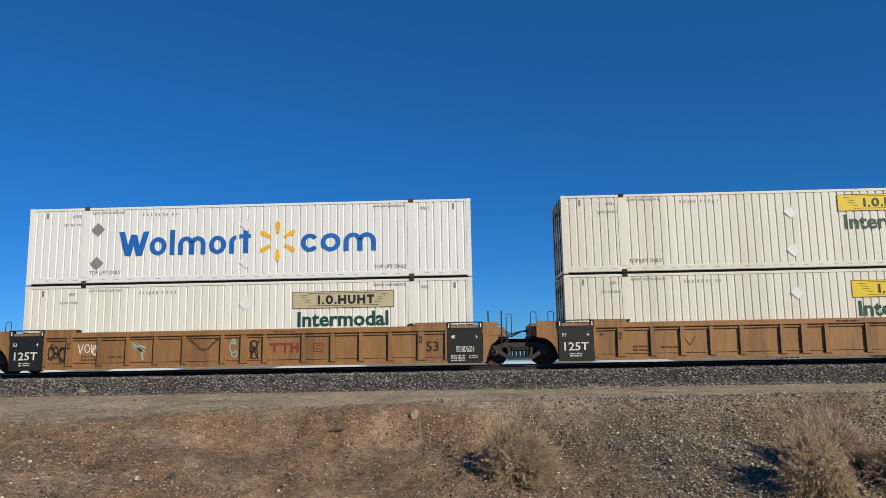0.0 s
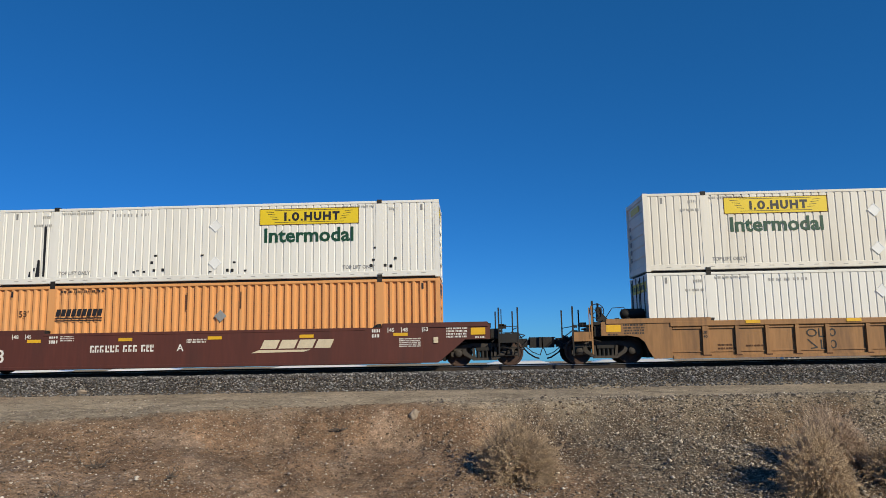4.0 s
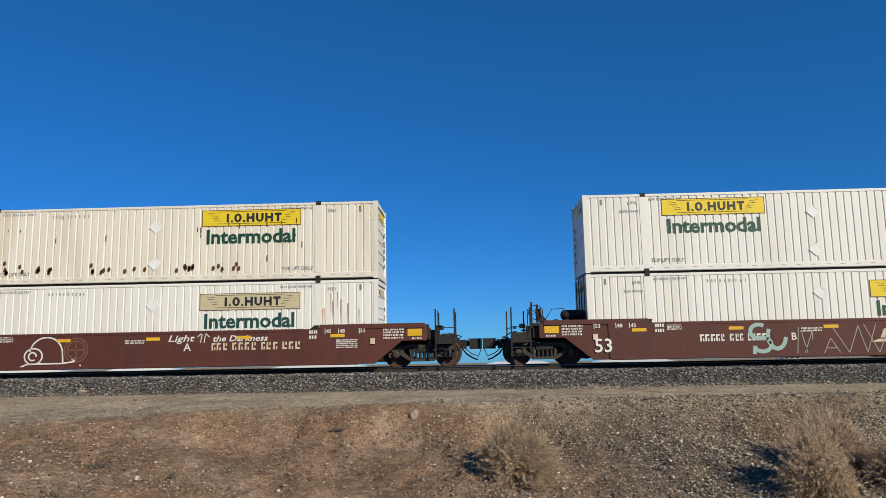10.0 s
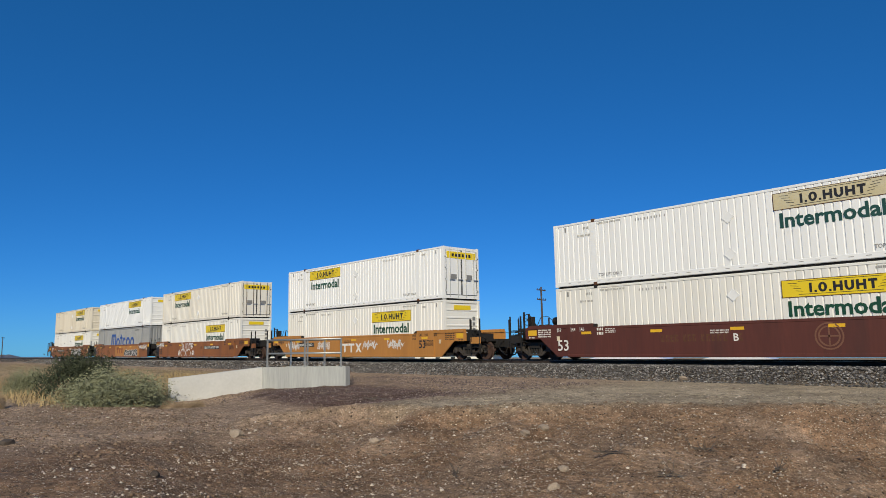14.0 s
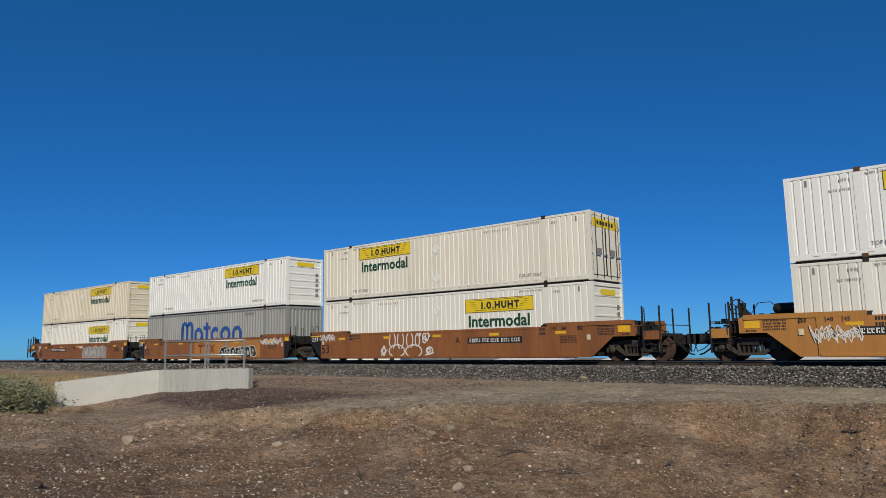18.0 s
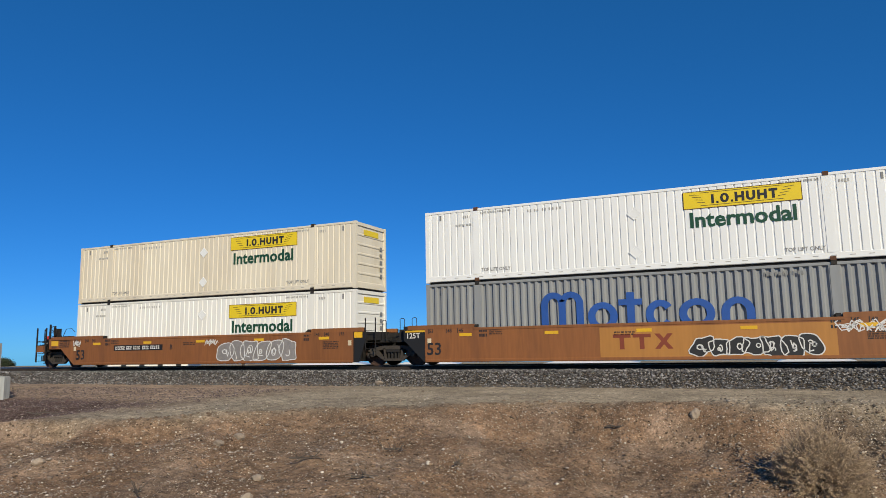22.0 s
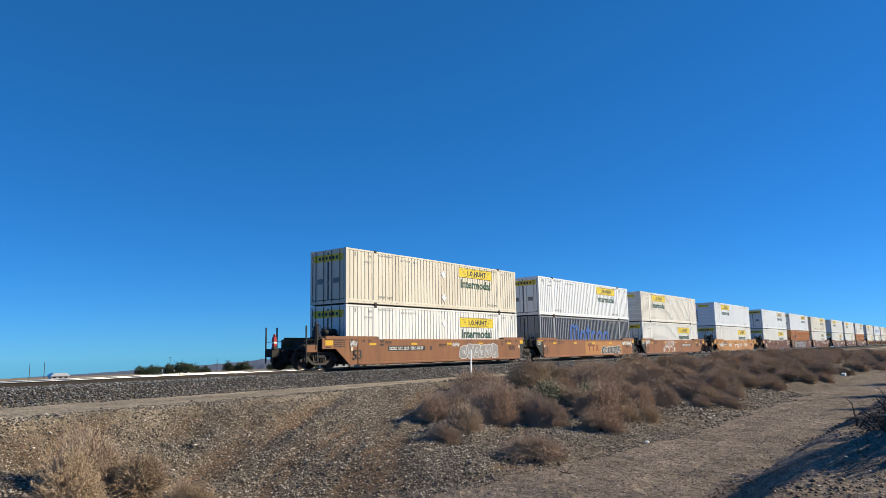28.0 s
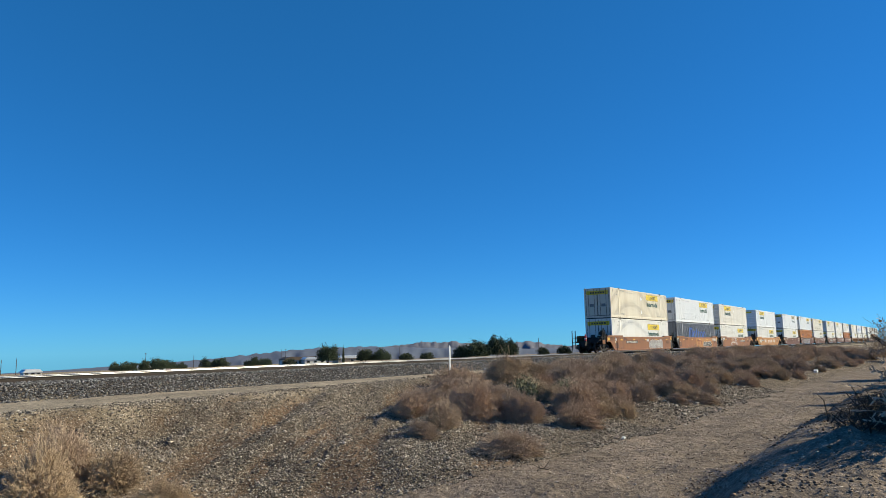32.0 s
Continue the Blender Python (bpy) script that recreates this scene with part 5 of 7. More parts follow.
def well_car(style, rear, front, label, seed=0):
    """A well car unit without its load; the container's rear end stands at x = 0."""
    mat = CAR[style]
    car = tagged(new("well_car"), label, "rail car", "cars of the freight train")
    x0, x1 = (-0.3 if rear == "joint" else -0.7), CL + (0.0 if front == "joint" else 0.7)
    if rear == "coupler":
        x0 = 0.65
    else:
        x0 = 0.02
    x1 = CL - 0.02 if front == "joint" else CL - 0.65
    ink = {"brown": WHITE_INK, "rust": BLACK_INK, "gold": BLACK_INK, "tan": BLACK_INK}[style]
    if style != "tan":
        for y, d in ((-SY, 1), (SY - 0.06, -1)):
            part("side_sheet", Shape().prism([(x0, BODY_LOW), (x1, BODY_LOW), (x1, BODY_TOP), (x0, BODY_TOP)], y, y + 0.06), mat, car, "smooth steel car side")
            part("bottom_flange", Shape().bevel_box(x0 + 0.05, x1 - 0.05, min(y, y - 0.03 * d), max(y + 0.06, y + 0.06 - 0.03 * d), BODY_LOW - 0.02, BODY_LOW + 0.10, 0.02), mat, car)
            part("top_chord", Shape().bevel_box(x0 + 2.0, x1 - 2.0, y - 0.012 if d > 0 else y, y + 0.14 if d > 0 else y + 0.072, BODY_TOP - 0.10, BODY_TOP + 0.012, 0.02), mat, car)
    else:
        left, right = (-0.32 if rear == "joint" else x0), (CL + 0.32 if front == "joint" else x1)
        mid = CL / 2
        posts = sorted([mid + d * q for q in (0.75, 2.12, 3.14, 4.14, 5.16, 6.24) for d in (-1, 1)] + [mid])
        edges = [left] + ([0.93] if rear == "joint" else []) + posts + ([CL - 0.93] if front == "joint" else []) + [right]
        for y, d in ((-SY, 1), (SY - 0.10, -1)):
            part("top_chord", Shape().bevel_box(left, right, y - 0.01, y + 0.16, BODY_TOP - 0.16, BODY_TOP + 0.03, 0.02), mat, car, "flanged top chord")
            part("bottom_chord", Shape().box(left + 0.05, right - 0.05, y, y + 0.14, BODY_LOW - 0.02, BODY_LOW + 0.09), mat, car)
            if d < 0:
                part("panel", Shape().box(left, right, y, y + 0.05, BODY_LOW, BODY_TOP - 0.1), mat, car)
                continue
            for x in edges[1:-1]:
                wide = 0.12 if abs(abs(x - mid) - 6.24) < 0.01 or x == mid else 0.075
                part("side_post", Shape().prism([(x - wide, BODY_LOW + 0.05), (x + wide, BODY_LOW + 0.05), (x + wide * 0.85, BODY_TOP - 0.14), (x - wide * 0.85, BODY_TOP - 0.14)], y + 0.01, y + 0.15), mat, car, "pressed steel side post")
                part("post_foot", Shape().box(x - wide - 0.03, x + wide + 0.03, y - 0.006, y + 0.012, BODY_LOW + 0.07, BODY_LOW + 0.11), RUST, car, "rusty foot of a post")
            for x, xe in zip(edges[:-1], edges[1:]):
                dark = (rear == "joint" and x == left) or (front == "joint" and xe == right)
                if dark:
                    part("panel", Shape().box(x + 0.02, xe - 0.02, y - 0.012, y + 0.13, BODY_LOW - 0.03, BODY_TOP - 0.12), BLACK, car, "black data panel")
                    part("panel_frame", Shape().box(x, xe, y - 0.022, y + 0.10, BODY_TOP - 0.115, BODY_TOP - 0.06).box(x, x + 0.14, y - 0.022, y + 0.12, BODY_TOP - 0.06, END_TOP + 0.005).box(xe - 0.14, xe, y - 0.022, y + 0.12, BODY_TOP - 0.06, END_TOP + 0.005)
                         .box(x + 0.14, xe - 0.14, y - 0.022, y + 0.12, END_TOP - 0.03, END_TOP + 0.005), BLACK, car, "black frame over the data panel")
                    for q in (x + 0.05, xe - 0.09):
                        part("tick_mark", Shape().box(q, q + 0.04, y - 0.027, y - 0.023, BODY_TOP - 0.05, BODY_TOP + 0.09), WHITE_INK, car)
                else:
                    part("panel", Shape().box(x, xe, y + 0.10, y + 0.13, BODY_LOW + 0.05, BODY_TOP - 0.14), mat, car)
                    part("panel_flange", Shape().box(x + 0.08, xe - 0.08, y + 0.05, y + 0.101, BODY_TOP - 0.24, BODY_TOP - 0.19), mat, car)
                    part("panel_lip", Shape().box(x + 0.08, xe - 0.08, y + 0.07, y + 0.101, BODY_LOW + 0.20, BODY_LOW + 0.23), mat, car)
    for a, b in ((x0 - 0.75 if rear == "joint" else x0 - 2.2, 2.05), (CL - 2.05, x1 + 0.5 if front == "joint" else x1 + 2.3)):
        if style == "tan":
            a, b = (max(a, 0.93) if rear == "joint" else a, b) if b < CL / 2 else (a, min(b, CL - 0.93) if front == "joint" else b)
        for y in (-SY - 0.004, SY - 0.14):
            part("raised_chord", Shape().prism([(a, BODY_TOP - 0.02), (b, BODY_TOP - 0.02), (b, END_TOP - 0.02), (b - 0.04, END_TOP), (a + 0.04, END_TOP), (a, END_TOP - 0.02)], y, y + 0.14), mat, car, "raised guide at the well's end")
    for x in POSTS:
        lock = Shape().box(x - 0.10, x + 0.02, -SY + 0.02, -SY + 0.2, BODY_TOP - 0.02, BODY_TOP + 0.11).prism([(x - 0.24, BODY_TOP + 0.02), (x - 0.08, BODY_TOP + 0.13), (x + 0.05, BODY_TOP + 0.13), (x + 0.05, BODY_TOP + 0.08), (x - 0.2, BODY_TOP - 0.02)], -SY + 0.06, -SY + 0.12)
        part("container_lock", lock, DIRTY_BLACK, car)
    part("well_floor", Shape().box(0.2, CL - 0.2, -1.35, 1.35, 0.20, 0.30), DIRTY_BLACK, car, "dark well floor beams")
    end_at(car, -1, rear, mat, style)
    end_at(car, 1, front, mat, style)
    # common markings
    y = -SY - 0.004 if style != "tan" else -SY + 0.098
    for x in ((1.45, 4.75, 7.95, 11.2, 14.5) if style != "tan" else (3.2, 6.6, 11.0, 15.4, 15.95) if seed == 10 else ()):
        z = 1.10 if style != "tan" else BODY_TOP - 0.09
        yy = -SY - 0.002 if style != "tan" else -SY - 0.022
        part("reflector", Shape().box(x, x + 0.50, yy - 0.008, yy - 0.003, z, z + 0.11), REFLECTOR, car)
    if style != "tan":
        for x, word in ((0.20, "53"), (0.95, "48"), (1.42, "45"), (14.35, "45"), (14.82, "48"), (15.55, "53")):
            text_on(car, word, x, 1.25, 0.13, ink)
            part("marking", Shape().box(x - 0.05, x - 0.025, -SY - 0.006, -SY - 0.004, 1.22, 1.40), ink, car)
        for x in (0.12, 15.9):
            part("data_tag", Shape().box(x, x + 0.16, -SY - 0.006, -SY - 0.004, 0.84, 1.04), CREAM_INK, car, "pale data tag")
        bars(2.25, 1.24, 0.30, 0.11, -SY, ink, car, 2, seed=1)
        bars(2.65, 1.28, 0.5, 0.045, -SY, ink, car, 3, seed=2)
        bars(13.75, 1.24, 0.28, 0.11, -SY, ink, car, 2, seed=8)
        bars(14.7, 0.98, 0.75, 0.04, -SY, ink, car, 5, seed=11)
        bars(7.2, 0.98 + 0.10, 0.7, 0.05, -SY, ink, car, 2, seed=13)
    return car


# ---- spray-painted drawings: raised lines that follow a path ----
def strokes(parent, lines, mat, width=0.03, y=-SY - 0.004, name="spray_drawing", label="spray-painted lines"):
    """Flat ribbons of paint along lines of (x, z)."""
    s = Shape()
    for line in lines:
        for k, ((ax, az), (bx_, bz)) in enumerate(zip(line, line[1:])):
            d = Vector((bx_ - ax, bz - az))
            if d.length < 1e-4:
                continue
            d.normalize()
            e = Vector((-d.y, d.x)) * width / 2
            d = d * width * 0.3
            s.prism([(ax - d.x + e.x, az - d.y + e.y), (ax - d.x - e.x, az - d.y - e.y), (bx_ + d.x - e.x, bz + d.y - e.y), (bx_ + d.x + e.x, bz + d.y + e.y)], y - 0.004 - 0.0007 * (k % 4), y - 0.001)
    return part(name, s, mat, parent, label)


def arc(cx, cz, rx, rz, a0, a1, n=14):
    return [(cx + rx * math.cos(radians(a0 + (a1 - a0) * i / n)), cz + rz * math.sin(radians(a0 + (a1 - a0) * i / n))) for i in range(n + 1)]


def bubbles(parent, x, z, w, h, count, fill, line, seed=0):
    """A row of swelling spray-painted blobs with outlines; no letters."""
    r = random.Random(seed)
    step = w / count
    filled, outline = [], []
    for i in range(count):
        cx, cz = x + step * (i + 0.5), z + h / 2 + r.uniform(-0.04, 0.04)
        rx, rz = step * r.uniform(0.48, 0.72), h * r.uniform(0.40, 0.5)
        pts = []
        lean, w1, w2, p1, p2, sharp = r.uniform(-0.25, 0.25), r.uniform(0.05, 0.16), r.uniform(0.0, 0.12), r.uniform(0, 6), r.uniform(0, 6), r.uniform(0.5, 0.9)
        for k in range(22):
            a = 2 * math.pi * k / 22
            q = 1 + w1 * math.sin(2 * a + p1) + w2 * math.sin(5 * a + p2)
            u, v = rx * q * math.copysign(abs(math.cos(a)) ** sharp, math.cos(a)), rz * q * math.copysign(abs(math.sin(a)) ** sharp, math.sin(a))
            pts.append((cx + u + lean * v, cz + v))
        filled.append(pts)
        outline.append(pts + pts[:1])
        for k in range(r.randint(1, 3)):
            if r.random() < 0.5:
                outline.append(arc(cx + rx * r.uniform(-0.3, 0.3), cz + rz * r.uniform(-0.3, 0.3), rx * r.uniform(0.12, 0.3), rz * r.uniform(0.15, 0.4), r.uniform(0, 360), r.uniform(400, 700), 8))
            else:
                ax, az = cx + rx * r.uniform(-0.5, 0.5), cz + rz * r.uniform(-0.1, 0.7)
                outline.append([(ax, az), (ax + rx * r.uniform(-0.3, 0.3), az - rz * r.uniform(0.4, 0.9)), (ax + rx * r.uniform(0.1, 0.5), az - rz * r.uniform(0.3, 0.8))])
    for i, o in enumerate(filled):
        p = part("spray_drawing", Shape().prism(o, -SY - 0.0062 - 0.0004 * i, -SY - 0.004), fill, parent, "spray-painted bubble shape")
    strokes(parent, outline, line, 0.035, -SY - 0.0112)
    return p


def scribble(parent, x, z, w, h, mat, seed=0, width=0.028, loops=4):
    """A quick looping tag with drips; no letters."""
    r = random.Random(seed)
    lines = []
    for i in range(2):
        p, q, n = r.uniform(0, 6), r.uniform(0, 6), loops * 11
        lines.append([(x + w * k / n + 0.09 * w * math.cos(k * 1.25 + p), z + h / 2 + h * 0.48 * math.sin(k * (1.55 + 0.2 * i) + q) * (0.6 + 0.4 * math.sin(k * 0.37 + p))) for k in range(n)])
    return strokes(parent, lines, mat, width)


def number_box(car, x, w, z=0.80, h=0.26):
    """A black field with plain white bars for the car's number."""
    part("number_field", Shape().box(x, x + w, -SY - 0.006, -SY - 0.003, z, z + h), BLACK, car, "black field with a number")
    bars(x + 0.12, z + 0.05, w - 0.24, h - 0.1, -SY - 0.004, WHITE_INK, car, gap=0.25, seed=5)


def wedge_logo(car, x, z=0.60, w=3.0, mat=None, ragged=False):
    """Slanted plain blocks over a long swoosh."""
    u = (w - 0.45) / 4
    row = [(kind, x + 0.32 + i * u, u - 0.08, 0.30, 0) for i, kind in enumerate(("block",) * 4)]
    plain_shapes("logo_shape", row, z + 0.14, -SY - 0.003, 0.125, mat or CREAM_INK, car, "cream slanted shape", 0.45)
    o = [[(x, z), (x + w * 0.62, z + 0.02), (x + w * 0.7, z + 0.09), (x + 0.28, z + 0.10)]]
    flat_shape("logo_shape", o, -SY - 0.003, mat or CREAM_INK, car, "cream swoosh")


def ttx_logo(car, x, z, mat, s=1.0):
    """Three plain figures in a row: two posts with caps and a pair of slanted bars."""
    o = []
    for i in range(2):
        a = x + i * 0.78 * s
        o += [[(a, z + 0.46 * s), (a + 0.70 * s, z + 0.46 * s), (a + 0.70 * s, z + 0.60 * s), (a, z + 0.60 * s)], [(a + 0.26 * s, z), (a + 0.44 * s, z), (a + 0.44 * s, z + 0.46 * s), (a + 0.26 * s, z + 0.46 * s)]]
    a = x + 1.62 * s
    for k, (p, q) in enumerate(((0.0, 0.50), (0.50, 0.0))):
        flat_shape("logo_shape", [[(a + p * s, z), (a + (p + 0.20) * s, z), (a + (q + 0.20) * s, z + 0.60 * s), (a + q * s, z + 0.60 * s)]], -SY - 0.003 - 0.001 * k, mat, car, "slanted bar")
    flat_shape("logo_shape", o, -SY - 0.003, mat, car, "plain block figures")
    return a


def emblem(car, x, z, r, mat):
    strokes(car, [arc(x, z, r, r, 0, 360, 24), arc(x, z, r * 0.75, r * 0.75, 0, 360, 24), [(x - r * 0.75, z), (x + r * 0.75, z)], [(x, z - r * 0.75), (x, z + r * 0.75)]], mat, 0.05, name="emblem", label="faded round emblem")


def text_on(car, s, x, z, h, mat, width=0.0, slant=0.0, y=-SY):
    part("lettering", lettering(s, h, mat, width, slant), None, car, at=(x, y - 0.0065, z))


# ---- the train, from its last car forward: place along the train of each container's rear end ----
PLACES = [-245.05, -225.72, -206.37, -183.04, -159.49, -140.21, -120.98, -97.47, -78.10, -58.75, -35.32, -15.96, 3.43]
for pitch in (23.4, 19.36, 19.36, 23.4, 19.36, 19.36):
    PLACES.append(round(PLACES[-1] + pitch, 2))
UNITS = [
    # car style, rear, front, upper (colour, right end, sign x, pale, logo, marks), lower
    ("rust", "coupler", "joint", ("beige", "front", 9.6, 0, "", ""), ("white", "front", 9.6, 0, "", "low")),
    ("rust", "joint", "joint", ("clean", "front", 9.7, 0, "", ""), ("grey", "front", None, 0, "blue_blocks", "")),
    ("rust", "joint", "coupler", ("cream", "doors", 2.8, 0, "", ""), ("white", "front", 9.75, 0, "", "low")),
    ("gold", "coupler", "coupler", ("clean", "doors", 2.8, 0, "", ""), ("white", "front", 9.75, 0, "", "low")),
    ("brown", "coupler", "joint", ("clean", "front", 9.7, 1, "", ""), ("white", "front", 9.75, 0, "", "low")),
    ("brown", "joint", "joint", ("clean", "front", 9.7, 0, "", ""), ("orange", "front", None, 0, "orange_bars", "")),
    ("brown", "joint", "coupler", ("rusty", "front", 9.75, 0, "", "scars"), ("white", "front", 9.75, 1, "", "low streaks")),
    ("brown", "coupler", "joint", ("white", "doors", 2.78, 0, "", ""), ("white", "front", 9.75, 0, "", "low")),
    ("brown", "joint", "joint", ("white", "doors", 2.80, 0, "", ""), ("white", "front", 9.72, 2, "", "low")),
    ("brown", "joint", "coupler", ("white", "front", 9.65, 0, "", "gash"), ("orange", "front", None, 0, "orange_bars", "")),
    ("tan", "coupler", "joint", ("cream", "doors", 2.84, 0, "", ""), ("white", "front", 9.73, 0, "", "low")),
    ("tan", "joint", "joint", ("clean", "front", None, 0, "spark", ""), ("white", "front", 9.75, 1, "", "low")),
    ("tan", "joint", "coupler", ("cream", "front", 9.7, 0, "", ""), ("cream", "front", 9.9, 0, "", "low")),
    ("brown", "coupler", "joint", ("white", "front", 9.7, 0, "", ""), ("white", "front", 9.7, 0, "", "low")),
    ("brown", "joint", "joint", ("white", "doors", 2.8, 0, "", ""), ("orange", "front", None, 0, "orange_bars", "")),
    ("brown", "joint", "coupler", ("cream", "front", 9.7, 0, "", ""), ("white", "front", 2.8, 0, "", "low")),
]
COLOR_WORDS = {"beige": "sun-bleached beige", "white": "dusty white", "clean": "clean white", "cream": "cream-coloured", "grey": "grey", "orange": "orange", "rusty": "rust-spotted white"}
CAR_WORDS = {"rust": "weathered orange-brown", "gold": "yellow-orange", "brown": "dark brown", "tan": "faded tan ribbed"}
MOVING = []                                # things of the train and where they stand in it
CARS = []
Z_LOW, Z_UP = 0.33, 3.18


def load_label(spec, where):
    color, right, at, pale, logo, marks = spec
    text = COLOR_WORDS[color] + " corrugated container"
    text += {"spark": " with blue shapes, golden burst", "blue_blocks": " with large blue shapes", "orange_bars": " with black slanted shapes"}.get(logo, " with " + ("faded" if pale else "yellow") + " sign")
    return text + (", stacked on top" if where == "up" else ", in a car")


for i, (style, rear, front, up, low) in enumerate(UNITS):
    car = well_car(style, rear, front, CAR_WORDS[style] + " steel well car carrying two stacked containers", i)
    CARS.append(car)
    MOVING.append((car, PLACES[i], 0.0))
    for spec, z, where, h in ((low, Z_LOW, "low", CH), (up, Z_UP, "up", CH)):
        color, right, at, pale, logo, marks = spec
        c = container(color, right, at, pale, logo, marks, load_label(spec, where), h, seed=i * 2 + (where == "up"))
        MOVING.append((c, PLACES[i], z))

# markings of each car
for i in (4, 5, 6, 7, 8, 9, 13, 14, 15):
    text_on(CARS[i], "53", 0.06 if UNITS[i][1] == "joint" else 0.16, 0.42, 0.45, WHITE_INK)
for i, mark in ((7, "B"), (8, "C"), (9, "A")):
    bars(3.75, 0.72, 2.3, 0.24, -SY, WHITE_INK, CARS[i], gap=0.22, seed=i)
    text_on(CARS[i], mark, 6.85, 0.72, 0.24, WHITE_INK)
    wedge_logo(CARS[i], 9.5)
for i in (13, 14, 15):
    bars(3.75, 0.72, 2.3, 0.24, -SY, WHITE_INK, CARS[i], gap=0.22, seed=i)
    wedge_logo(CARS[i], 9.5)
for i, mark in ((4, "B"), (6, "A")):
    bars(5.2 if i == 4 else 10.3, 0.72, 3.2, 0.26, -SY, CREAM_INK if i == 6 else RUST, CARS[i], gap=0.3, seed=i)
    text_on(CARS[i], mark, 8.05 if i == 4 else 9.3, 0.72, 0.26, WHITE_INK)
    emblem(CARS[i], 11.2 if i == 4 else 5.45, 0.82, 0.42, EMBLEM_INK)
emblem(CARS[5], 10.8, 0.78, 0.42, EMBLEM_INK)
# drawings on the cars
strokes(CARS[6], [[(2.0 + 1.08 * a, b) for a, b in line] for line in [arc(1.75, 0.62, 0.13, 0.14, 0, 300, 10), arc(1.78, 0.62, 0.30, 0.28, -60, 250, 14), arc(2.2, 0.70, 0.55, 0.58, 0, 170, 16), [(1.3, 0.22), (1.55, 0.34), (1.9, 0.36), (2.75, 0.36), (3.15, 0.42), (3.2, 0.60)], [(3.12, 0.46), (3.02, 0.58)], [(1.3, 0.22), (2.3, 0.20), (3.4, 0.22), (3.35, 0.3)], [(2.75, 0.7), (2.78, 0.36)]]], SPRAY_WHITE, 0.05, label="pale snail drawing in spray paint")
text_on(CARS[6], "Light", 8.75, 1.05, 0.22, SPRAY_WHITE, 0.95, 0.25)
text_on(CARS[6], "the Darkness", 10.35, 1.03, 0.2, SPRAY_WHITE, 1.95, 0.25)
strokes(CARS[6], [[(9.9, 1.0), (9.95, 1.28)], [(10.03, 1.0), (10.07, 1.28)], [(9.8, 1.2), (10.01, 1.38), (10.21, 1.2)]], SPRAY_WHITE, 0.03, label="spray-painted arrow")
bubbles(CARS[5], 1.7, 0.22, 9.1, 1.05, 13, SPRAY_SILVER, SPRAY_BLACK, 3)
strokes(CARS[7], [arc(5.75, 1.02, 0.28, 0.24, 60, 280, 12), arc(5.85, 0.58, 0.30, 0.24, 100, -150, 12), arc(6.35, 0.85, 0.3, 0.42, 150, 350, 10), [(5.55, 0.2), (5.6, 0.5)]], SPRAY_TEAL, 0.13, label="broad pale teal spray loops")
strokes(CARS[7], [[(7.2, 0.95), (7.35, 0.25)], [(7.55, 1.0), (7.25, 0.25)], [(7.9, 0.25), (8.15, 0.75), (8.45, 0.25)], [(8.0, 0.42), (8.35, 0.42)], [(8.2, 1.2), (8.75, 0.25), (9.1, 1.15), (9.35, 0.25), (9.7, 1.2)], [(9.3, 1.2), (9.75, 0.25), (10.15, 1.15), (10.3, 0.3), (10.6, 1.25)], [(7.1, 1.15), (7.0, 0.2)], [(7.15, 1.0), (7.55, 1.0), (7.55, 0.72)]], SPRAY_SILVER, 0.03, label="tall thin spray-painted zigzags")
text_on(CARS[3], "53", 14.3, 0.62, 0.4, BLACK_INK)
number_box(CARS[3], 1.75, 2.0)
ttx_logo(CARS[3], 6.95, 0.42, WHITE_INK, 0.88)
for x, s in ((0.5, 1), (4.2, 2), (9.2, 3), (11.6, 4)):
    scribble(CARS[3], x, 0.55, 1.35, 0.6, SPRAY_WHITE, s)
for i in (0, 1, 2):
    text_on(CARS[i], "53", 0.10 if UNITS[i][1] == "joint" else 0.30, 0.42, 0.45, BLACK_INK)
number_box(CARS[0], 2.85, 3.1)
text_on(CARS[0], "B", 6.4, 0.82, 0.22, BLACK_INK)
bubbles(CARS[0], 9.3, 0.22, 4.0, 0.92, 6, SPRAY_SILVER, SPRAY_WHITE, 8)
scribble(CARS[0], 8.5, 0.95, 0.7, 0.3, SPRAY_WHITE, 3, 0.02)
scribble(CARS[0], 0.1, 1.02, 0.5, 0.35, SPRAY_WHITE, 4, 0.02, 3)
flat_shape("paint_patch", [[(6.7, 0.18), (13.9, 0.18), (13.9, 1.27), (6.7, 1.27)]], -SY - 0.001, CAR["gold"], CARS[1], "newer yellow-orange paint patch", 0.002)
ttx_logo(CARS[1], 7.15, 0.52, RED_INK, 0.85)
bubbles(CARS[1], 9.75, 0.24, 3.7, 0.66, 7, SPRAY_BLACK, SPRAY_WHITE, 5)
scribble(CARS[1], 14.0, 0.9, 1.9, 0.45, SPRAY_WHITE, 7, 0.03, 5)
number_box(CARS[2], 10.0, 2.9, 0.78)
text_on(CARS[2], "A", 9.3, 0.80, 0.26, BLACK_INK)
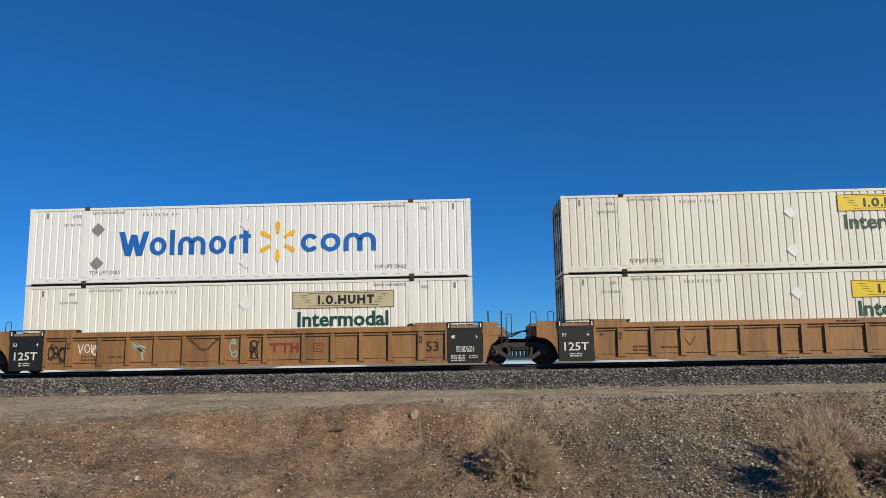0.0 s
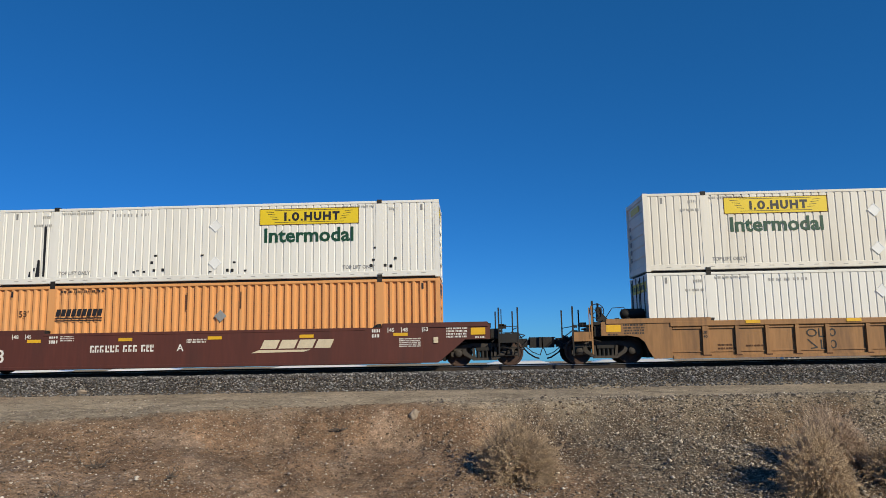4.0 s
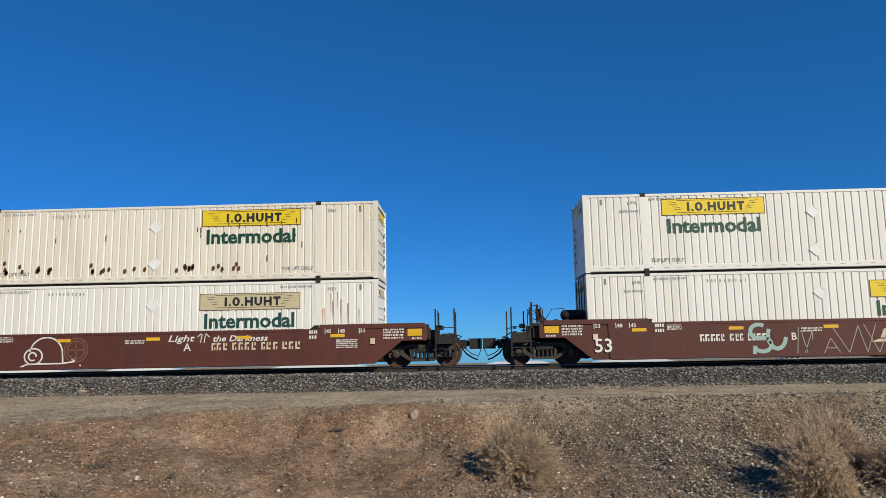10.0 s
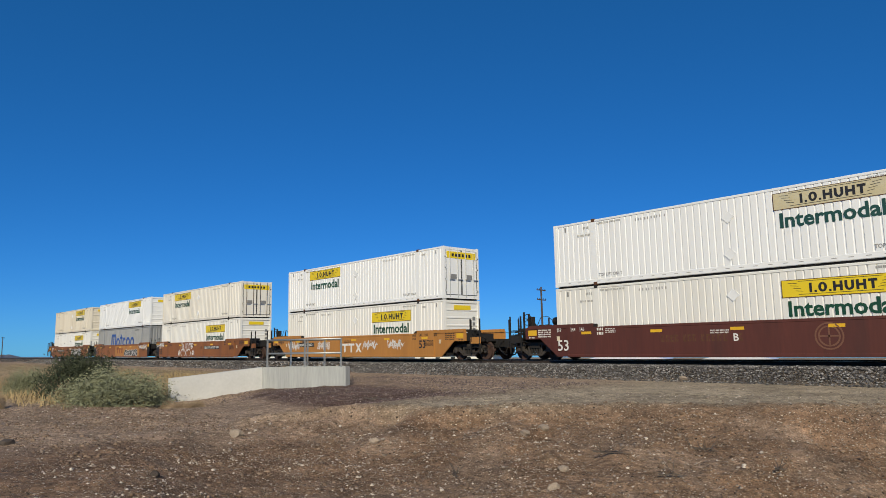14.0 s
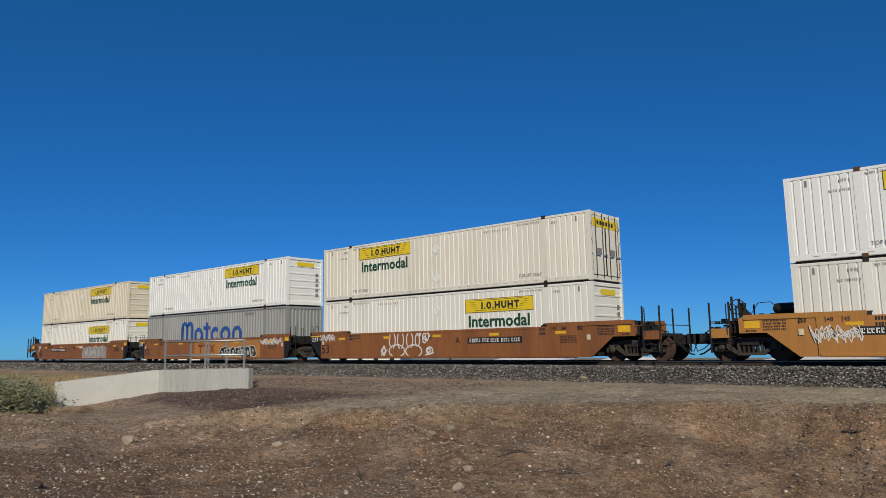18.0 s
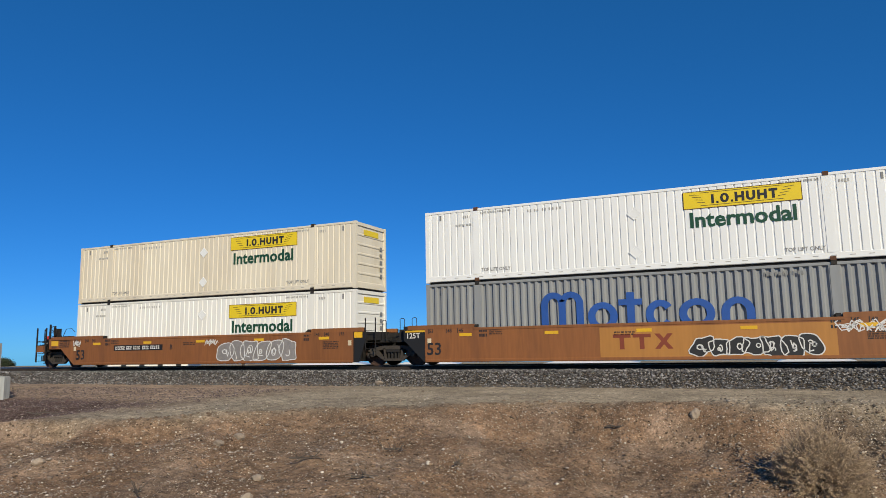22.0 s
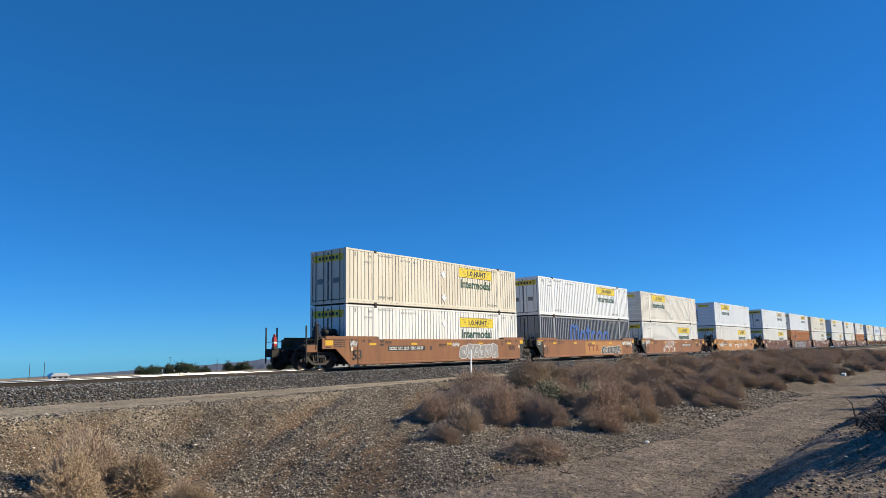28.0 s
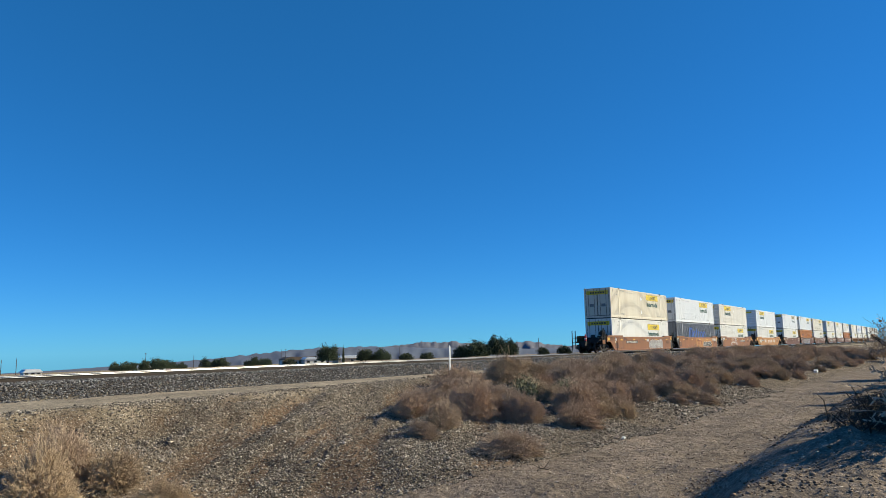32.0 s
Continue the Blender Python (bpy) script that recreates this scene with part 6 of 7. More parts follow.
strokes(CARS[2], [arc(5.65, 0.50, 0.52, 0.30, 0, 360), arc(6.75, 0.48, 0.52, 0.30, 0, 360), arc(5.35, 1.02, 0.20, 0.40, -70, 250), arc(5.9, 1.02, 0.20, 0.42, -70, 250), arc(6.5, 1.0, 0.20, 0.38, -70, 250), arc(7.0, 1.0, 0.14, 0.3, -70, 250), [(6.95, 1.2), (7.1, 1.42), (7.2, 1.2), (6.92, 1.34), (7.28, 1.34), (6.95, 1.2)], arc(7.55, 1.15, 0.22, 0.16, 0, 300), arc(7.6, 1.18, 0.1, 0.22, 0, 360), arc(7.45, 1.0, 0.12, 0.14, 0, 360), arc(7.75, 0.5, 0.2, 0.16, 0, 360), arc(7.7, 0.5, 0.1, 0.08, 0, 360), arc(4.75, 0.5, 0.16, 0.14, 0, 360), arc(4.78, 0.5, 0.08, 0.24, 0, 360), [(4.6, 0.3), (5.0, 0.55)], [(7.5, 0.3), (8.0, 0.4)]], SPRAY_WHITE, 0.06, label="white spray-painted loops")
scribble(CARS[2], 0.0, 1.0, 1.1, 0.45, SPRAY_WHITE, 11)
for i in (10, 11, 12):
    py, pz = -SY + 0.096, -SY - 0.012
    if UNITS[i][2] == "joint":
        text_on(CARS[i], "53", 14.50, 0.56, 0.33, BLACK_INK, y=py)
        text_on(CARS[i], "48", 15.36, 0.98, 0.11, WHITE_INK, y=pz)
        text_on(CARS[i], "5", 16.22, 0.98, 0.11, WHITE_INK, y=pz)
        bars(15.55, 0.66, 0.62, 0.045, pz, WHITE_INK, CARS[i], 3, seed=i + 1)
        bars(15.36, 0.36, 0.50, 0.05, pz, WHITE_INK, CARS[i], 3, seed=i + 2)
        bars(15.98, 0.36, 0.30, 0.035, pz, WHITE_INK, CARS[i], 2, seed=i + 3)
    if UNITS[i][1] == "joint":
        text_on(CARS[i], "125T", -0.12, 0.50, 0.27, WHITE_INK, 0.84, y=pz)
        text_on(CARS[i], "53", -0.18, 0.98, 0.11, WHITE_INK, y=pz)
        text_on(CARS[i], "4", 0.66, 0.98, 0.11, WHITE_INK, y=pz)
        bars(0.06, 0.36, 0.42, 0.045, pz, WHITE_INK, CARS[i], 2, seed=i + 4)
        text_on(CARS[i], "45", 1.12, 0.98, 0.10, BLACK_INK, y=py)
    for x in (CL / 2 - 6.24, CL / 2 + 6.24):
        text_on(CARS[i], "20", x - 0.09, 0.98, 0.10, BLACK_INK, y=-SY + 0.008)
        text_on(CARS[i], "40", x - 0.09, 0.84, 0.10, BLACK_INK, y=-SY + 0.008)
    for x, z, w in ((2.25, 0.56, 0.55), (2.25, 0.44, 0.6), (3.2, 0.52, 0.6)):
        bars(x, z, w, 0.06, py, RUST, CARS[i], seed=i + 6)
    bars(9.15, 1.30, 0.8, 0.06, -SY - 0.012, RUST, CARS[i], seed=i + 7)
ty = -SY + 0.094
strokes(CARS[10], [arc(5.45, 0.95, 0.16, 0.12, 0, 400, 10), [(5.7, 1.08), (5.7, 0.82), (5.9, 0.82)], arc(6.15, 0.95, 0.1, 0.12, 0, 360, 8), [(5.3, 0.72), (5.6, 0.45), (5.4, 0.42)], [(5.75, 0.7), (5.75, 0.4), (5.9, 0.42)], arc(6.15, 0.55, 0.1, 0.13, 0, 360, 8)], SPRAY_BLACK, 0.04, ty)
strokes(CARS[10], [arc(10.75, 1.0, 0.12, 0.1, 0, 380, 8), arc(11.0, 1.0, 0.08, 0.1, 0, 360, 8), [(10.5, 0.75), (11.05, 0.78)], [(10.5, 0.7), (10.65, 0.5), (10.85, 0.7), (11.0, 0.48)], [(10.5, 0.4), (11.0, 0.36)]], SPRAY_BLACK, 0.04, ty)
# one car's row of tags, a sagging rusty mark and two faded figures
strokes(CARS[11], [arc(1.15, 0.72, 0.10, 0.24, 0, 420, 14), arc(1.32, 0.74, 0.09, 0.2, 60, 460, 14), arc(1.55, 0.66, 0.10, 0.26, 90, 500, 14), [(1.05, 0.5), (1.70, 0.96)], [(1.10, 0.92), (1.62, 0.42)]], SPRAY_BLACK, 0.045, ty)
strokes(CARS[11], [[(2.12, 1.0), (2.2, 0.7), (2.3, 1.0)], arc(2.45, 0.86, 0.09, 0.14, 0, 400, 10), [(2.6, 1.0), (2.62, 0.72), (2.75, 0.9)], arc(2.72, 0.8, 0.07, 0.18, 90, 440, 10)], SPRAY_WHITE, 0.035, ty)
strokes(CARS[11], [[(4.1, 1.0), (4.35, 0.78)], [(4.12, 0.88), (4.5, 0.72)], [(4.4, 0.8), (4.46, 0.45)], [(4.3, 0.94), (4.55, 0.86)]], SPRAY_TEAL, 0.07, ty)
strokes(CARS[11], [[(6.12, 1.12), (6.3, 0.98), (6.48, 0.80), (6.64, 0.74), (6.80, 0.80), (6.98, 0.98), (7.15, 1.12)]], RUST, 0.075, ty, label="dark rusty sagging mark")
strokes(CARS[11], [arc(7.68, 0.82, 0.12, 0.2, 30, 330, 12), arc(7.7, 1.02, 0.07, 0.08, 0, 360, 8), arc(7.72, 0.6, 0.10, 0.12, 180, 400, 8)], SPRAY_TEAL, 0.045, ty)
strokes(CARS[11], [arc(8.42, 0.88, 0.13, 0.16, 0, 480, 14), arc(8.44, 0.58, 0.12, 0.18, 90, 520, 14), [(8.26, 0.36), (8.62, 1.05)], [(8.3, 1.0), (8.58, 0.4)], arc(8.36, 0.74, 0.10, 0.10, 0, 400, 10)], SPRAY_BLACK, 0.045, ty)
plain_shapes("logo_shape", [("tee", 9.0, 0.33, 0.34, 0), ("tee", 9.36, 0.33, 0.34, 0), ("twin", 9.72, 0.30, 0.34, 0)], 0.60, -SY + 0.096, 0.085, RED_INK, CARS[11], "plain dark red figure")
strokes(CARS[11], [[(10.55, 0.9), (10.85, 0.9), (10.85, 0.62), (10.55, 0.62), (10.55, 0.9)], [(10.6, 0.82), (10.8, 0.82)], [(10.62, 0.72), (10.78, 0.72)]], RED_INK, 0.03, ty, name="emblem", label="faded square emblem")
strokes(CARS[12], [[(4.0, 0.9), (4.2, 0.6), (4.4, 0.9)], [(11.6, 0.6), (11.8, 0.9), (12.0, 0.6)]], RUST, 0.03, ty)

# end-of-train marker on the last coupler
marker = part("end_marker", Shape().box(-3.62, -3.42, -0.30, -0.12, 0.98, 1.06), GREY_PLATE, CARS[0], "end-of-train device on the coupler")
part("marker_case", Shape().bevel_box(-3.60, -3.44, -0.29, -0.13, 1.06, 1.52, 0.03), RED_CASE, marker, "red plastic case")
part("marker_band", Shape().box(-3.605, -3.435, -0.295, -0.125, 1.22, 1.30), WHITE_INK, marker)
part("marker_lamp", Shape().lathe([(0.06, 0), (0.065, 0.08), (0.03, 0.14)], (-3.52, -0.21, 1.52), "z", 10), RED_CASE, marker)

# ---- plants ----
STRAW = material("dry_straw_stems", (0.45, 0.335, 0.225), 0.9, 0, 0.3, 6, spread=0.12)
TWIG = material("grey_brown_twigs", (0.48, 0.36, 0.265), 0.9, 0, 0.3, 6, spread=0.12)
RUSSET = material("russet_dry_stems", (0.50, 0.355, 0.25), 0.9, 0, 0.3, 6, spread=0.12)
# dead wood of the heaps; inside bushes it paints the inner shade
DARK_TWIG = material("dark_dead_wood_and_bush_shade", (0.075, 0.058, 0.046), 0.9, 0, 0.3, 6, spread=0.12)
SAGE = material("sage_green_leaves", (0.25, 0.26, 0.155), 0.85, 0, 0.3, 5, spread=0.1)
OLIVE = material("dark_olive_leaves", (0.055, 0.068, 0.032), 0.85, 0, 0.3, 5, spread=0.15)
TREE_GREEN = material("dusty_tree_leaves", (0.048, 0.066, 0.030), 0.85, 0, 0.35, 0.8, spread=0.2)
BARK = material("grey_bark", (0.10, 0.08, 0.065), 0.9, 0, 0.3, 5, bump=0.5)
DRY_GRASS = material("dry_grass_blades", (0.42, 0.31, 0.16), 0.9, 0, 0.3, 4, spread=0.1)


def ribbons(lines, widths, rng):
    """Thin flat stems: lines (n, k, 3), widths (k,). Gives vertices and faces."""
    n, k, _ = lines.shape
    d = lines[:, -1] - lines[:, 0]
    side = np.cross(d, rng.normal(size=(n, 3)))
    side /= np.linalg.norm(side, axis=1)[:, None] + 1e-9
    v = np.empty((n, k, 2, 3))
    v[:, :, 0] = lines + side[:, None] * widths[None, :, None] / 2
    v[:, :, 1] = lines - side[:, None] * widths[None, :, None] / 2
    i = np.arange(n * k * 2).reshape(n, k, 2)
    f = np.stack([i[:, :-1, 0], i[:, :-1, 1], i[:, 1:, 1], i[:, 1:, 0]], -1).reshape(-1, 4)
    return v.reshape(-1, 3), f


def quad_mesh(name, v, f, mat, smooth=False):
    me = bpy.data.meshes.new(name)
    me.vertices.add(len(v))
    me.vertices.foreach_set("co", np.asarray(v, float).ravel())
    k = f.shape[1]
    me.loops.add(len(f) * k)
    me.loops.foreach_set("vertex_index", f.ravel())
    me.polygons.add(len(f))
    me.polygons.foreach_set("loop_start", np.arange(len(f)) * k)
    if smooth:
        me.polygons.foreach_set("use_smooth", np.ones(len(f), bool))
    me.materials.append(mat)
    me.update()
    return me


def dome_stems(seed, plumes=34, stems=70, twigs=14, inner=260):
    """A dry bush of unit radius and height: plumes of feathery stems fanning from the root, of uneven reach, with gaps
    between them, over a tangle of bare inner twigs. Gives the outer plumes and the inner tangle."""
    rng = np.random.default_rng(seed)
    k = np.arange(plumes)
    az = k * 2.39996 + rng.normal(0, 0.35, plumes)
    el = np.arcsin(np.clip((k + 0.5) / plumes + rng.normal(0, 0.07, plumes), 0.03, 0.99))
    reach = rng.uniform(0.74, 1.0, plumes)
    axis = np.stack([np.cos(el) * np.cos(az), np.cos(el) * np.sin(az), np.sin(el)], -1)
    spread = rng.uniform(0.16, 0.25, (plumes, 1, 1))
    d = axis[:, None] + rng.normal(0, 1, (plumes, stems, 3)) * spread
    r = reach[:, None, None] * (1 - 0.45 * rng.random((plumes, stems, 1)) ** 1.6)
    tip = (d * r).reshape(-1, 3)
    n = len(tip)
    root = rng.normal(0, 0.05, (n, 3)) * [1, 1, 0.2]
    start = root + (tip - root) * rng.uniform(0.30, 0.62, (n, 1))
    mid = (start + tip) / 2 + rng.normal(0, 0.035, (n, 3)) + [0, 0, 0.035]
    tip = tip + [0, 0, -0.03] + rng.normal(0, 0.02, (n, 3))
    v1, f1 = ribbons(np.stack([start, mid, tip], 1), np.array([0.004, 0.004, 0.003]), rng)
    a = rng.uniform(0.0, 1.0, (n, twigs, 1))
    base = mid[:, None] * (1 - a) + tip[:, None] * a
    way = (tip - mid) / (np.linalg.norm(tip - mid, axis=1)[:, None] + 1e-6)
    out = base + way[:, None] * rng.uniform(0.0, 0.05, (n, twigs, 1)) + rng.normal(0, 0.026, (n, twigs, 3))
    v2, f2 = ribbons(np.stack([base, out], 2).reshape(-1, 2, 3), np.array([0.0085, 0.005]) * (1.0 if twigs > 14 else 1.6), rng)
    v = np.concatenate([v1, v2])
    v[:, 2] = np.maximum(v[:, 2], -0.03)
    # bare crooked twigs inside, coloured dark to paint the shade between plumes
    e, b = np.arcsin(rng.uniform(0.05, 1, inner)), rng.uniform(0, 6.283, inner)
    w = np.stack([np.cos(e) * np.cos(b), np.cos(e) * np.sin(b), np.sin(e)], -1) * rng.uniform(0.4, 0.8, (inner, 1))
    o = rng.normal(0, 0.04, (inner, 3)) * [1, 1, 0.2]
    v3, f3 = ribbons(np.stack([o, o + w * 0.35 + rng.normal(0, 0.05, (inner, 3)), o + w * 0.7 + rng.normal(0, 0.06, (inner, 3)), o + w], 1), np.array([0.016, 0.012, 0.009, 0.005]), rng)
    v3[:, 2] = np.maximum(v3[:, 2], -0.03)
    return v, np.concatenate([f1, f2 + len(v1)]), v3, f3


def leaf_cloud(seed, clumps, leaves, size, squash=1.0):
    """Leaves in uneven clumps within a unit dome."""
    rng = np.random.default_rng(seed)
    d = rng.normal(size=(clumps, 3))
    d[:, 2] = np.abs(d[:, 2])
    d /= np.linalg.norm(d, axis=1)[:, None]
    c = d * rng.uniform(0.35, 0.88, (clumps, 1))
    c[:, 2] *= squash
    p = c[:, None] + rng.normal(0, 0.11, (clumps, leaves, 3))
    p = p.reshape(-1, 3)
    p[:, 2] = np.maximum(p[:, 2], 0.02)
    n = len(p)
    u, w = rng.normal(size=(n, 3)), rng.normal(size=(n, 3))
    u /= np.linalg.norm(u, axis=1)[:, None]
    w -= u * (u * w).sum(1)[:, None]
    w /= np.linalg.norm(w, axis=1)[:, None]
    s = size * rng.uniform(0.6, 1.3, (n, 1))
    v = np.stack([p - u * s, p + w * s * 0.45, p + u * s, p - w * s * 0.45], 1).reshape(-1, 3)
    return v, np.arange(4 * n).reshape(-1, 4)


def bush_meshes(seed, mat, *size):
    v, f, v3, f3 = dome_stems(seed, *size)
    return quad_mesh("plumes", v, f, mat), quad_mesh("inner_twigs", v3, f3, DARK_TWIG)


stem_sets = [bush_meshes(60 + i, m, *((56, 120, 24, 260) if i < 3 else (40, 80, 12, 120))) for i, m in enumerate((STRAW, TWIG, RUSSET, STRAW, TWIG, RUSSET))] + [bush_meshes(71, DARK_TWIG, 16, 24, 6, 160)]


def root_crown(name):
    s = Shape()
    r = random.Random(3)
    for i in range(9):
        a = r.uniform(0, 6.28)
        s.tube([(0.02 * math.cos(a), 0.02 * math.sin(a), -0.08), (0.12 * math.cos(a), 0.12 * math.sin(a), 0.12), (0.3 * math.cos(a), 0.3 * math.sin(a), r.uniform(0.25, 0.5))], [0.03, 0.022, 0.01], 5)
    return s.mesh(name, BARK)


CROWN = root_crown("root_crown")


def bush(x, y, width, height, kind, turn=0.0, label="", group="dry bushes along the bank"):
    words = ("pale straw-coloured dry bush on the gravel bank", "grey-brown dry desert bush on the bank", "russet dry desert bush on the bank")[kind % 3]
    b = tagged(new("dry_bush"), label or words, "bush", group)
    b.location = (x, y, float(ground_z(x, y)) - 0.04)
    b.rotation_euler = (0, 0, turn)
    b.scale = (width / 2 * (1 + 0.18 * math.sin(7 * x + y)), width / 2 * (1 + 0.18 * math.sin(5 * y)), height)
    part("canopy", stem_sets[kind][0], None, b)
    part("inner_twigs", stem_sets[kind][1], None, b, "bare inner twigs, dark as the bush's inner shade")
    part("root_crown", CROWN, None, b)
    return b


for x, y, w, h, k in ((0.92, 14.36, 1.37, 0.97, 0), (7.3, 14.64, 1.42, 1.07, 1), (6.33, 13.39, 1.41, 1.06, 0), (8.0, 13.89, 1.07, 0.79, 3), (7.99, 12.27, 1.51, 0.64, 0),
                      (15.9, 9.3, 1.55, 0.62, 4), (18.1, 14.2, 1.35, 0.85, 5), (15.6, 11.9, 0.9, 0.55, 4), (17.2, 12.3, 1.25, 0.9, 4), (19.5, 12.7, 1.55, 1.2, 2), (20.3, 12.3, 1.2, 0.85, 5)):
    bush(x, y, w, h, k, turn=x * 3.1)
for x, y, w, h, k in ((27.0, 15.8, 2.2, 1.15, 0), (30.5, 17.0, 1.8, 1.15, 3), (20.5, 11.5, 1.5, 1.0, 1), (23.2, 10.8, 1.9, 1.0, 2), (29.5, 14.2, 1.7, 0.95, 4), (27.6, 11.0, 1.5, 1.0, 5),
                      (29.8, 10.8, 1.5, 0.85, 4), (33.6, 10.8, 1.9, 1.05, 5), (43.0, 17.3, 1.8, 1.0, 3), (48.3, 15.8, 2.2, 1.05, 4), (38.6, 11.2, 1.6, 1.05, 5), (33.0, 9.2, 1.5, 0.55, 4)):
    bush(x, y, w, h, k, turn=x * 2.3)
rb = random.Random(21)
for i in range(44):
    x = rb.uniform(19.5, 42)
    a = rb.uniform(0.28, 0.86)
    y = float(toe_y(x) + (crest_y(x) - toe_y(x)) * a)
    s = rb.uniform(0.5, 0.9)
    bush(x, y, 1.7 * s, 0.78 * s, rb.choice((1, 2, 3, 4, 5)), rb.uniform(0, 6))
for i in range(270):
    x = 21 + 120 * rb.random() ** 1.25
    a = rb.uniform(0.12, 1.02)
    y = float(toe_y(x) + (crest_y(x) - toe_y(x)) * a)
    if x < 34 and a > 0.85:
        continue
    s = rb.uniform(0.6, 1.15) * (1.0 if x < 45 else 1.2)
    bush(x, y, 1.75 * s, 0.80 * s, 3 + rb.randrange(3), rb.uniform(0, 6))
for x, y, s in ((24.5, 13.5, 1.1), (26.2, 12.6, 0.9)):
    g = tagged(new("green_bush"), "small yellow-green desert bush among dry ones", "bush", "dry bushes along the bank")
    g.location, g.scale = (x, y, float(ground_z(x, y))), (0.75 * s, 0.75 * s, 0.95 * s)
    part("foliage", quad_mesh("foliage", *leaf_cloud(5, 60, 40, 0.05), SAGE), None, g)
    part("root_crown", CROWN, None, g)

# shrubs by the culvert
for x, y, w, h, mat, seed, name, text in ((-26.0, 8.0, 5.4, 1.30, SAGE, 31, "sage_bush", "broad sage-green desert shrub beside the concrete wall"),
                                          (-31.0, 8.2, 4.4, 2.1, OLIVE, 32, "creosote_bush", "dark olive shrub behind the sage bush"),
                                          (-34.5, 7.2, 3.0, 1.3, SAGE, 33, "sage_bush", "low greenish shrub in dry grass")):
    b = tagged(new(name), text, "bush", "shrubs by the culvert")
    b.location, b.scale = (x, y, float(ground_z(x, y)) - 0.05), (w / 2, w / 2 * 0.75, h)
    part("foliage", quad_mesh("foliage", *leaf_cloud(seed, 210, 130, 0.023), mat), None, b)
    part("root_crown", CROWN, None, b)
for i in range(34):
    x, y = rb.uniform(-46, -26), rb.uniform(4.4, 13)
    if abs(x + 25.7) < 2.2 and 7 < y < 14:
        continue
    bush(x, y, rb.uniform(0.7, 1.5), rb.uniform(0.35, 0.75), rb.choice((0, 3, 3, 4)), rb.uniform(0, 6), "tuft of dry straw-coloured desert scrub", "scrub by the culvert")
for x, y, w in ((-22.6, 9.5, 0.7), (-23.4, 9.3, 0.9), (-24.1, 9.2, 0.6)):
    bush(x, y, w, 0.35, 3, x, "small weed at the foot of the wall", "scrub by the culvert")
# grass
n = 9000
x, y = rng.uniform(-50, -24, n), rng.uniform(4.6, 16, n)
k = (fbm(x, y, 71, 3, 0.5) > -0.1) & (y > 5.4 + 0.6 * fbm(x, y, 72, 2, 0.6)) & ~((x > -26.5) & (y > 9.3))
x, y = x[k], y[k]
base = np.stack([x, y, ground_z(x, y)], -1)
tip = base + np.stack([rng.normal(0, 0.08, len(x)), rng.normal(0, 0.08, len(x)), rng.uniform(0.12, 0.38, len(x))], -1)
v, f = ribbons(np.stack([base, (base + tip) / 2 + rng.normal(0, 0.02, base.shape), tip], 1), np.array([0.03, 0.02, 0.006]), rng)
tagged(new("dry_grass", quad_mesh("dry_grass", v, f, DRY_GRASS)), "tufts of dry yellow grass beside the track", "grass", kind="stuff")

# brush heap on the near berm, at the edge of the view
def branch_heap(x, y, w, h, seed, label):
    r = np.random.default_rng(seed)
    s = Shape()
    for i in range(110):
        a, e, l = r.uniform(0, 6.28), r.uniform(0.1, 1.1), r.uniform(0.35, 0.8)
        p = Vector((r.normal(0, 0.25) * w, r.normal(0, 0.2) * w, 0))
        d = Vector((math.cos(a) * math.cos(e), math.sin(a) * math.cos(e), math.sin(e)))
        m = p + d * l * w * 0.26 + Vector((0, 0, r.uniform(0.05, 0.22)))
        q = p + d * l * w * 0.46 + Vector((r.normal(0, 0.08), r.normal(0, 0.08), -0.06))
        q.z = min(q.z, h)
        s.tube([tuple(p), tuple(m), tuple(q)], [0.018, 0.012, 0.005], 4)
    b = tagged(new("brush_heap"), label, "brush")
    b.location = (x, y, float(ground_z(x, y)))
    part("branch_tangle", s, DARK_TWIG, b)
    part("canopy", stem_sets[6][0], None, b).scale = (w * 0.45, w * 0.45, h * 0.7)
    return b


branch_heap(16.4, 1.15, 2.0, 0.95, 3, "heap of dark dead branches beside the dirt track")
branch_heap(19.8, 1.2, 2.2, 0.9, 4, "heap of dead branches on the berm")
# bare shrubs out of view, added to cast the shadows on the dirt track
for x, y, w, h in ((14.0, -1.1, 3.4, 2.5), (16.9, -0.9, 3.0, 2.5), (20.0, -0.9, 3.2, 2.6), (25.0, -0.8, 3.4, 2.4), (31.0, -0.4, 2.6, 2.6), (38.5, 0.2, 2.8, 2.8), (47.0, 0.6, 3.0, 3.0), (60.0, 1.0, 3.0, 3.2)):
    bush(x, y, w, h, 4, x, "tall unseen leafless shrub on the berm, casting track shadows", "shrubs on the berm")


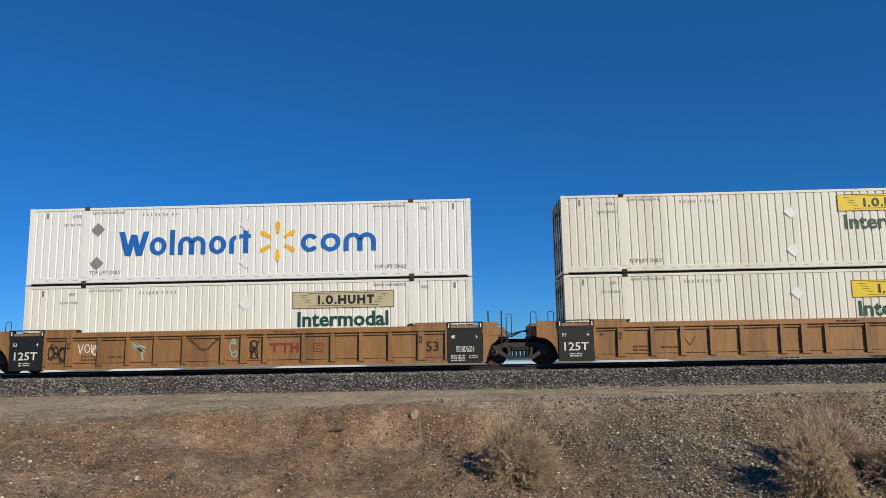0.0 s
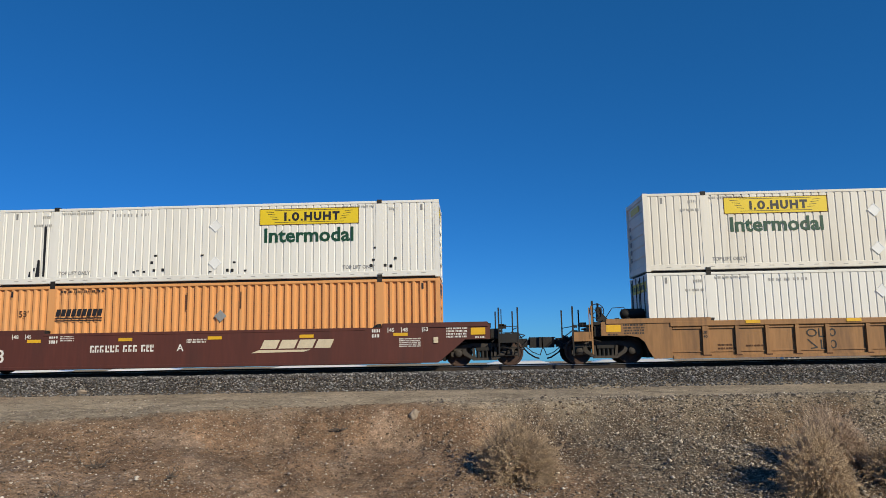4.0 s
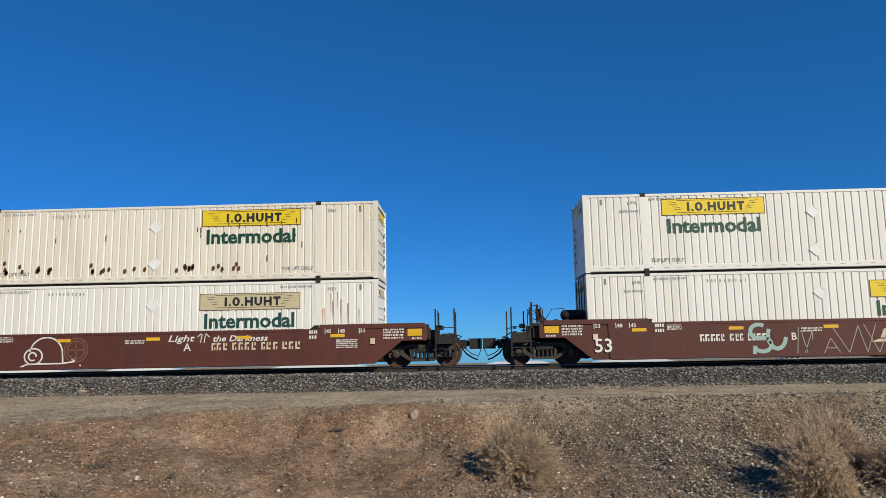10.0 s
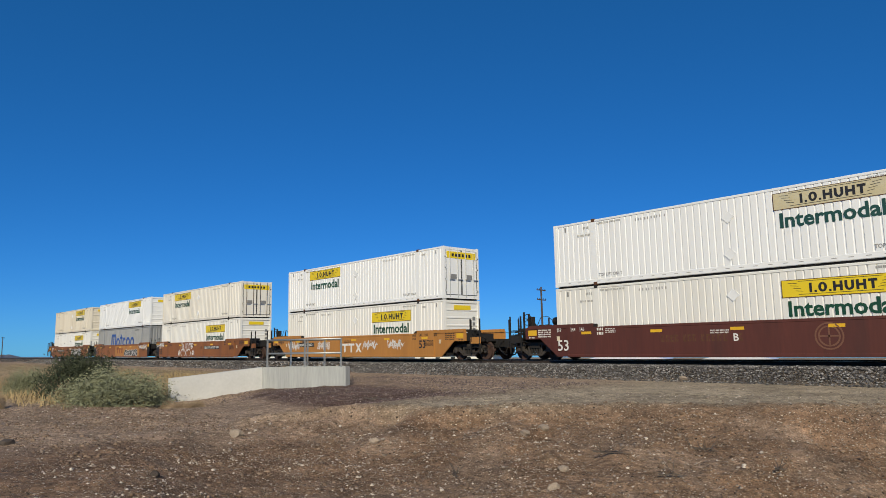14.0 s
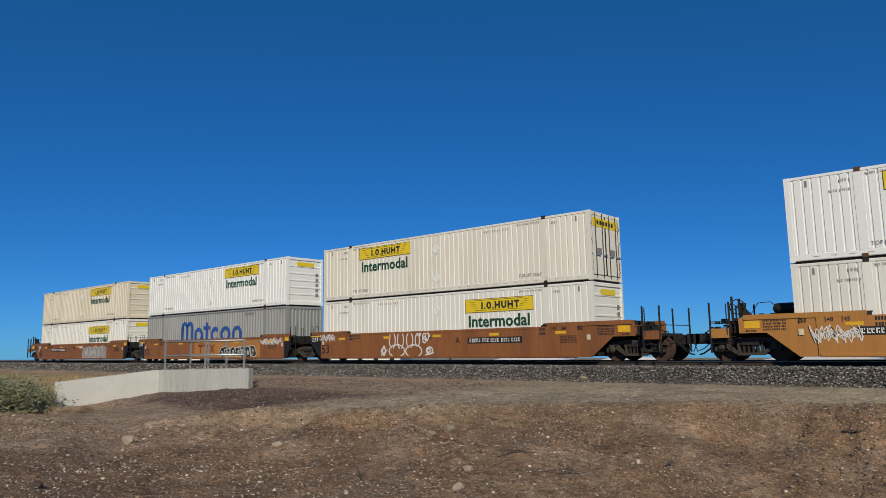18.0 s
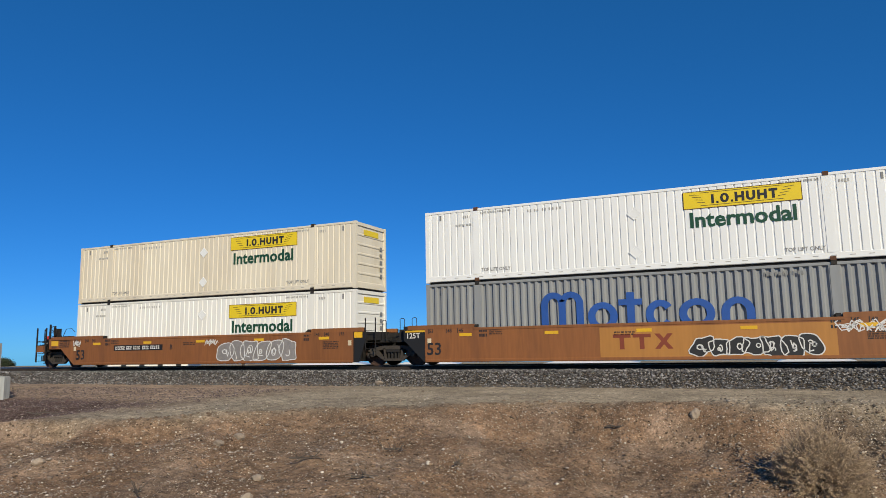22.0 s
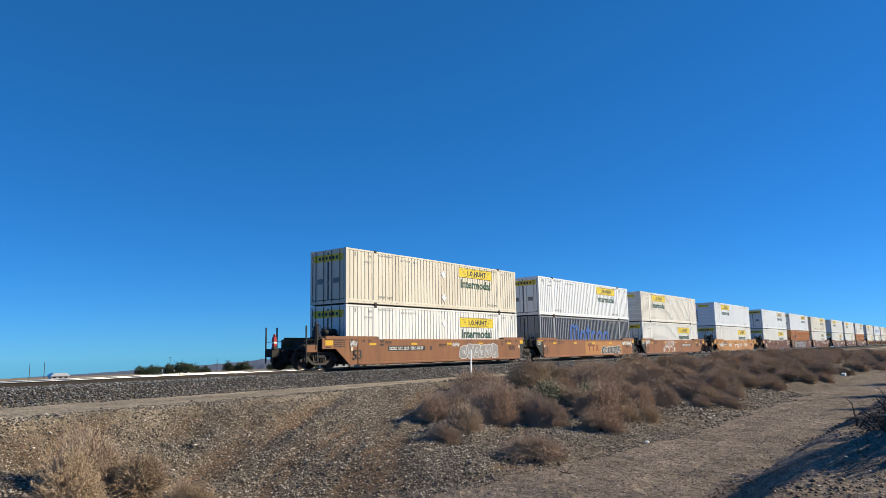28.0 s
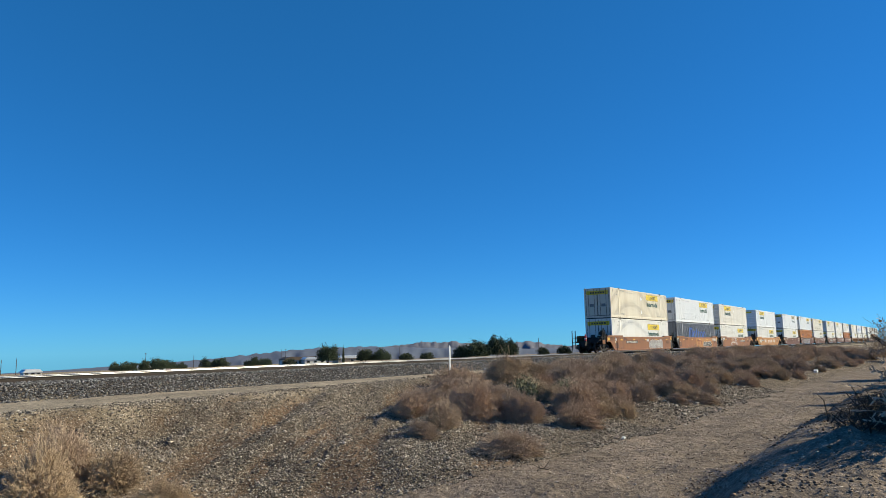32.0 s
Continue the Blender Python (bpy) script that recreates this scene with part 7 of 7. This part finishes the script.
def tree(x, y, width, height, seed, label, mat=None, trunk=0.35, leaves=60, dense=1.0):
    """Tapered trunk with limbs and an uneven crown of leaf clumps."""
    t = tagged(new("tree"), label, "tree", "trees in the distance")
    z = float(ground_z(x, y, False)) - 0.1
    t.location = (x, y, z)
    r = random.Random(seed)
    s = Shape().tube([(0, 0, 0), (0.05 * width, 0, height * 0.25), (0, 0.03 * width, height * 0.6)], [width * 0.035, width * 0.028, width * 0.012], 7)
    for i in range(7):
        a = r.uniform(0, 6.28)
        z0 = height * r.uniform(0.15, 0.45)
        s.tube([(0, 0, z0), (math.cos(a) * width * 0.2, math.sin(a) * width * 0.2, z0 + height * 0.18), (math.cos(a) * width * 0.36, math.sin(a) * width * 0.36, z0 + height * 0.32)], [width * 0.016, width * 0.01, width * 0.004], 5)
    part("trunk", s, BARK, t)
    v, f = leaf_cloud(seed, int(95 * dense), leaves, 0.06)
    v = v * [width / 2, width / 2, height * (1 - trunk * 0.6)] + [0, 0, height * trunk * 0.5]
    part("crown", quad_mesh("crown", v, f, mat or TREE_GREEN), None, t)
    return t


def polar(az, dist):
    return dist * math.sin(radians(az)), dist * math.cos(radians(az))


for az, dist, w, h, seed, text in ((57.2, 150, 7.5, 4.2, 1, "round dusty-green tree beyond the railway"), (58.9, 152, 6.0, 5.4, 2, "tall dusty-green tree beyond the railway"), (60.0, 155, 4.0, 4.4, 3, "sparse grey-green tree beyond the railway"), (56.0, 150, 4.5, 3.0, 4, "dark green low tree beyond the railway"),
                                   (45.2, 200, 7.0, 6.2, 5, "dark round tree beside far houses"), (48.2, 205, 6.0, 4.4, 6, "dark spreading tree beside far houses"), (49.5, 205, 6.0, 4.2, 7, "low dark tree beside far houses"),
                                   (51.5, 215, 5.5, 2.6, 8, "low green tree in the valley"), (53.2, 215, 5.0, 2.6, 9, "low green tree in the valley"), (62.6, 180, 4.0, 2.6, 10, "dark low tree by the line"), (64.3, 185, 4.5, 2.9, 11, "dark low tree by the line"), (66.0, 190, 3.5, 2.4, 12, "sparse low tree by the line"),
                                   (30.4, 190, 4.4, 3.0, 13, "green tree by a far power pole"), (32.8, 195, 4.6, 3.3, 14, "dark green tree by a far power pole"), (31.5, 198, 3.2, 2.4, 15, "green tree by a far power pole")):
    x, y = polar(az, dist)
    tree(x, y, w, h, seed, text)
rt = random.Random(8)
for i in range(24):
    if i % 6 in (3, 4) and i > 6:
        continue
    x, y = polar(29.6 + i * 0.55 + rt.uniform(-0.2, 0.2), rt.uniform(195, 230))
    tree(x, y, rt.uniform(3.2, 5.4), rt.uniform(2.2, 3.6), 30 + i, "low grey-green tree in the valley", dense=0.7, leaves=50)
x, y = polar(46.45, 198)
tree(x, y, 0.9, 4.6, 77, "slim dark cypress beside far houses", OLIVE, 0.1)
x, y = polar(-55.9, 230)
tree(x, y, 6.0, 3.2, 78, "dark round tree far beyond the line")
x, y = polar(87.2, 105)
bare = tree(x, y, 7.5, 6.5, 79, "pale leafless tree beside the dirt track", STRAW, 0.3, 2)
twigs = part("crown", quad_mesh("crown", *dome_stems(5, 20, 30, 5)[:2], STRAW), None, bare)
twigs.location, twigs.scale = (0, 0, 1.4), (3.4, 3.4, 4.9)

# ---- concrete culvert wall with a pipe railing ----
wall = tagged(new("culvert_wall"), "pale concrete culvert wall with a pipe railing on top", "wall")
A, B, C = Vector((-25.5, 13.4)), Vector((-25.7, 9.9)), Vector((-21.9, 14.9))
e1 = (C - A).normalized()
n1 = Vector((-e1.y, e1.x)) * 0.3
s = Shape().prism([tuple(A), tuple(C), tuple(C + n1), tuple(A + n1)], -1.6, 0.0, "z")
part("head_wall", s, CONCRETE_GREY, wall, "streaked grey concrete head wall")
s = Shape()
top_b = -0.29
s.v += [(B.x, B.y, -1.7), (A.x, A.y - 0.004, -1.7), (A.x, A.y - 0.004, -0.004), (B.x, B.y, top_b), (B.x - 0.3, B.y, -1.7), (A.x - 0.3, A.y - 0.004, -1.7), (A.x - 0.3, A.y - 0.004, -0.004), (B.x - 0.3, B.y, top_b)]
s.f += [(0, 1, 2, 3), (5, 4, 7, 6), (3, 2, 6, 7), (4, 0, 3, 7), (1, 5, 6, 2), (4, 5, 1, 0)]
part("wing_wall", s, CONCRETE_PALE, wall, "pale wing wall with a sloping top")
back = Vector((-e1.y, e1.x)) * 1.5
front_a, front_c = A + n1 * 0.5 + e1 * 0.12, C + n1 * 0.5 - e1 * 0.3


def rail_line(p, q, name="railing_bar"):
    for z in (1.05, 0.52):
        part(name, Shape().tube([(p.x, p.y, z), (q.x, q.y, z)], 0.036, 8), GALVANISED, wall, smooth=True)


def rail_posts(p, q, fractions):
    for f in fractions:
        m = p + (q - p) * f
        part("railing_post", Shape().box(m.x - 0.028, m.x + 0.028, m.y - 0.028, m.y + 0.028, -0.02, 1.08), GALVANISED, wall)


rail_line(front_a, front_c)
rail_posts(front_a, front_c, (0.0, 0.52, 1.0))
rear_c = front_c + back - e1 * 1.0
rail_line(front_a + back, rear_c)
rail_posts(front_a + back, rear_c, (0.0, 0.34, 0.68, 1.0))
rail_line(front_a, front_a + back)
part("head_wall", Shape().prism([tuple(A + back), tuple(C + back - e1), tuple(C + back + n1 - e1), tuple(A + back + n1)], -1.6, -0.02, "z"), CONCRETE_GREY, wall, "rear concrete wall")

# ---- marker post, poles, far buildings ----
post = tagged(new("marker_post"), "slim white marker post beside the service road", "post")
post.location = (29.9, 20.9, float(ground_z(29.9, 20.9)))
part("shaft", Shape().prism([(-0.045, 0.0), (0.045, 0.0), (0.06, 1.4), (0.0, 1.46), (-0.03, 1.4)], -0.02, 0.02), PAINT["clean"], post)
POLE_WOOD = material("weathered_pole_wood", (0.075, 0.055, 0.042), 0.9, 0, 0.25, 3, bump=0.4)


def power_pole(az, dist, height, arms=1):
    x, y = polar(az, dist)
    p = tagged(new("power_pole"), "weathered wooden power pole with crossarms far off", "pole", "power poles")
    p.location = (x, y, float(ground_z(x, y, False)) - 0.2)
    part("shaft", Shape().tube([(0, 0, 0), (0, 0, height)], [0.17, 0.11], 8), POLE_WOOD, p)
    for i in range(arms):
        z = height - 0.5 - 1.3 * i
        arm = part("crossarm", Shape().box(-1.2, 1.2, -0.06, 0.06, z, z + 0.12), POLE_WOOD, p)
        for q in (-1.1, -0.5, 0.5, 1.1):
            part("insulator", Shape().lathe([(0.03, 0), (0.06, 0.06), (0.05, 0.14), (0.02, 0.18)], (q, 0, z + 0.12), "z", 8), GREY_PLATE, arm)
    p.rotation_euler = (0, 0, radians(-az + 62))
    return p


for az, dist, h, arms in ((-39.75, 95, 10.2, 2), (-66.3, 165, 10.4, 1), (31.6, 430, 9.5, 1), (41.55, 400, 8.6, 0), (41.9, 405, 8.8, 1), (35.0, 420, 7.4, 0), (62.3, 330, 8.0, 0), (51.0, 410, 7.6, 0), (22.4, 400, 7.6, 0), (23.3, 395, 8.2, 0), (-80.0, 300, 8.0, 1)):
    power_pole(az, dist, h, arms)

HOUSE_WHITE = material("white_stucco", (0.75, 0.74, 0.70), 0.8, 0, 0.06, 1)
HOUSE_TAN = material("tan_stucco", (0.42, 0.34, 0.26), 0.85, 0, 0.08, 1)
ROOF_TEAL = material("turquoise_metal_roof", (0.10, 0.52, 0.46), 0.4, 0.2, 0.06, 1)
ROOF_PALE = material("pale_metal_roof", (0.78, 0.80, 0.82), 0.35, 0.3, 0.05, 1)
ROOF_BROWN = material("brown_shingle_roof", (0.12, 0.085, 0.065), 0.9, 0, 0.15, 2)
DARK_GLASS = material("dark_window_glass", (0.02, 0.025, 0.03), 0.08, 0, 0.02, 2)


def house(az, dist, w, d, h, roof_h, wall_mat, roof_mat, label, windows=3, drop=0.0):
    x, y = polar(az, dist)
    b = tagged(new("house"), label, "house", "far buildings")
    b.location = (x, y, float(ground_z(x, y, False)) - 0.2 - drop)
    b.rotation_euler = (0, 0, radians(-az * 0.6))
    part("wall", Shape().box(-w / 2, w / 2, -d / 2, d / 2, 0, h), wall_mat, b)
    part("roof", Shape().prism([(-w / 2 - 0.4, h), (w / 2 + 0.4, h), (w / 2 * 0.75, h + roof_h), (-w / 2 * 0.75, h + roof_h)], -d / 2 - 0.4, d / 2 + 0.4), roof_mat, b)
    for i in range(windows):
        q = -w / 2 + w * (i + 0.5) / windows
        win = part("window", Shape().box(q - 0.55, q + 0.55, -d / 2 - 0.05, -d / 2 - 0.01, h * 0.4, h * 0.8), HOUSE_WHITE, b)
        part("pane", Shape().box(q - 0.47, q + 0.47, -d / 2 - 0.07, -d / 2 - 0.052, h * 0.43, h * 0.77), DARK_GLASS, win)
    return b


house(24.2, 250, 4.8, 6, 1.0, 0.9, HOUSE_WHITE, ROOF_PALE, "small white building with a pale roof beyond the line")
house(43.0, 240, 12, 7, 1.9, 0.9, HOUSE_TAN, ROOF_BROWN, "low tan house with a brown roof in the valley", 4)
house(44.0, 235, 7, 6, 1.8, 0.7, HOUSE_WHITE, ROOF_PALE, "low white house in the valley", 3)
house(46.9, 225, 9, 6, 1.7, 0.8, HOUSE_TAN, ROOF_PALE, "low house with a pale roof in the valley", 3)
house(42.2, 236, 5, 5, 1.8, 0.6, HOUSE_WHITE, ROOF_BROWN, "small white house in the valley", 2)
house(31.9, 205, 7, 5, 1.1, 0.5, HOUSE_WHITE, ROOF_PALE, "long pale shed under trees", 3)
house(-46.5, 150, 17, 9, 1.2, 0.5, HOUSE_WHITE, ROOF_TEAL, "long low shed with a turquoise metal roof", 5)
house(-60.5, 170, 15, 9, 1.2, 0.5, HOUSE_WHITE, ROOF_TEAL, "long low shed with a turquoise metal roof", 5)
# white sheds added to give the pale strip of hazy sky under the cars
for az, w in ((-33, 20), (-25, 16), (-12, 24), (4, 16), (13, 20)):
    house(az, 190, w, 9, 1.1, 0.6, HOUSE_WHITE, ROOF_PALE, "long low white shed, added for the pale haze strip", 4, drop=0.7)

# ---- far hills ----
# the blue of distant haze is painted into both base colours
HILL = material("haze_blue_hills", (0.10, 0.122, 0.175), 0.95, 0, 0.22, 0.008, (0.11, 0.11, 0.13), 0.6, spread=0)
HILL_FAR = material("haze_blue_range", (0.13, 0.135, 0.17), 0.95, 0, 0.2, 0.006, (0.08, 0.085, 0.11), 0.6, spread=0)


def ridge(name, az0, az1, dist, height, mat, label, seed, depth=500):
    """A range of hills: rows of ground rising to an uneven crest; height(az) in degrees above the eye."""
    az = np.linspace(az0, az1, 260)
    rows = np.linspace(0, 1, 22)
    AZ, R = np.meshgrid(az, rows)
    dd = dist + depth * R
    crest = EYE + dist * np.tan(np.radians(height(AZ)))
    foot = EYE - dist * 0.032
    folds = fbm(AZ * 1.6, R * 2.2, seed, 5, 1.0)
    lift = np.sin(np.clip(R, 0, 1) * np.pi / 2)
    z = foot + (crest - foot) * lift * (1 + 0.35 * folds * (1 - lift) * 2) + (crest - foot) * 0.10 * fbm(AZ * 3, R, seed + 1, 4, 1.3) * lift
    v = np.stack([dd * np.sin(np.radians(AZ)), dd * np.cos(np.radians(AZ)), z], -1).reshape(-1, 3)
    i = np.arange(AZ.size).reshape(AZ.shape)
    f = np.stack([i[:-1, :-1], i[:-1, 1:], i[1:, 1:], i[1:, :-1]], -1).reshape(-1, 4)
    return tagged(new(name, quad_mesh(name, v, f, mat, True)), label, "hills", kind="structure")


ridge("backdrop_hills", 18, 84, 2300, lambda a: np.interp(a, [18, 25.8, 30, 34.9, 38.6, 41.6, 44.3, 48.4, 52, 60, 70, 84], [-1.7, -1.35, -1.1, -0.8, -0.42, -0.05, 0.16, 0.22, 0.05, -0.2, -0.4, -0.5]), HILL, "bare desert hills across the valley, tinted with blue haze", 3)
ridge("backdrop_range", 44, 86, 3000, lambda a: np.interp(a, [44, 50, 52, 54.6, 57.6, 59.9, 61.6, 63.5, 70, 86], [-0.6, 0.15, 0.45, 0.58, 0.30, 0.25, 0.46, 0.05, -0.2, -0.6]), HILL_FAR, "dark mountain range on the horizon, haze-tinted blue-grey", 9)
ridge("backdrop_hills", -96, -74, 2300, lambda a: np.interp(a, [-96, -84, -81, -79, -74], [0.0, 0.25, 0.12, -0.25, -1.6]), HILL_FAR, "low hills far down the line, haze-tinted blue-grey", 15)

# ---- small things on the bank ----
for x, y, s, text, q in ((-1.3, 16.49, 0.11, "upright pale stone on the bank's edge", 1.3), (-9.72, 11.6, 0.14, "pale rock half sunk in the bank", 0.6), (-9.75, 11.05, 0.13, "pale flat rock half sunk in the bank", 0.5), (-7.96, 10.0, 0.10, "pale square rock on the bank", 0.8),
                         (-7.46, 9.1, 0.11, "pale square rock low on the bank", 0.7), (-14.4, 7.0, 0.17, "pale broken rock on the flat ground", 0.6), (-12.4, 22.25, 0.22, "pale flat stone at the ballast's foot", 0.4), (-11.6, 8.6, 0.10, "pale stone on the bank", 0.7),
                         (-15.5, 2.9, 0.16, "dark clod on the flat ground", 0.5), (-10.9, 4.0, 0.09, "dark clod on the flat ground", 0.7), (20.3, 8.2, 0.08, "pale stone beside the track", 0.6)):
    boulder("rock", x, y, s, text, q, int(abs(x * 13)), mat=TIE_WOOD if "dark" in text else None)


def stick(x, y, length, turn, seed, label):
    """A dead branch lying on the soil, with a few side twigs."""
    r = random.Random(seed)
    s = Shape()
    p = [(-length / 2 + length * k / 4, r.uniform(-0.04, 0.04), 0.02 + r.uniform(0, 0.06)) for k in range(5)]
    s.tube(p, [0.016, 0.018, 0.015, 0.012, 0.006], 5)
    for k in range(5):
        a = p[r.randrange(1, 4)]
        s.tube([a, (a[0] + r.uniform(-0.2, 0.2), a[1] + r.uniform(-0.15, 0.15), a[2] + r.uniform(0.05, 0.22))], [0.009, 0.004], 4)
    b = new("dead_branch", s.mesh("dead_branch", BARK))
    b.location, b.rotation_euler = (x, y, float(ground_z(x, y)) + 0.01), (0, 0, turn)
    return tagged(b, label, "branch", "dead branches")


for x, y, l, a in ((-2.89, 15.98, 0.5, 0.2), (-6.9, 12.7, 0.55, -0.2), (-5.28, 12.52, 0.3, 1.4), (-6.63, 12.55, 0.4, 0.5), (-16.6, 12.4, 1.2, 0.1), (-9.0, 8.4, 0.4, -0.4), (-6.26, 10.7, 0.45, 0.6), (-8.8, 22.0, 0.9, 0.1), (-4.8, 21.9, 0.6, 0.05), (16.4, 8.6, 0.7, 0.5), (14.5, 7.6, 0.4, -0.3), (-7.6, 10.9, 0.6, 0.7)):
    stick(x, y, l, a, int(abs(x * 7)), "dark dead branch lying on the ground")
LITTER = material("white_litter", (0.78, 0.78, 0.76), 0.6, 0, 0.05, 6)
for x, y, s in ((20.4, 8.0, 0.09), (70.8, 9.2, 0.35), (64.0, 8.6, 0.3), (35.0, 21.9, 0.16)):
    b = Shape().prism([(-s, 0), (s, 0.02), (s * 0.9, s * 0.5), (0.1 * s, s * 0.8), (-s * 0.8, s * 0.5)], -s * 0.5, s * 0.4).mesh("litter", LITTER)
    tagged(new("litter", b), "crumpled white litter on the ground", "litter", "litter").location = (x, y, float(ground_z(x, y)) + 0.01)


def motions():
    """The train rolls along the track; its wheels turn with it."""
    for thing, place, z in MOVING:
        walk(thing, [(t, pose(place + s, TRACK_Y, z)) for t, s in MOVES])
    times, run = [t for t, s in MOVES], [s for t, s in MOVES]
    ticks = [k / 15 for k in range(32 * 15 + 1)]
    for wheel, radius, x in SPIN:
        walk(wheel, [(t, pose(x, 0, radius, 0, math.degrees(np.interp(t, times, run) / radius) % 360, 0)) for t in ticks])


motions()
